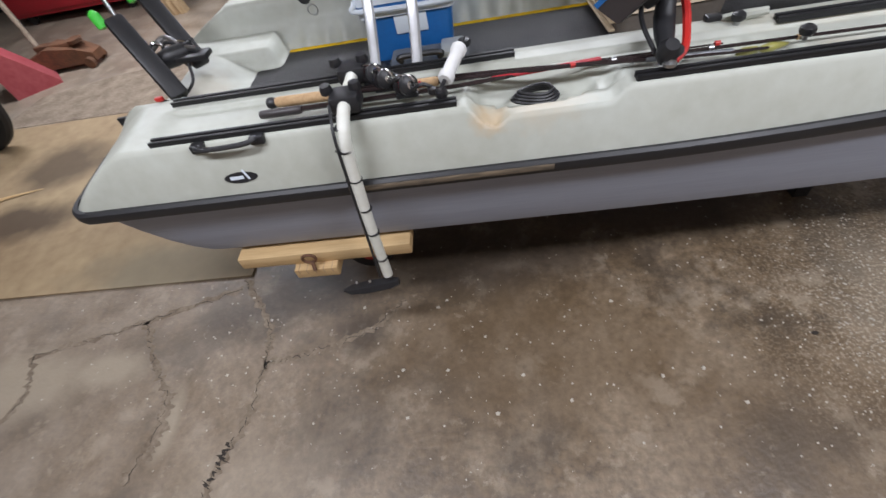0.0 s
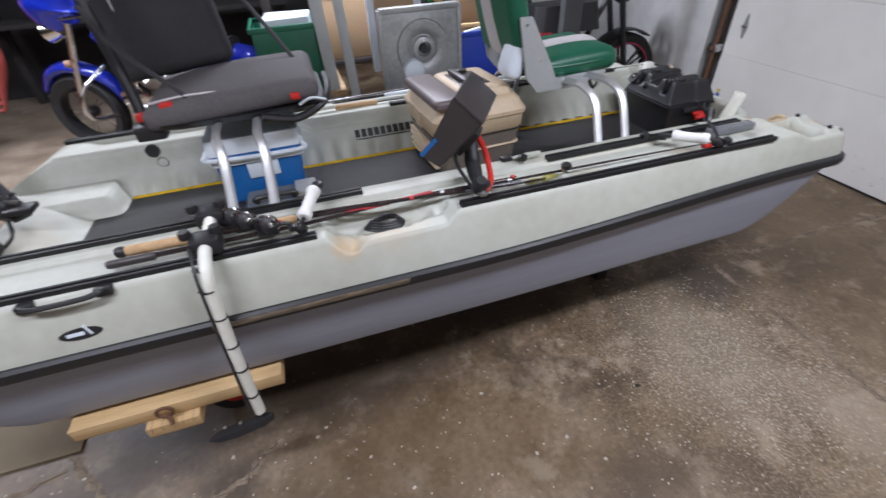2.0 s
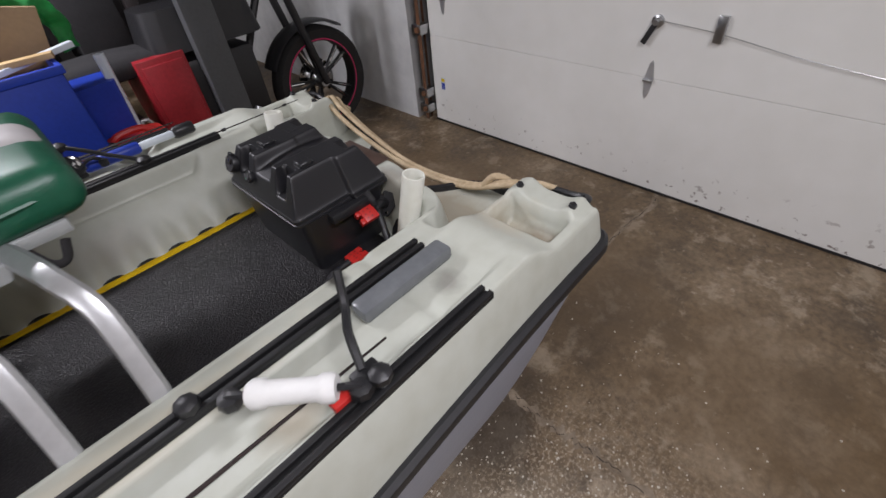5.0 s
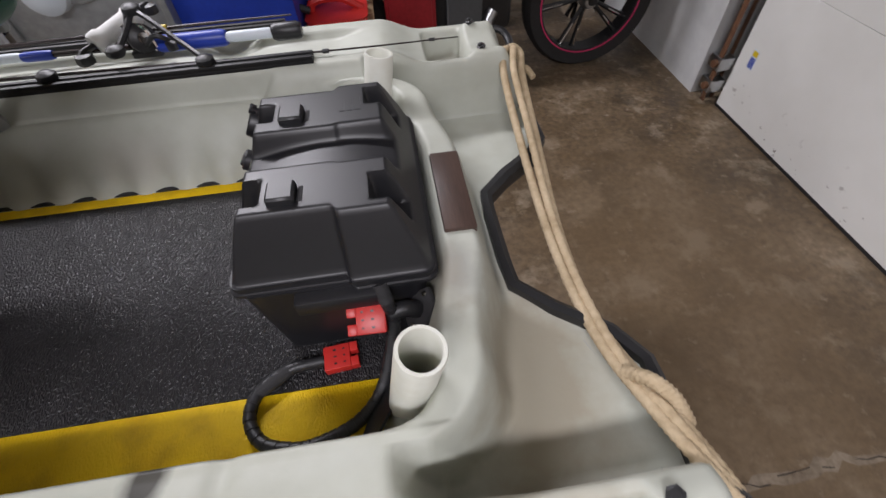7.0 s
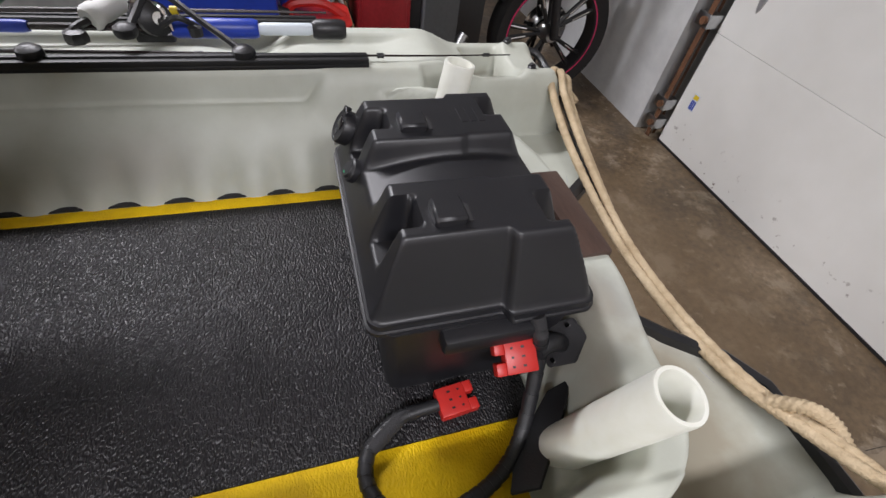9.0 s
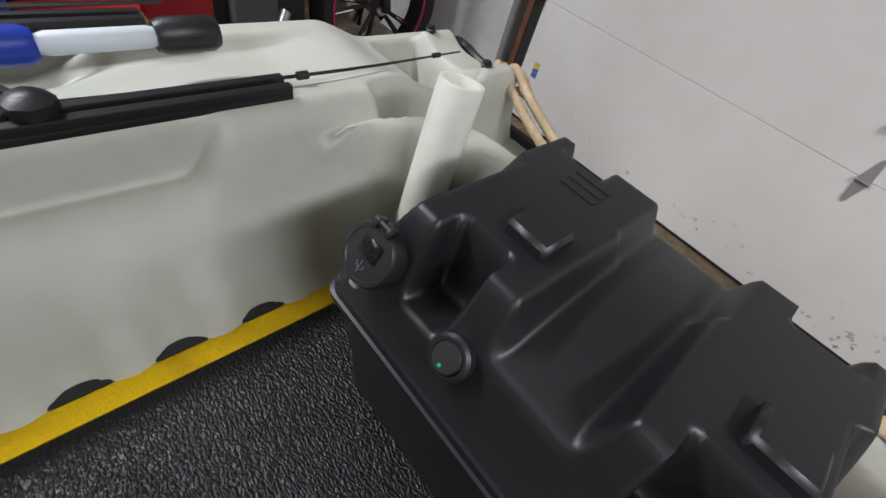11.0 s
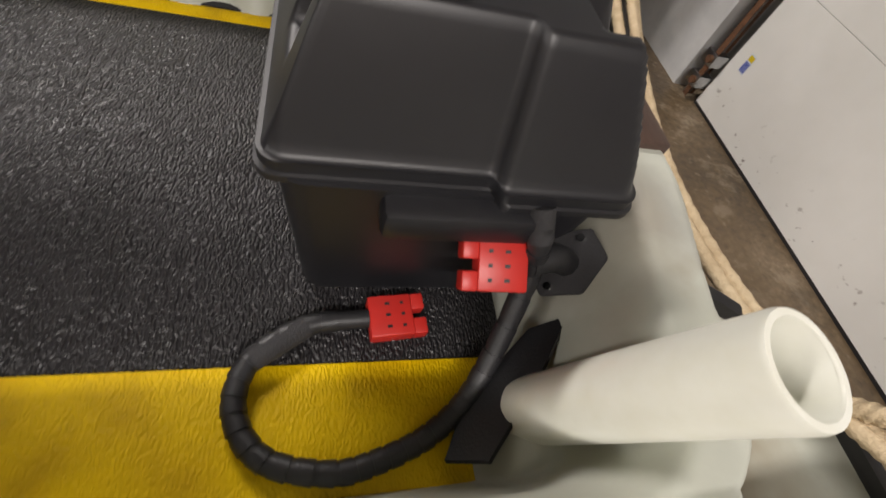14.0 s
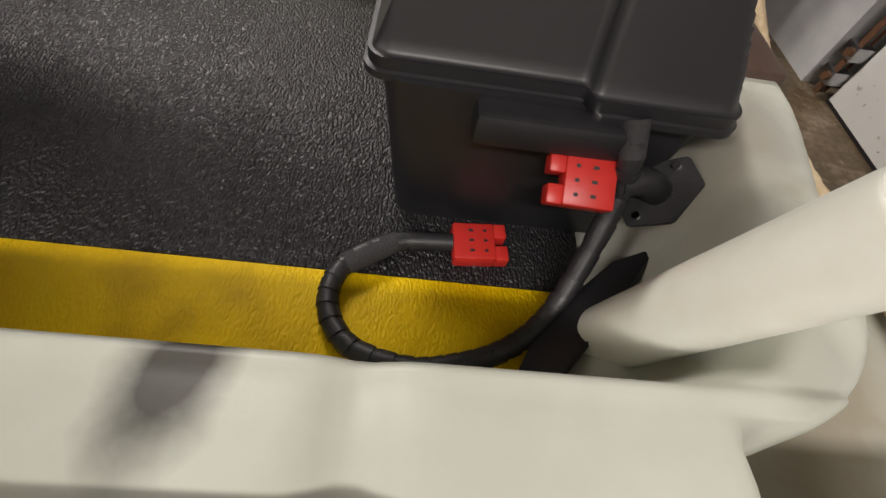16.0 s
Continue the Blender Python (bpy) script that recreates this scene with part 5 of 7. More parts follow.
# cooler and gear tray
cl = thing("cooler", "small blue and white picnic cooler", "cooler", at=(-0.035, COCKPIT, 0))
part("body", tapered(0.835, 1.15, 0.62, 0.84, ZF + 0.006, 0.868, 0.012, 0.02), "coolblue", cl)
part("white_panel", box(0.945, 1.06, 0.618, 0.628, 0.80, 0.862, 0.003), "coolwhite", cl)
part("lid_base", tapered(0.825, 1.16, 0.61, 0.85, 0.868, 0.90, 0.0, 0.02), "coolwhite", cl)
part("blue_band", tapered(0.823, 1.162, 0.608, 0.852, 0.898, 0.912, 0.0, 0.02), "coolblue", cl)
part("lid", tapered(0.825, 1.16, 0.61, 0.85, 0.912, 0.97, -0.006, 0.02), "coolwhite", cl)
part("bail", pipe([(0.83, 0.64, 0.93), (0.822, 0.606, 0.92), (0.84, 0.60, 0.90), (1.145, 0.60, 0.895), (1.163, 0.606, 0.92), (1.158, 0.64, 0.93)], 0.009, 8), "coolwhite", cl)
ty = thing("gear_tray", "grey smoke plastic gear tray beside the cooler", "tray", at=(0, COCKPIT, 0))
part("tray", tapered(0.885, 1.16, 0.475, 0.60, ZF + 0.007, 0.755, 0.008, 0.012), "clear", ty)
part("grip", pipe([(0.93, 0.48, 0.765), (0.93, 0.475, 0.785), (1.06, 0.475, 0.785), (1.06, 0.48, 0.765)], 0.010, 8), "black", ty)
part("divider", box(1.065, 1.145, 0.485, 0.59, 0.752, 0.776, 0.006), "greymetal", ty)

# clip-on foam rollers that hold the rods


def foam_roller(a, b_, extra=True):
    r = thing("rod_roller", "white foam roller strapped across the rail", "rod holder", "foam rollers")
    L = (Vector(b_) - Vector(a)).length
    part("roller", lathe([(0.0, 0), (0.017, 0.0), (0.021, 0.006), (0.021, 0.02), (0.0175, 0.026), (0.0175, L - 0.026), (0.021, L - 0.02), (0.021, L - 0.006), (0.017, L), (0.0, L)], 18, along(a, b_)), "foam", r)
    d = (Vector(b_) - Vector(a)).normalized()
    for q, s in ((Vector(a), -1), (Vector(b_), 1)):
        e = q + d * s * 0.03
        pl = part("stem", pipe([q, e, e + Vector((0, 0, -0.02))], 0.006, 6), "black", r)
        part("knob", lathe([(0.0, 0), (0.016, 0), (0.018, 0.006), (0.016, 0.016), (0.006, 0.02), (0.0, 0.02)], 8, Matrix.Translation(e + Vector((0, 0, -0.018)))), "black", r)
    return r


foam_roller((1.10, 0.125, 0.905), (1.145, 0.230, 0.935))
foam_roller((2.425, 0.190, 0.900), (2.51, 0.105, 0.902))
foam_roller((2.345, W - 0.155, 0.905), (2.41, W - 0.065, 0.925))

# fishing rods lying in the trays


def rod(name_label, line, radii, grip, reel=None, marks=()):
    r = thing("fishing_rod", name_label, "fishing rod", "fishing rods")
    part("blank", pipe(line, radii, 8, 6), "graphite", r)
    for a, b_, rad, mt in grip:
        part("grip", lathe([(rad * 0.8, 0), (rad, 0.008), (rad, (Vector(b_) - Vector(a)).length - 0.008), (rad * 0.8, (Vector(b_) - Vector(a)).length)], 14, along(a, b_)), mt, r)
    for (x, y, z, rad, mt) in marks:
        part("guide_ring", lathe([(rad, 0), (rad + 0.0015, 0.0), (rad + 0.0015, 0.012), (rad, 0.012)], 10, pose(x, y, z, 0, 90, 0)), mt, r)
    if reel:
        x, y, z = reel
        rb = part("reel", lathe([(0.0, -0.028), (0.020, -0.028), (0.026, -0.02), (0.026, -0.006), (0.016, -0.004), (0.016, 0.012), (0.026, 0.014), (0.026, 0.026), (0.012, 0.034), (0.0, 0.034)], 16, pose(x, y, z, 70, 20, 30)), "black", r, "black reel with red spool")
        part("crank", pipe([(x + 0.02, y - 0.03, z), (x + 0.05, y - 0.045, z + 0.02), (x + 0.075, y - 0.04, z + 0.005)], 0.005, 6), "black", rb)
        part("crank_knob", lathe([(0.0, 0), (0.010, 0.002), (0.011, 0.016), (0.0, 0.02)], 8, pose(x + 0.072, y - 0.045, z - 0.01)), "black", rb)
        part("side_cap", lathe([(0.0, 0.026), (0.012, 0.027), (0.010, 0.036), (0.0, 0.037)], 14, pose(x, y, z, 70, 20, 30)), "chrome", rb)
        part("spool", lathe([(0.014, -0.004), (0.018, -0.004), (0.018, 0.013), (0.014, 0.013)], 14, pose(x, y, z, 70, 20, 30)), "redpaint", rb)
        part("frame_bar", pipe([(x - 0.028, y + 0.015, z - 0.012), (x - 0.020, y, z + 0.024), (x + 0.02, y - 0.012, z + 0.026), (x + 0.034, y - 0.02, z - 0.010)], 0.004, 6), "chrome", rb)
        part("crank", pipe([(x - 0.02, y + 0.03, z + 0.004), (x - 0.045, y + 0.04, z + 0.016), (x - 0.06, y + 0.035, z - 0.006)], 0.004, 6), "steel", rb)
        part("line_guide", lathe([(0.006, 0), (0.009, 0.0), (0.009, 0.006), (0.006, 0.006)], 10, pose(x + 0.036, y, z - 0.004, 0, 90, 0)), "redpaint", rb)
        part("stem", box(x - 0.03, x + 0.03, y - 0.008, y + 0.008, z - 0.036, z - 0.022, 0.004), "black", rb)
    return r


zt = ZD - 0.002
rod("dark rod with long cork grip and baitcast reel", [(0.60, 0.172, zt + 0.022), (1.0, 0.167, zt + 0.02), (1.6, 0.152, zt + 0.012), (2.2, 0.147, zt + 0.006), (2.62, 0.142, zt)], [0.007, 0.006, 0.005, 0.004, 0.002],
    [((0.62, 0.172, zt + 0.022), (0.83, 0.169, zt + 0.021), 0.0145, "cork"), ((0.597, 0.172, zt + 0.022), (0.622, 0.172, zt + 0.022), 0.016, "black"), ((0.98, 0.167, zt + 0.02), (1.08, 0.166, zt + 0.02), 0.012, "cork")], (0.935, 0.172, zt + 0.045), [(1.42, 0.158, zt + 0.014, 0.006, "red"), (1.95, 0.149, zt + 0.008, 0.005, "cork"), (1.52, 0.156, zt + 0.013, 0.006, "steel"), (1.75, 0.152, zt + 0.011, 0.005, "steel")])
rod("dark rod with red blank wrap and spinning reel", [(0.58, 0.137, zt + 0.012), (1.1, 0.140, zt + 0.012), (1.35, 0.165, zt + 0.01), (1.55, 0.180, zt + 0.004), (1.80, 0.184, zt)], [0.008, 0.006, 0.005, 0.004, 0.002],
    [((0.58, 0.135, zt + 0.012), (0.70, 0.136, zt + 0.012), 0.012, "hood"), ((1.22, 0.152, zt + 0.012), (1.50, 0.177, zt + 0.010), 0.006, "redpaint")], (0.995, 0.134, zt + 0.04), [(1.7, 0.182, zt + 0.006, 0.005, "steel"), (1.78, 0.184, zt + 0.002, 0.005, "red")])
rod("grey rod with pale lettering blank", [(0.75, 0.197, zt + 0.014), (1.2, 0.182, zt + 0.014), (1.7, 0.132, zt + 0.008), (1.88, 0.128, zt + 0.004)], [0.007, 0.006, 0.005, 0.003], [((1.60, 0.140, zt + 0.0095), (1.80, 0.130, zt + 0.0075), 0.0062, "clear")], (0.90, 0.207, zt + 0.045))
FY = W - 0.155
rod("blue and white gripped rod with black butt", [(1.2, FY + 0.02, zt + 0.03), (2.0, FY + 0.01, zt + 0.03), (2.5, FY, zt + 0.03), (2.72, FY, zt + 0.03)], [0.003, 0.005, 0.007, 0.008],
    [((2.46, FY + 0.002, zt + 0.03), (2.597, FY, zt + 0.03), 0.0165, "blue"), ((2.597, FY, zt + 0.03), (2.690, FY, zt + 0.03), 0.0105, "coolwhite"), ((2.688, FY, zt + 0.03), (2.747, FY, zt + 0.03), 0.0175, "black"), ((1.55, FY + 0.012, zt + 0.028), (2.2, FY + 0.006, zt + 0.03), 0.009, "coolwhite"), ((2.2, FY + 0.005, zt + 0.03), (2.26, FY + 0.004, zt + 0.03), 0.0095, "blue")], (2.43, FY + 0.01, zt + 0.04))
rod("thin dark rod along the inner rail", [(1.3, W - 0.20, zt + 0.02), (2.2, W - 0.225, zt + 0.024), (2.79, W - 0.245, zt + 0.022), (3.06, W - 0.215, zt + 0.008)], [0.004, 0.0035, 0.002, 0.0012], [((1.3, W - 0.20, zt + 0.02), (1.5, W - 0.205, zt + 0.021), 0.012, "cork")], None, [(2.79, W - 0.245, zt + 0.022, 0.003, "black"), (2.5, W - 0.236, zt + 0.023, 0.003, "black"), (3.0, W - 0.223, zt + 0.012, 0.002, "black")])
rod("silver rod lying in the outer tray", [(0.9, W - 0.13, zt + 0.02), (1.6, W - 0.11, zt + 0.03), (2.4, W - 0.085, zt + 0.032), (2.72, W - 0.075, zt + 0.03)], [0.006, 0.006, 0.004, 0.002], [((0.9, W - 0.13, zt + 0.02), (1.2, W - 0.12, zt + 0.025), 0.012, "alu"), ((1.2, W - 0.12, zt + 0.025), (2.05, W - 0.095, zt + 0.031), 0.0075, "alu")], None, [(2.45, W - 0.083, zt + 0.032, 0.006, "yellowtip")])

lev = thing("rod_clamp", "black plastic knob clamp with bent arms on the rail", "clamp")
part("arm", pipe([(2.40, W - 0.12, 0.91), (2.44, W - 0.14, 0.955), (2.53, W - 0.21, 0.915), (2.575, W - 0.25, 0.895)], 0.0055, 6), "black", lev)
part("arm", pipe([(2.44, W - 0.14, 0.955), (2.425, W - 0.175, 0.93), (2.41, W - 0.21, 0.91)], 0.006, 6), "black", lev)
for x, y, z in ((2.44, W - 0.14, 0.948), (2.575, W - 0.255, 0.888), (2.41, W - 0.215, 0.905), (2.29, W - 0.25, 0.888)):
    part("knob", lathe([(0.0, 0), (0.014, 0), (0.018, 0.006), (0.017, 0.014), (0.008, 0.02), (0.0, 0.02)], 8, pose(x, y, z)), "black", lev)
for x, y in ((1.95, 0.125), (2.36, 0.252), (2.56, 0.076), (1.86, 0.262)):
    kc = thing("rail_knob", "small black thumb knob on a gear rail", "knob", "rail knobs", at=(x, y, ZD + (0.013 if y < 0.25 else 0.0)))
    part("stem", lathe([(0.008, 0), (0.006, 0.01), (0.006, 0.016)], 10), "steel", kc)
    part("head", lathe([(0.0, 0.012), (0.014, 0.012), (0.018, 0.018), (0.017, 0.028), (0.008, 0.034), (0.0, 0.034)], 8), "black", kc)
gb = thing("foam_pad", "grey foam pad strip in the rod tray", "pad")
part("strip", box(2.62, 2.83, 0.190, 0.232, ZD - 0.014, ZD + 0.016, 0.008), "clear", gb)
rb2 = thing("rod_rest", "black and red clip rod rest on the rail", "rod holder", at=(0, 0.014, 0))
part("bracket", box(2.53, 2.575, 0.06, 0.10, ZD + 0.012, ZD + 0.03, 0.005), "black", rb2)
part("fork", pipe([(2.55, 0.09, ZD + 0.03), (2.57, 0.14, ZD + 0.05), (2.60, 0.19, ZD + 0.045), (2.62, 0.22, ZD + 0.09)], 0.007, 6), "black", rb2)
part("red_clip", box(2.49, 2.52, 0.075, 0.10, ZD + 0.006, ZD + 0.022, 0.004), "red", rb2)
lr = thing("fishing_lure", "olive and yellow lure in the tray", "lure", at=(0, 0.02, 0))
part("body", lathe([(0.0, 0), (0.008, 0.01), (0.011, 0.03), (0.006, 0.065), (0.0, 0.08)], 12, pose(1.86, 0.115, ZD - 0.004, 0, 90, 8)), "olive", lr)
part("skirt", pipe([(1.86, 0.115, ZD - 0.003), (1.83, 0.118, ZD - 0.006), (1.81, 0.112, ZD - 0.008)], [0.008, 0.010, 0.002], 6), "olive", lr)
cc = thing("coiled_cord", "black cord coiled in the deck recess", "cord", at=(0, 0.02, 0))
for k in range(4):
    part("turn", pipe([(1.33 + (0.062 - 0.006 * k) * math.cos(a), 0.125 + (0.032 - 0.003 * k) * math.sin(a), ZD - 0.056 + 0.007 * k + 0.004 * math.sin(2 * a)) for a in [j * math.pi / 8 for j in range(17)]], 0.0045, 6, 2), "black", cc)
rh = thing("rod_socket", "short pale deck socket with black cap", "socket", at=(1.90, 0.29, ZD))
part("ramp", pipe([(-0.07, 0.02, -0.008), (-0.02, 0.0, 0.008), (0.035, -0.02, 0.022)], [0.013, 0.014, 0.010], 8), "gel", rh)
part("cap", box(-0.10, -0.06, 0.005, 0.035, -0.006, 0.012, 0.005), "black", rh)

# transducer pole clamped across the deck
tp = thing("transducer_pole", "bent white pipe with cable ties carrying a black transducer", "pole", at=(0, 0.005, 0.008))
part("pipe", pipe([(0.845, 0.262, 0.905), (0.845, 0.18, 0.905), (0.845, 0.075, 0.905), (0.845, 0.02, 0.895), (0.842, -0.018, 0.86), (0.838, -0.030, 0.80), (0.83, -0.052, 0.60), (0.828, -0.075, 0.36)], 0.0165, 14), "pvc", tp)
for y in (0.085, 0.225):
    part("clamp", box(0.805, 0.885, y - 0.035, y + 0.035, ZD + 0.012, 0.928, 0.012), "black", tp)
    for dx in (-0.045, 0.03):
        part("clamp_knob", lathe([(0.0, 0), (0.016, 0), (0.018, 0.008), (0.014, 0.022), (0.0, 0.022)], 8, pose(0.845 + dx, y + 0.01, 0.922)), "black", tp)
for z, y in ((0.83, -0.026), (0.74, -0.036), (0.64, -0.047), (0.55, -0.057), (0.44, -0.068), (0.88, 0.0)):
    tie = part("cable_tie", lathe([(0.0162, -0.0025), (0.0185, -0.0025), (0.0185, 0.0025), (0.0162, 0.0025)], 16, pose(0.838 - (0.88 - z) * 0.02, y, z, -6, 2, 0)), "black", tp)
    part("tie_tail", box(-0.028, -0.015, -0.002, 0.002, -0.002, 0.002, m=pose(0.838 - (0.88 - z) * 0.02, y, z)), "black", tie, smooth=False)
part("cable", pipe([(0.80, 0.07, 0.90), (0.815, 0.03, 0.915), (0.822, -0.03, 0.87), (0.816, -0.042, 0.75), (0.812, -0.066, 0.56), (0.806, -0.088, 0.37)], 0.0042, 6), "black", tp)
part("transducer", loft([[Vector((0.86 - 0.20 * k, -0.085 + 0.85 * w * sy, 0.335 - 0.03 * k + h * sz)) for sy, sz in ((-1, -0.4), (-0.6, 0.6), (0.6, 0.6), (1, -0.4), (0.6, -1), (-0.6, -1))] for k, w, h in ((0, 0.012, 0.014), (0.15, 0.026, 0.02), (0.55, 0.030, 0.018), (0.85, 0.024, 0.012), (1.0, 0.006, 0.004))]), "black", tp, "black boat-shaped transducer")
for x in (0.72, 0.765):
    part("bolt", lathe([(0, 0), (0.006, 0), (0.005, 0.004), (0, 0.004)], 8, pose(x, -0.088, 0.346, 20, 0, 0)), "chrome", tp)

# trolling motor folded at the other end
tm = thing("trolling_motor", "black folded twin-bracket trolling motor with lime tabs", "trolling motor", at=(-0.085, 0, 0))
for y0, tilt in ((0.50, 0), (0.72, 0)):
    a, b_ = Vector((0.08, y0 + 0.10, 1.03)), Vector((0.235, y0 - 0.04, 0.80))
    bmx = box(-0.032, 0.032, -0.018, 0.018, 0, (b_ - a).length, 0.010, m=along(a, b_))
    part("bracket_arm", bmx, "trim", tm)
    part("lime_tab", lathe([(0.0, 0), (0.017, 0.006), (0.018, 0.05), (0.008, 0.062), (0, 0.062)], 12, along(a + Vector((-0.05, 0.0, -0.03)), a + Vector((-0.075, 0.02, 0.05)))), "lime", tm, "lime green grip tab")
part("motor_body", pipe([(0.13, 0.56, 0.87), (0.20, 0.60, 0.88), (0.27, 0.64, 0.885)], [0.025, 0.036, 0.025], 12), "black", tm)
part("linkage", pipe([(0.12, 0.60, 0.90), (0.18, 0.64, 0.93), (0.24, 0.62, 0.90), (0.30, 0.60, 0.89)], 0.010, 8), "steel", tm)
part("pedal", box(0.22, 0.34, 0.56, 0.62, 0.865, 0.885, 0.006), "black", tm)
for k in range(4):
    part("linkage", pipe([(0.13 + 0.03 * k, 0.57 + 0.02 * k, 0.86), (0.15 + 0.035 * k, 0.60 + 0.015 * k, 0.93 - 0.01 * k), (0.20 + 0.03 * k, 0.62, 0.90 + 0.006 * k)], 0.006, 6), "black" if k % 2 else "chrome", tm)
part("blade", box(0.03, 0.085, 0.37, 0.385, 0.715, 0.80, 0.004, m=None), "black", tm)
part("cord", pipe([(0.26, 0.57, 0.86), (0.27, 0.52, 0.82), (0.235, 0.50, 0.79), (0.25, 0.42, 0.80), (0.262, 0.33, 0.86)], 0.006, 6), "black", tm)
part("red_plug", box(0.25, 0.275, 0.32, 0.335, 0.862, 0.875, 0.003), "red", tm)

# wooden dolly under the hull
for yy, s in ((0.06, 1), (W - 0.06, -1)):
    dl = thing("boat_dolly", "pine board dolly with eye bolt and red caster", "dolly", "boat dollies")
    part("board", box(0.29, 0.905, yy - 0.045 * s, yy + 0.05 * s, 0.362, 0.412, 0.003), "pine", dl)
    part("cross_block", box(0.485, 0.64, yy - 0.075 * s, yy + 0.35 * s, 0.318, 0.361, 0.003), "pine", dl)
    for k in range(5):
        part("groove", box(0.50 + 0.03 * k, 0.503 + 0.03 * k, yy - 0.076 * s, yy - 0.04 * s, 0.340, 0.3615), "oldwood", dl, smooth=False)
    ey = part("eye_bolt", pipe([(0.556 + 0.023 * math.cos(a), yy - 0.062 * s, 0.405 + 0.019 * math.sin(a)) for a in [k * math.pi / 10 for k in range(21)]], 0.0055, 8, 0), "rust", dl, "weathered steel eye bolt")
    part("shank", pipe([(0.560, yy - 0.060 * s, 0.388), (0.568, yy - 0.085 * s, 0.366)], 0.0065, 8, 0), "rust", ey)
    for yk in (0.22, 0.36):
        part("caster_fork", box(0.60, 0.70, yy + (yk - 0.03) * s, yy + (yk + 0.03) * s, 0.19, 0.318, 0.006), "black", dl)
        wh = part("caster_wheel", lathe([(0.0, -0.022), (0.095, -0.022), (0.10, -0.012), (0.10, 0.012), (0.095, 0.022), (0.0, 0.022)], 28, pose(0.65, yy + yk * s, 0.10, 90, 0, 0)), "tyre", dl)
        part("hub", lathe([(0.0, -0.026), (0.045, -0.026), (0.045, 0.026), (0.0, 0.026)], 20, pose(0.65, yy + yk * s, 0.10, 90, 0, 0)), "red", wh, "red caster hub")
        part("stem", box(0.635, 0.665, yy + (yk - 0.034) * s, yy + (yk - 0.027) * s, 0.09, 0.20), "black", dl)
ds = thing("support_stand", "dark timber stand under the middle of the hull", "stand")
part("post", box(2.42, 2.50, YC - 0.30, YC + 0.30, 0.33, 0.414, 0.004), "matte", ds)
for yy in (YC - 0.2, YC + 0.2):
    part("leg", box(2.43, 2.49, yy - 0.03, yy + 0.03, 0.0, 0.33, 0.004), "matte", ds)

# ---------------------------------------------------------------- by the masonry wall: heater and clutter
ht = thing("gas_heater", "cream enamel cabinet heater with smoked window", "heater")
HX, HY0, HY1 = 2.92, -1.51, -0.955
part("cabinet", box(HX, HX + 0.36, HY0, HY1, 0.035, 0.72, 0.012), "cream", ht)
part("window", box(HX - 0.004, HX + 0.01, HY0 + 0.03, HY1 - 0.03, 0.165, 0.475, 0.003), "darkglass", ht, "smoked glass window")
part("window_rail", box(HX - 0.010, HX - 0.002, HY0 + 0.03, HY1 - 0.03, 0.150, 0.178, 0.003), "hood", ht)
part("window_rail", box(HX - 0.008, HX - 0.002, HY0 + 0.03, HY1 - 0.03, 0.462, 0.482, 0.003), "hood", ht)
for k in range(9):
    part("vent_slot", box(HX - 0.003, HX + 0.004, HY1 - 0.07 - 0.055 * k, HY1 - 0.06 - 0.055 * k, 0.075, 0.125), "black", ht, smooth=False)
part("grille_panel", box(HX - 0.004, HX + 0.004, HY0 + 0.02, HY1 - 0.06, 0.53, 0.69, 0.003), "beige", ht)
for k in range(9):
    part("louvre", box(HX - 0.012, HX - 0.004, HY1 - 0.10 - 0.045 * k, HY1 - 0.088 - 0.045 * k, 0.55, 0.67), "black", ht, smooth=False)
for y in (HY1 - 0.03, HY0 + 0.04):
    bk = tagged(mesh_ob("brick", box(HX - 0.03, HX + 0.18, y - 0.05, y + 0.05, 0, 0.035, 0.003), "brick"), "tan brick propping the heater foot", "brick", "heater bricks")
part("power_cord", pipe([(3.300, -0.950, 0.03), (3.240, -0.900, 0.012), (3.160, -0.870, 0.010), (3.070, -0.840, 0.010), (3.020, -0.860, 0.010), (3.060, -0.920, 0.014), (3.150, -0.915, 0.02), (3.180, -0.875, 0.024), (3.100, -0.855, 0.024), (3.030, -0.890, 0.02), (3.080, -0.940, 0.015), (3.200, -0.950, 0.012)], 0.008, 8), "black", ht, "black rubber power cord")
bd = thing("red_timber", "faded red-painted timber on the ground", "timber")
part("beam", box(-0.26, 0.16, -0.05, 0.05, 0.0, 0.06, 0.004, m=pose(2.73, -1.235, 0, 0, 0, -26)), "pinkred", bd)
slab = tagged(mesh_ob("loose_board", box(1.98, 2.50, -1.40, -0.94, 0.0, 0.02, 0.003), "ply"), "square of tan board on the floor", "board")
of = tagged(mesh_ob("timber_offcut", box(2.50, 2.57, -1.22, -1.13, 0.0, 0.045, 0.003), "pine"), "pine offcut beside the red timber", "offcut")
um = thing("folded_canopy", "folded dark navy canopy leaning by the door", "canopy")
part("canopy_cloth", pipe([(3.36, -0.985, 0.0), (3.45, -1.02, 0.25), (3.62, -1.06, 0.62), (3.75, -1.10, 1.05), (3.80, -1.12, 1.35)], [0.02, 0.035, 0.05, 0.06, 0.05], 10), "denim", um)
part("pink_tie", box(3.66, 3.75, -1.045, -1.00, 0.72, 0.86, 0.012), "pink", um, "hot pink strap")
part("pole", pipe([(3.40, -0.99, 0.0), (3.50, -1.035, 0.3), (3.70, -1.07, 0.8)], 0.012, 8), "oldwood", um)
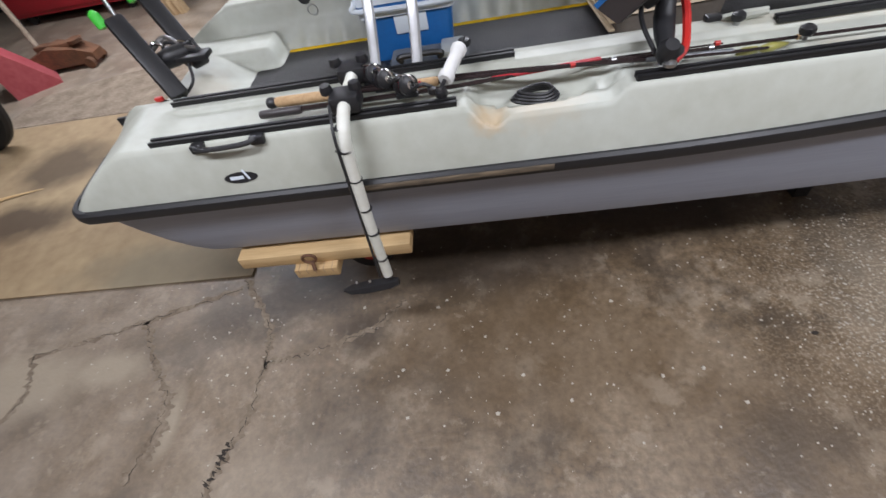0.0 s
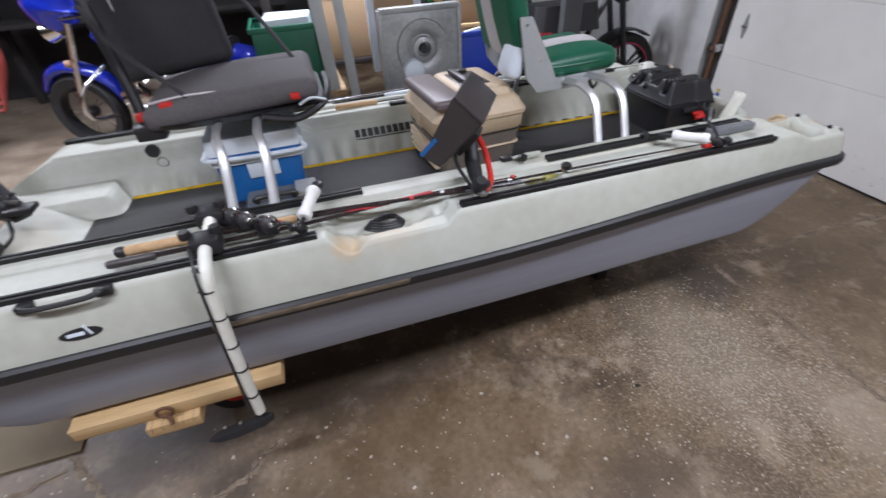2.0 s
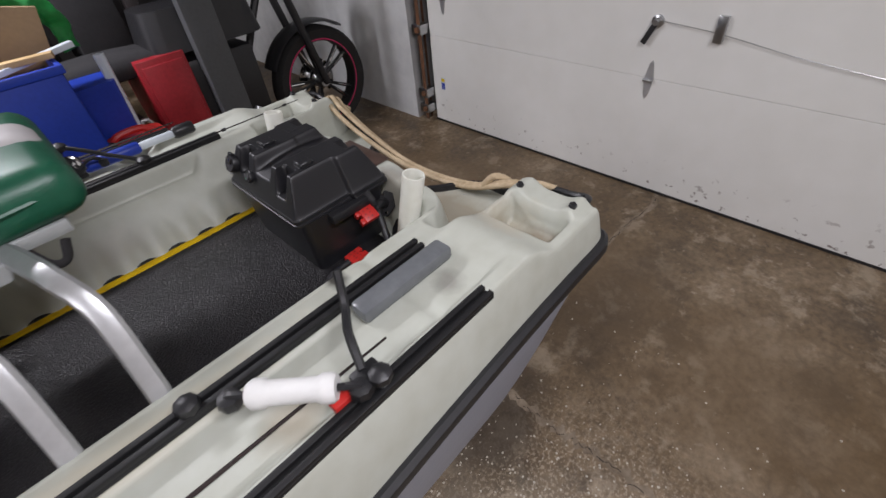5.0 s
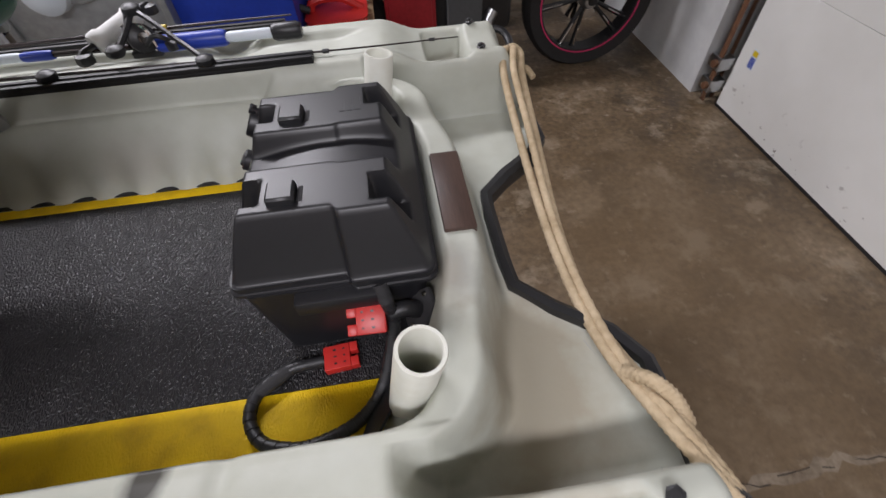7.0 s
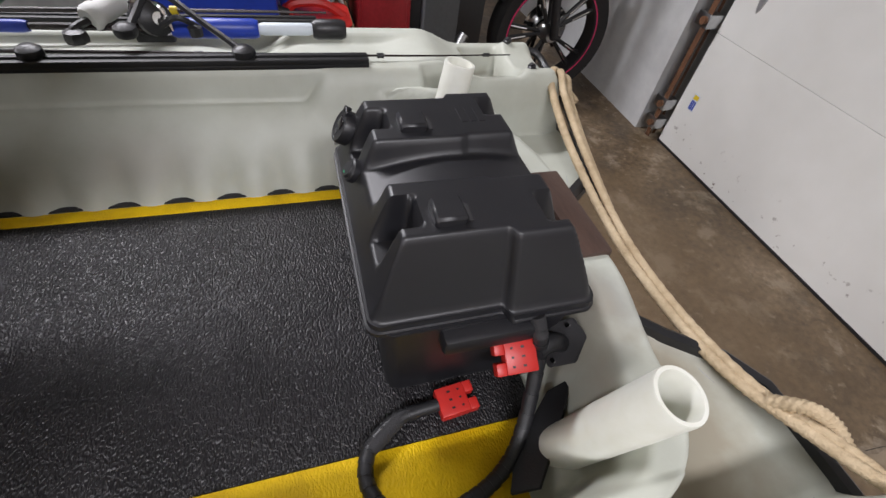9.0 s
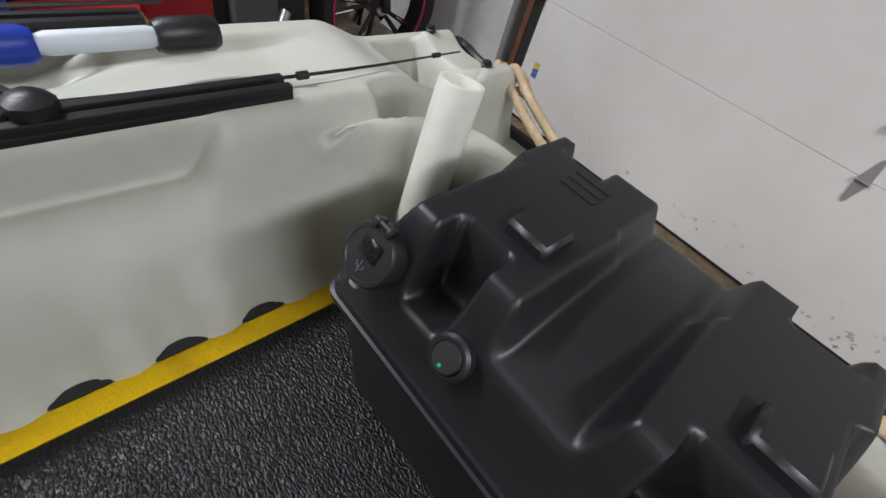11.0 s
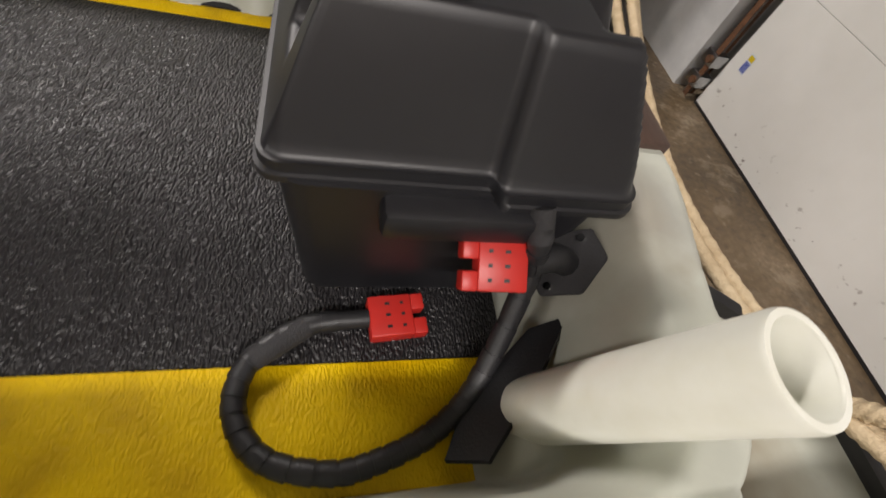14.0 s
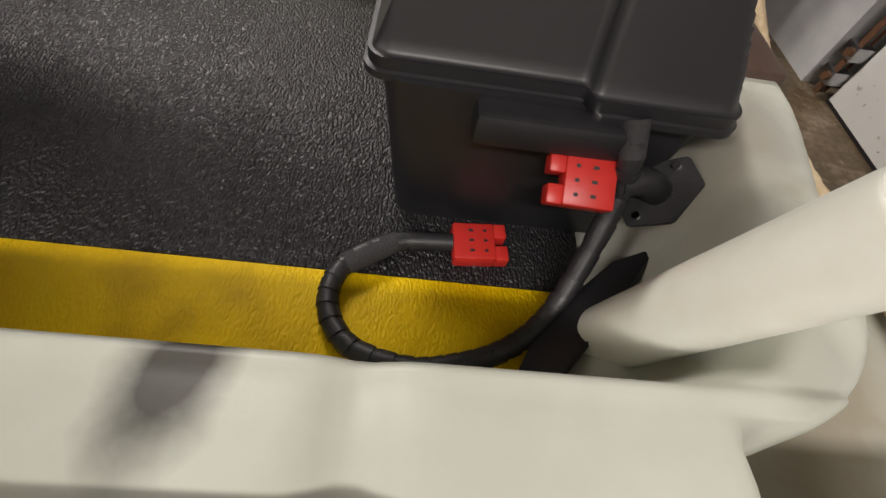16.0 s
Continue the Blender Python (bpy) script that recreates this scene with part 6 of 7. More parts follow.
ledge = tagged(mesh_ob("masonry_ledge", box(3.30, 4.5, -1.70, -1.12, 0.0, 0.26, 0.01), "brickwall"), "rough masonry ledge at the wall foot", "ledge", kind="structure")

# ---------------------------------------------------------------- behind the boat, door end: motorcycle, column, bins


def spoked_wheel(parent, c, R, tw, stripe, axis=(0, 1, 0), spokes=5, tyre="tyre"):
    m0 = along(c, Vector(c) + Vector(axis))
    w_ = part("wheel", lathe([(R - 0.075, -tw * 0.4), (R - 0.02, -tw * 0.5), (R, -tw * 0.25), (R, tw * 0.25), (R - 0.02, tw * 0.5), (R - 0.075, tw * 0.4)], 48, m0), tyre, parent, "black tyre on a dark rim")
    part("rim", lathe([(R - 0.09, -tw * 0.36), (R - 0.072, -tw * 0.40), (R - 0.068, 0), (R - 0.072, tw * 0.40), (R - 0.09, tw * 0.36)], 48, m0), "black", w_)
    if stripe:
        for z in (-tw * 0.405, tw * 0.405):
            part("rim_stripe", lathe([(R - 0.082, z - 0.002), (R - 0.076, z - 0.002), (R - 0.076, z + 0.002), (R - 0.082, z + 0.002)], 48, m0), stripe, w_, "thin pink-red rim stripe")
    part("hub", lathe([(0.0, -0.06), (0.035, -0.06), (0.05, -0.03), (0.05, 0.03), (0.035, 0.06), (0.0, 0.06)], 20, m0), "steel" if stripe else "hood", w_)
    for k in range(spokes):
        for dk in (-0.10, 0.10):
            a = 2 * math.pi * k / spokes + dk
            p0 = m0 @ Vector((0.04 * math.cos(a), 0.04 * math.sin(a), 0))
            p1 = m0 @ Vector(((R - 0.085) * math.cos(a + dk * 0.5), (R - 0.085) * math.sin(a + dk * 0.5), 0))
            part("spoke", pipe([p0, p1], [0.010, 0.016] if stripe else 0.003, 6, 0), "black" if stripe else "hood", w_)
            if stripe:
                off = m0.to_3x3() @ Vector((0, 0, 0.012))
                part("spoke_face", pipe([p0.lerp(p1, 0.45) - off, p1 - off], 0.0055, 6, 0), "chrome", w_)
    return w_


mc = thing("black_motorcycle", "black motorcycle with pink-striped front wheel", "motorcycle")
WC = (3.99, 2.52, 0.345)
spoked_wheel(mc, WC, 0.345, 0.13, "pink")
part("brake_disc", lathe([(0.055, -0.002), (0.135, -0.002), (0.135, 0.002), (0.055, 0.002)], 36, along((3.99, 2.57, 0.345), (3.99, 2.58, 0.345))), "chrome", mc, "bright drilled brake disc")
for y in (2.43, 2.61):
    part("fork", pipe([(3.985, y, 0.345), (3.90, y, 0.70), (3.80, y, 1.10)], 0.024, 10), "black", mc)
part("fender", loft([[Vector((WC[0] + (0.37 + d) * math.cos(a), 2.52 + s * 0.075, WC[2] + (0.37 + d) * math.sin(a))) for d, s in ((0, -1), (0.012, -0.8), (0.016, 0), (0.012, 0.8), (0, 1), (-0.004, 0))] for a in [radians(55 + 7 * k) for k in range(15)]]), "black", mc)
part("headlamp", lathe([(0.0, 0), (0.05, 0.01), (0.085, 0.06), (0.09, 0.12), (0.08, 0.13), (0.0, 0.13)], 20, pose(3.80, 2.52, 1.0, 0, 80, 0)), "black", mc)
part("tank", tapered(3.05, 3.62, 2.40, 2.66, 0.78, 0.98, -0.03, 0.09), "black", mc)
part("engine", box(3.10, 3.55, 2.38, 2.66, 0.28, 0.74, 0.04), "black", mc)
part("seat", cushion(0.6, 0.26, 0.10, 0.3, m=pose(2.80, 2.53, 0.72)), "matte", mc)
part("frame_tube", pipe([(3.78, 2.52, 1.02), (3.55, 2.52, 0.62), (3.45, 2.52, 0.30), (3.0, 2.52, 0.25)], 0.022, 8), "black", mc)
part("handlebar", pipe([(3.60, 2.15, 1.12), (3.72, 2.35, 1.14), (3.76, 2.52, 1.12), (3.72, 2.70, 1.14), (3.60, 2.90, 1.12)], 0.013, 8), "black", mc)
part("exhaust", pipe([(3.45, 2.40, 0.38), (3.3, 2.34, 0.22), (2.7, 2.33, 0.24)], 0.035, 10), "steel", mc)
spoked_wheel(mc, (2.62, 2.52, 0.32), 0.32, 0.16, None)
col = tagged(mesh_ob("column", box(3.22, 3.38, 2.30, 2.37, 0, CEIL, 0.004), "pillar"), "dark grey painted square column", "column", kind="structure")

bch = thing("low_bench", "weathered grey plank bench holding bins", "bench")
for k in range(4):
    part("plank", box(1.95, 2.88, 1.86 + 0.125 * k, 1.978 + 0.125 * k, 0.50, 0.535, 0.004), "oldwood", bch)
for x in (2.0, 2.80):
    for y in (1.90, 2.30):
        part("leg", box(x - 0.035, x + 0.035, y - 0.035, y + 0.035, 0, 0.50, 0.003), "oldwood", bch)


def tote(name, label, x0, x1, y0, y1, z0, z1, mt):
    t = thing(name, label, "bin", "storage bins")
    th = 0.006
    part("wall", tapered(x0, x1, y0, y1, z0, z0 + 0.02, 0.015, 0.03), mt, t)
    for a in ((x0, x1, y0, y0 + th), (x0, x1, y1 - th, y1), (x0, x0 + th, y0, y1), (x1 - th, x1, y0, y1)):
        part("side", box(a[0], a[1], a[2], a[3], z0, z1, 0.002), mt, t)
    for a in ((x0 - 0.012, x1 + 0.012, y0 - 0.012, y0 + 0.006), (x0 - 0.012, x1 + 0.012, y1 - 0.006, y1 + 0.012), (x0 - 0.012, x0 + 0.006, y0, y1), (x1 - 0.006, x1 + 0.012, y0, y1)):
        part("rim", box(a[0], a[1], a[2], a[3], z1 - 0.03, z1, 0.004), mt, t)
    return t


tote("blue_tote", "blue plastic storage tote full of scrap wood", 2.15, 2.61, 1.90, 2.25, 0.536, 0.975, "blue")
scr = thing("scrap_wood", "pieces of scrap wood and cardboard in the tote", "scrap wood", at=(0.03, 0, 0.045))
part("stick", box(-0.25, 0.25, -0.03, 0.03, -0.012, 0.012, 0.002, m=pose(2.21, 2.10, 0.98, 0, 48, 8)), "pine", scr)
part("stick", box(-0.20, 0.20, -0.02, 0.02, -0.01, 0.01, 0.002, m=pose(2.40, 2.02, 0.945, 0, -2, -14)), "pine", scr)
part("stick", box(-0.22, 0.22, -0.015, 0.015, -0.01, 0.01, 0.002, m=pose(2.46, 2.0, 0.935, 0, -6, 10)), "coolwhite", scr)
part("card", box(-0.19, 0.19, -0.006, 0.006, -0.14, 0.14, 0.002, m=pose(2.43, 2.14, 0.99, 12, 12, 0)), "paper", scr)
part("fill", box(2.135, 2.565, 1.915, 2.235, 0.56, 0.86, 0.02), "oldwood", scr)
gcl = thing("green_tarp_roll", "bright green crumpled fabric roll over the tote", "fabric roll", at=(0.07, 0, 0.06))
roll = pipe([(2.06, 2.30, 1.06), (2.12, 2.29, 1.13), (2.24, 2.27, 1.145), (2.42, 2.26, 1.125), (2.57, 2.26, 1.085), (2.65, 2.27, 1.00), (2.66, 2.28, 0.88)], [0.03, 0.045, 0.04, 0.036, 0.042, 0.04, 0.03], 16, 9)
for v in roll.verts:
    v.co += noise.noise_vector(v.co * 17) * 0.016 + noise.noise_vector(v.co * 45) * 0.007
part("roll", roll, "greencloth", gcl)
rc = thing("fuel_can", "red plastic fuel can with looped handle", "fuel can")
part("body", tapered(2.62, 2.86, 1.93, 2.18, 0.536, 0.585, 0.01, 0.05), "red", rc)
part("handle", pipe([(2.64, 2.05, 0.58), (2.66, 2.05, 0.62), (2.76, 2.05, 0.625), (2.84, 2.05, 0.58)], 0.016, 8), "red", rc)
part("spout", pipe([(2.64, 2.02, 0.60), (2.56, 2.0, 0.64), (2.50, 1.98, 0.66)], 0.014, 8), "black", rc)
part("spout_tip", pipe([(2.50, 1.98, 0.66), (2.47, 1.97, 0.67)], 0.018, 8, 0), "yellowtip", rc)
rcab = thing("red_cabinet", "tall red painted metal cabinet", "cabinet")
part("body", box(2.93, 3.17, 2.36, 2.70, 0.0, 0.80, 0.006), "redpaint", rcab)
part("door", box(2.95, 3.15, 2.348, 2.36, 0.04, 0.77, 0.004), "redpaint", rcab)
lw = thing("lawn_chair", "folded white tube lawn chair", "folding chair")
part("frame", pipe([(2.74, 2.24, 0.02), (2.78, 2.25, 0.45), (2.80, 2.26, 0.9)], 0.022, 8), "coolwhite", lw)
part("frame", pipe([(2.84, 2.24, 0.02), (2.86, 2.25, 0.42), (2.855, 2.25, 0.55), (2.83, 2.25, 0.58), (2.81, 2.25, 0.52), (2.80, 2.25, 0.02)], 0.009, 8), "alu", lw)
bt2 = thing("blue_crate", "blue plastic crate on the bench", "crate")
part("body", tapered(2.60, 2.80, 2.20, 2.42, 0.536, 0.80, 0.012, 0.02), "blue", bt2)

fan = thing("box_fan", "square galvanised panel fan with round shroud", "fan")
FX0, FX1, FYY = 1.70, 2.20, 1.86
part("panel", box(FX0, FX1, FYY, FYY + 0.04, 0.55, 1.15, 0.006), "fan", fan)
for a in ((FX0 - 0.012, FX0 + 0.012, 0.55, 1.15), (FX1 - 0.012, FX1 + 0.012, 0.55, 1.15), (FX0, FX1, 1.13, 1.16), (FX0, FX1, 0.54, 0.57)):
    part("edge", box(a[0], a[1], FYY - 0.012, FYY + 0.05, a[2], a[3], 0.004), "fan", fan)
fm = pose(1.955, FYY - 0.002, 0.92, 90, 0, 0)
part("shroud", lathe([(0.17, 0), (0.165, 0.014), (0.13, 0.020), (0.09, 0.006), (0.085, 0.0), (0.17, 0.0)], 40, fm), "fan", fan)
part("ring", lathe([(0.075, 0), (0.07, 0.022), (0.045, 0.03), (0.04, 0.0)], 32, fm), "fan", fan)
part("shaft_hole", lathe([(0.0, 0.0), (0.028, 0.0), (0.026, 0.034), (0.0, 0.034)], 20, fm), "black", fan)
part("white_cap", lathe([(0.0, 0), (0.07, 0.0), (0.065, 0.04), (0.03, 0.07), (0.0, 0.072)], 24, pose(1.88, FYY - 0.005, 0.80, 90, 0, 0)), "coolwhite", fan, "white plastic dome")
fb = thing("wooden_crate", "old wooden crate under the fan", "crate")
for k in range(4):
    part("slat", box(1.66, 2.0 - 0.08, 1.82, 1.835, 0.02 + 0.13 * k, 0.13 + 0.13 * k, 0.003), "oldwood", fb)
part("side", box(1.655, 1.67, 1.835, 2.1, 0.0, 0.54, 0.003), "oldwood", fb)
part("side", box(1.915, 1.93, 1.835, 2.1, 0.0, 0.54, 0.003), "oldwood", fb)
for x, wd in ((1.40, 0.075), (1.53, 0.06)):
    wp = thing("aluminium_trim", "tall pale aluminium trim leaning upright", "metal trim", "metal trims", at=(x, 1.98, 0))
    part("channel", box(-wd / 2, wd / 2, -0.012, 0.012, 0, 1.75, 0.004, m=pose(0, 0, 0, -3, -2, 0)), "greymetal", wp)
wf = thing("window_frame", "white framed window sash with tan blind", "window sash")
part("stile", box(1.70, 1.75, 2.30, 2.34, 0.7, 1.75, 0.004), "coolwhite", wf)
part("stile", box(2.03, 2.08, 2.30, 2.34, 0.7, 1.75, 0.004), "coolwhite", wf)
part("top_rail", box(1.75, 2.03, 2.30, 2.34, 1.70, 1.75, 0.004), "coolwhite", wf)
part("blind", box(1.75, 2.03, 2.315, 2.325, 0.7, 1.70), "paper", wf, smooth=False)
sh = thing("storage_shelf", "dark loaded shelf behind the bins", "shelf")
part("deck", box(1.0, 3.2, 2.75, 3.2, 0.66, 0.70, 0.004), "hood", sh)
for x in (1.05, 3.15):
    for y in (2.80, 3.15):
        part("upright", box(x - 0.03, x + 0.03, y - 0.03, y + 0.03, 0, 1.9, 0.003), "hood", sh)
part("deck", box(1.0, 3.2, 2.75, 3.2, 1.40, 1.44, 0.004), "hood", sh)
for x, wd, hh, mt in ((1.2, 0.3, 0.3, "hood"), (1.6, 0.35, 0.42, "paper"), (2.1, 0.3, 0.5, "matte"), (2.55, 0.35, 0.36, "darkglass"), (2.95, 0.25, 0.45, "matte")):
    cb = thing("carton", "dusty dark carton on the shelf", "carton", "shelf cartons", at=(x, 2.96, 0.70))
    part("body", box(-wd / 2, wd / 2, -0.17, 0.17, 0, hh, 0.006), mt, cb)
    part("flap", box(-wd / 2, wd / 2, -0.172, -0.01, hh, hh + 0.006), mt, cb)

tote("green_tote", "dark green plastic storage tote", 0.95, 1.36, 2.05, 2.45, 0.70, 1.10, "binlime")
tbx = thing("side_table", "low dark table under the green tote", "table")
part("top", box(0.85, 1.45, 1.98, 2.55, 0.66, 0.70, 0.004), "oldwood", tbx)
for x in (0.9, 1.4):
    for y in (2.03, 2.50):
        part("leg", box(x - 0.025, x + 0.025, y - 0.025, y + 0.025, 0, 0.66), "oldwood", tbx)
pp = tagged(mesh_ob("paper_sheet", plate([(1.02, 2.06), (1.30, 2.10), (1.33, 2.36), (1.05, 2.40)], 0.10, pose(0, 0, 1.03)), "coolwhite"), "crumpled white paper on top of the tote", "paper")

# ---------------------------------------------------------------- far corner: blue motorcycle, post, hoses, tool chest
bm_ = thing("blue_motorcycle", "metallic blue cruiser motorcycle with chrome", "motorcycle", at=(0.06, -0.95, 0))
spoked_wheel(bm_, (-0.75, 4.65, 0.32), 0.32, 0.14, None, (0.35, 0.94, 0))
spoked_wheel(bm_, (0.75, 4.15, 0.32), 0.32, 0.16, None, (0.35, 0.94, 0))
rot = pose(0, 4.4, 0, 0, 0, -19)


def shell(name, pts, radii, mt, flat=1.0):
    part(name, pipe([rot @ Vector(p) for p in pts], radii, 14, flat=flat), mt, bm_)


shell("front_fender", [(-1.08, 0, 0.52), (-0.95, 0, 0.66), (-0.75, 0, 0.70), (-0.52, 0, 0.60), (-0.42, 0, 0.42)], [0.05, 0.085, 0.09, 0.085, 0.05], "motoblue", 0.6)
shell("tank", [(-0.42, 0, 0.92), (-0.2, 0, 0.98), (0.05, 0, 0.93), (0.25, 0, 0.82)], [0.07, 0.17, 0.17, 0.06], "motoblue", 0.8)
shell("rear_fender", [(0.35, 0, 0.62), (0.55, 0, 0.74), (0.8, 0, 0.72), (1.05, 0, 0.52)], [0.06, 0.12, 0.12, 0.05], "motoblue", 0.7)
shell("saddlebag", [(0.42, -0.24, 0.55), (0.6, -0.26, 0.56), (0.95, -0.26, 0.52)], [0.10, 0.15, 0.11], "motoblue", 1.1)
shell("fairing", [(-0.62, 0, 1.0), (-0.66, 0, 1.15), (-0.55, 0, 1.32)], [0.10, 0.22, 0.14], "motoblue", 0.6)
shell("seat", [(0.15, 0, 0.80), (0.45, 0, 0.76), (0.7, 0, 0.84)], [0.10, 0.16, 0.10], "matte", 0.5)
shell("engine", [(-0.35, 0, 0.42), (-0.05, 0, 0.48), (0.25, 0, 0.40)], [0.14, 0.24, 0.16], "chrome")
shell("exhaust", [(-0.2, -0.18, 0.35), (0.2, -0.24, 0.26), (1.0, -0.26, 0.28)], 0.045, "chrome")
shell("crash_bar", [(-0.5, -0.05, 0.30), (-0.55, -0.32, 0.36), (-0.5, -0.34, 0.58), (-0.42, -0.08, 0.72)], 0.016, "chrome")
shell("handlebar", [(-0.30, -0.42, 1.12), (-0.45, -0.25, 1.10), (-0.5, 0, 1.08), (-0.45, 0.25, 1.10), (-0.30, 0.42, 1.12)], 0.014, "chrome")
shell("fork", [(-0.80, -0.08, 0.32), (-0.62, -0.08, 0.85), (-0.55, -0.08, 1.05)], 0.028, "chrome")
shell("indicator", [(-0.62, -0.16, 0.76), (-0.66, -0.17, 0.76)], 0.03, "brick")
shell("headlamp", [(-0.80, 0, 0.98), (-0.68, 0, 1.0)], [0.09, 0.06], "chrome")

rnd_post = random.Random(3)
post_rings = []
for k in range(23):
    z = CEIL * k / 22
    a, c = rnd_post.gauss(0, 0.008), rnd_post.gauss(0, 0.008)
    post_rings.append([Vector((-1.83 + 0.085 * u + a + rnd_post.gauss(0, 0.004), 3.84 + 0.065 * v + c + rnd_post.gauss(0, 0.004), z)) for u, v in ((-1, -0.8), (-0.3, -1), (0.1, -0.78), (0.5, -1), (1, -0.7), (1, 0.8), (0, 1), (-1, 0.8))])
post = tagged(mesh_ob("timber_post", loft(post_rings), "splitwood"), "rough split timber roof post", "post", kind="structure")
hs = thing("air_hose", "looped red rubber hose hung by the post", "hose", at=(-0.24, 0, 0))
for k in range(5):
    part("loop", pipe([(-1.46 + 0.03 * k, 3.95 + 0.03 * k, 1.45), (-1.38 + 0.02 * k, 3.95, 0.9), (-1.30 + 0.03 * k, 3.95, 0.45 + 0.05 * k), (-1.18 + 0.02 * k, 3.95 + 0.02 * k, 0.40 + 0.05 * k), (-1.10 + 0.03 * k, 3.97, 0.9), (-1.14 + 0.02 * k, 3.97, 1.45)], 0.016, 8), "hose", hs)
for k in range(3):
    part("loop", pipe([(-1.78 - 0.04 * k, 3.88, 1.5), (-1.86 - 0.03 * k, 3.86, 1.0), (-1.80 - 0.03 * k, 3.86, 0.55), (-1.70, 3.88, 0.42 + 0.03 * k)], 0.014, 8), "hose", hs)
cab = thing("cable_coil", "grey extension cord coiled on the chest", "cord", at=(-0.25, 0, 0))
for k in range(5):
    part("turn", pipe([(-2.05 + (0.13 - 0.012 * k) * math.cos(a), 4.05 - 0.02 * k, 0.80 + (0.17 - 0.012 * k) * math.sin(a)) for a in [j * math.pi / 8 for j in range(17)]], 0.012, 6, 2), "greymetal", cab)
tc = thing("tool_chest", "red steel rolling tool chest", "tool chest", at=(-0.48, 0, 0))
part("body", box(-3.45, -2.00, 4.20, 4.75, 0.10, 0.86, 0.008), "redpaint", tc)
part("front_panel", box(-3.40, -2.05, 4.185, 4.20, 0.14, 0.83, 0.004), "redpaint", tc)
part("round_badge", lathe([(0, 0), (0.05, 0), (0.05, 0.008), (0, 0.008)], 20, pose(-2.15, 4.186, 0.70, 90, 0, 0)), "clear", tc)
for x in (-3.35, -2.1):
    part("caster", lathe([(0, -0.02), (0.05, -0.02), (0.05, 0.02), (0, 0.02)], 16, pose(x, 4.28, 0.05, 90, 0, 0)), "tyre", tc)
    part("caster", lathe([(0, -0.02), (0.05, -0.02), (0.05, 0.02), (0, 0.02)], 16, pose(x, 4.66, 0.05, 90, 0, 0)), "tyre", tc)
cbx = thing("clear_bin", "clear plastic bin on the tool chest", "bin", at=(-0.48, 0, 0))
part("body", tapered(-3.2, -2.1, 4.3, 4.7, 0.862, 1.25, 0.03, 0.04), "coolwhite", cbx)
part("lid", tapered(-3.22, -2.08, 4.28, 4.72, 1.25, 1.29, 0.0, 0.04), "coolblue", cbx)
jk = thing("floor_jack", "rusty red trolley jack with pole handle", "floor jack", at=(-0.28, -0.05, 0))
part("frame", loft([[Vector((-2.55 + 0.62 * k, 2.98 + 0.02 * k + w * sy, h * sz + 0.04)) for sy, sz in ((-1, 0), (-1, 1), (1, 1), (1, 0))] for k, w, h in ((0, 0.14, 0.10), (0.4, 0.11, 0.17), (0.8, 0.09, 0.13), (1, 0.07, 0.07))]), "rust", jk)
part("arm", box(-2.45, -2.10, 2.95, 3.03, 0.15, 0.22, 0.01), "rust", jk)
part("saddle", lathe([(0, 0), (0.06, 0), (0.065, 0.03), (0, 0.03)], 16, pose(-2.05, 2.99, 0.20)), "rust", jk)
for x, y in ((-2.5, 2.86), (-2.5, 3.10), (-1.98, 2.90), (-1.98, 3.08)):
    part("wheel", lathe([(0, -0.02), (0.045, -0.02), (0.045, 0.02), (0, 0.02)], 16, pose(x, y, 0.045, 90, 0, 0)), "rust", jk)
part("lever", pipe([(-2.42, 2.98, 0.18), (-2.62, 3.2, 0.75), (-2.82, 3.42, 1.35)], 0.022, 8), "mortar", jk, "scuffed pale handle pole")
sp = thing("red_stand", "faded red steel ramp by the wall", "ramp")
part("plate", loft([[Vector((-2.95 + 0.30 * k, 2.42 + 0.22 * k, 0.0)) + Vector(q) for q in ((0, 0.22, 0), (0, 0.22, h), (0.20, 0.0, h), (0.20, 0.0, 0))] for k, h in ((0, 0.55), (0.3, 0.40), (1, 0.02))]), "pinkred", sp)
by = thing("bicycle", "dark bicycle parked with a yellow-marked tyre", "bicycle")
spoked_wheel(by, (-2.72, 1.98, 0.39), 0.39, 0.07, None, (0.2, 0.98, 0), spokes=9)
spoked_wheel(by, (-3.72, 2.2, 0.39), 0.39, 0.07, None, (0.2, 0.98, 0), spokes=9)
for a, b_ in (((-2.72, 1.98, 0.335), (-2.95, 2.03, 0.92)), ((-2.95, 2.03, 0.85), (-3.45, 2.14, 0.80)), ((-3.72, 2.2, 0.335), (-3.45, 2.14, 0.80)), ((-3.45, 2.14, 0.80), (-3.30, 2.10, 0.30)), ((-3.30, 2.10, 0.30), (-2.93, 2.03, 0.80)), ((-3.30, 2.10, 0.30), (-3.72, 2.2, 0.335))):
    part("frame_tube", pipe([a, b_], 0.019, 8, 0), "redpaint", by, "dark red frame tube")
part("frame_bag", box(-3.2, -2.95, 2.03, 2.08, 0.50, 0.68, 0.01), "yellowtip", by)
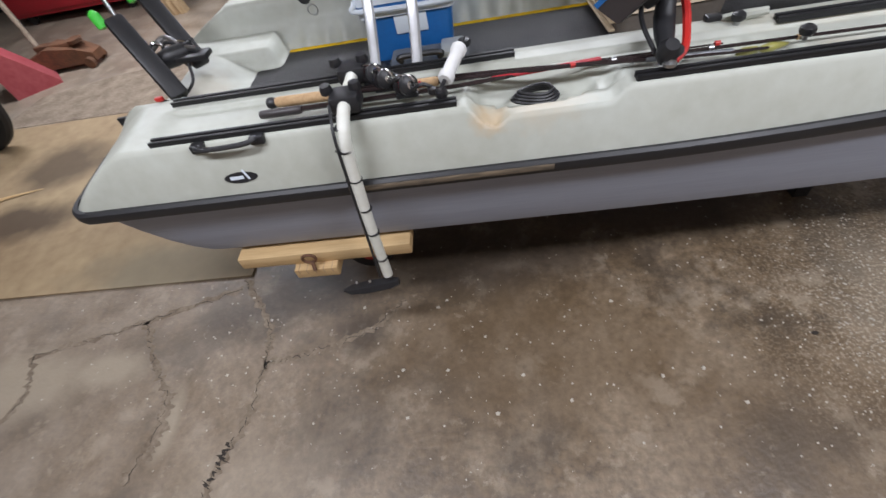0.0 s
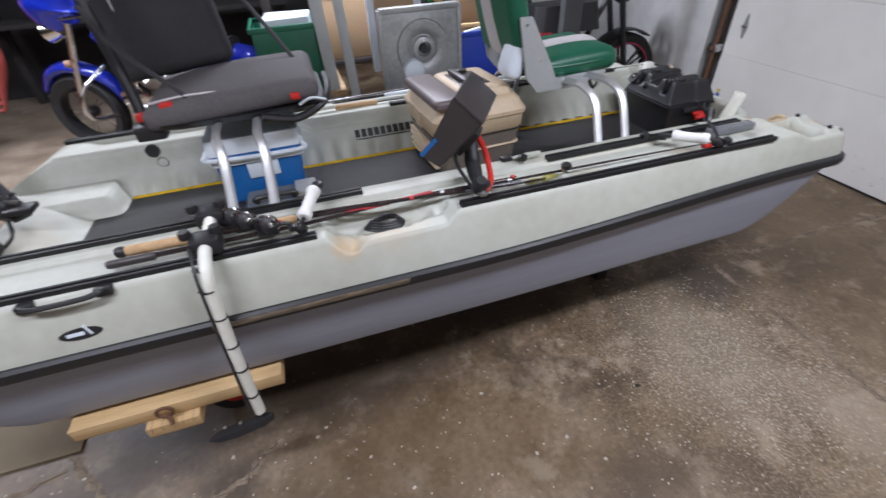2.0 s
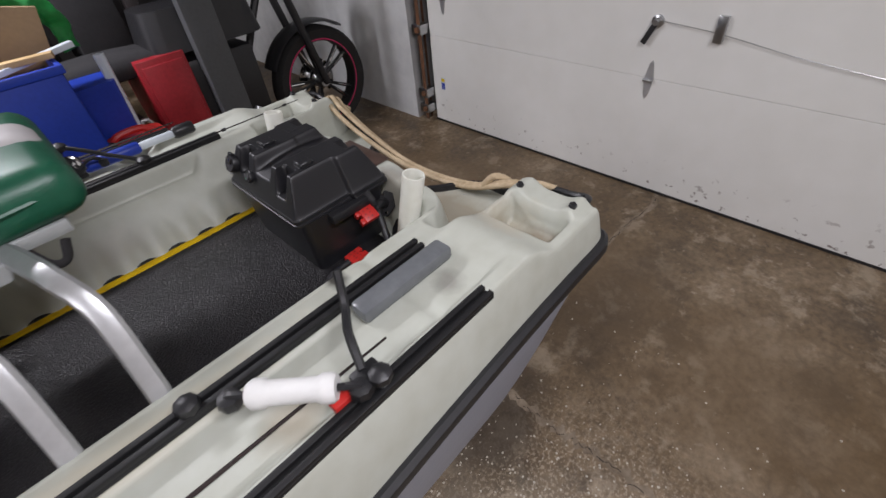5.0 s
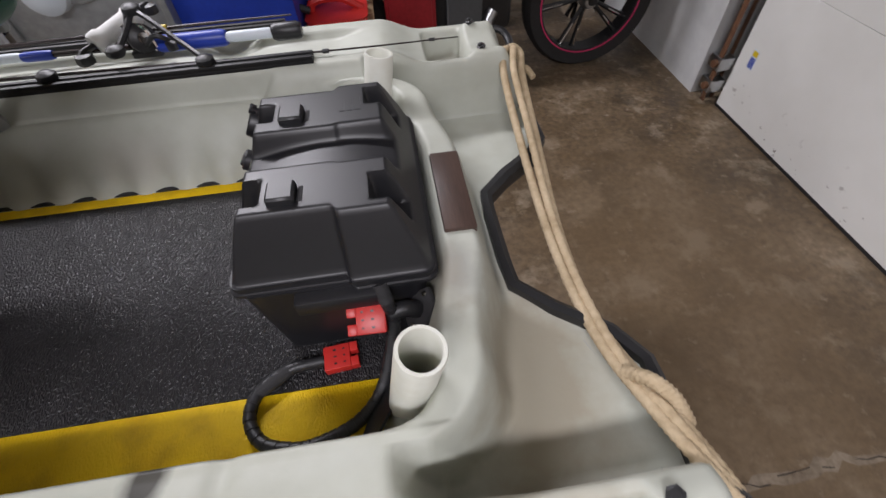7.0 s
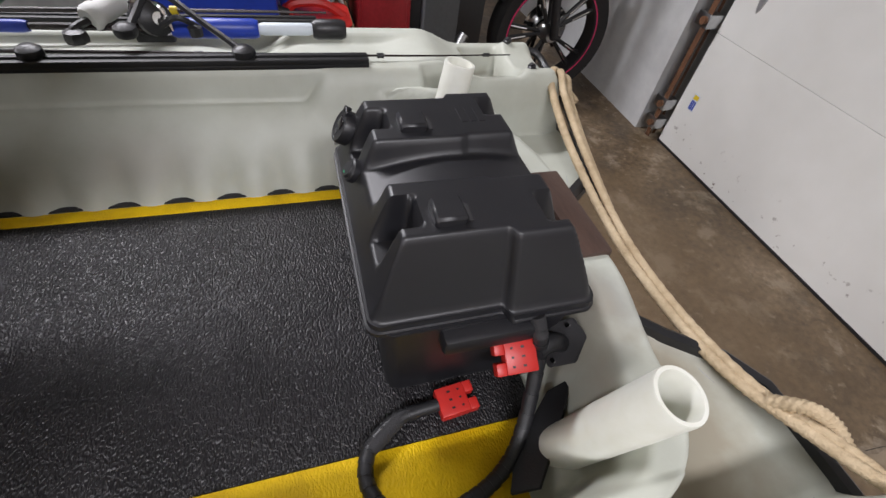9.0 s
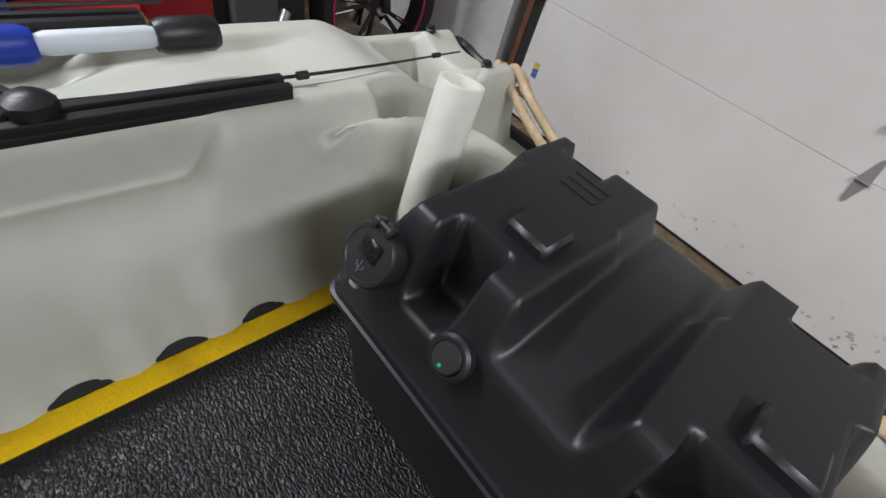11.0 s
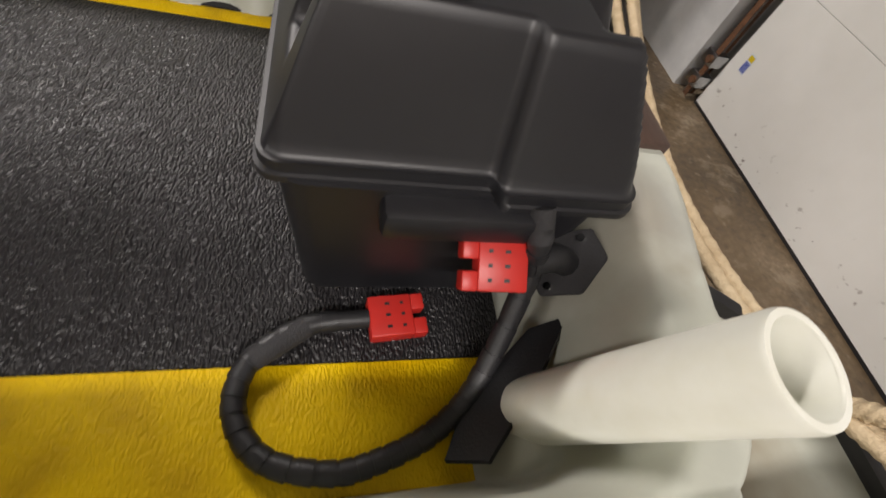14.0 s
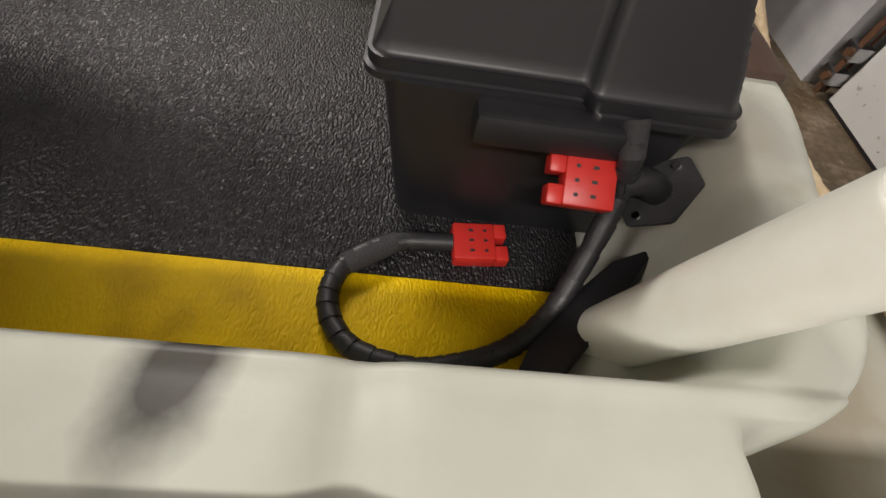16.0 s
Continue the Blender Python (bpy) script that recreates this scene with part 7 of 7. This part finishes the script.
for k in range(5):
    a = radians(70 + 7 * k)
    part("tyre_mark", box(-0.012, 0.012, -0.003, 0.003, -0.006, 0.006, m=pose(-2.72 + 0.315 * math.cos(a) * 0.98, 1.955 - 0.315 * math.cos(a) * 0.2, 0.335 + 0.315 * math.sin(a), 0, 90 - math.degrees(a), -12)), "yellowtip", by, smooth=False)
by.matrix_world = Matrix.Translation((-2.42, 1.66, 0)) @ pose(0, 0, 0, 0, 0, 15) @ Matrix.Translation((2.72, -1.98, 0))
dbr = thing("log_offcut", "short brown log on the plywood", "log")
part("log", pipe([(-2.95, 1.55, 0.056), (-2.62, 1.60, 0.056)], 0.045, 12, 0), "oldwood", dbr)
stx = thing("splintered_stick", "pale splintered stick lying on plywood", "stick")
part("splinter", pipe([(-2.2, 0.95, 0.016), (-1.9, 1.05, 0.018), (-1.62, 1.12, 0.014)], [0.012, 0.02, 0.004], 6, flat=0.3), "pine", stx)
mop = thing("mop_handle", "steel pole leaning on the tool chest", "pole", at=(-0.36, 0, 0))
part("pole", pipe([(-1.70, 3.25, 0.02), (-1.95, 3.55, 0.75), (-2.15, 3.8, 1.4)], 0.022, 10), "steel", mop)
part("foot", box(-1.74, -1.64, 3.2, 3.3, 0.0, 0.05, 0.01), "black", mop)
tyr = thing("spare_tyre", "pale dusty tyre leaning in the corner", "tyre")
part("tread", lathe([(0.20, -0.09), (0.30, -0.10), (0.335, -0.06), (0.335, 0.06), (0.30, 0.10), (0.20, 0.09)], 40, along((-1.05, 5.2, 1.236), (-0.9, 4.4, 1.236))), "greymetal", tyr)
shf = thing("corner_shelf", "dark loaded shelving in the corner", "shelf")
for z in (0.9, 1.6):
    part("deck", box(-1.9, 1.2, 5.0, 5.6, z - 0.04, z, 0.004), "darkwall", shf)
for x in (-1.85, -0.3, 1.15):
    part("upright", box(x - 0.04, x + 0.04, 5.5, 5.6, 0, 2.2), "darkwall", shf)
jac = thing("hung_clothes", "dark work coat hung on the end wall", "coat")
part("coat", pipe([(-4.6, 3.6, 1.7), (-4.55, 3.6, 1.2), (-4.5, 3.6, 0.5)], [0.12, 0.26, 0.3], 12, flat=0.6), "denim", jac)
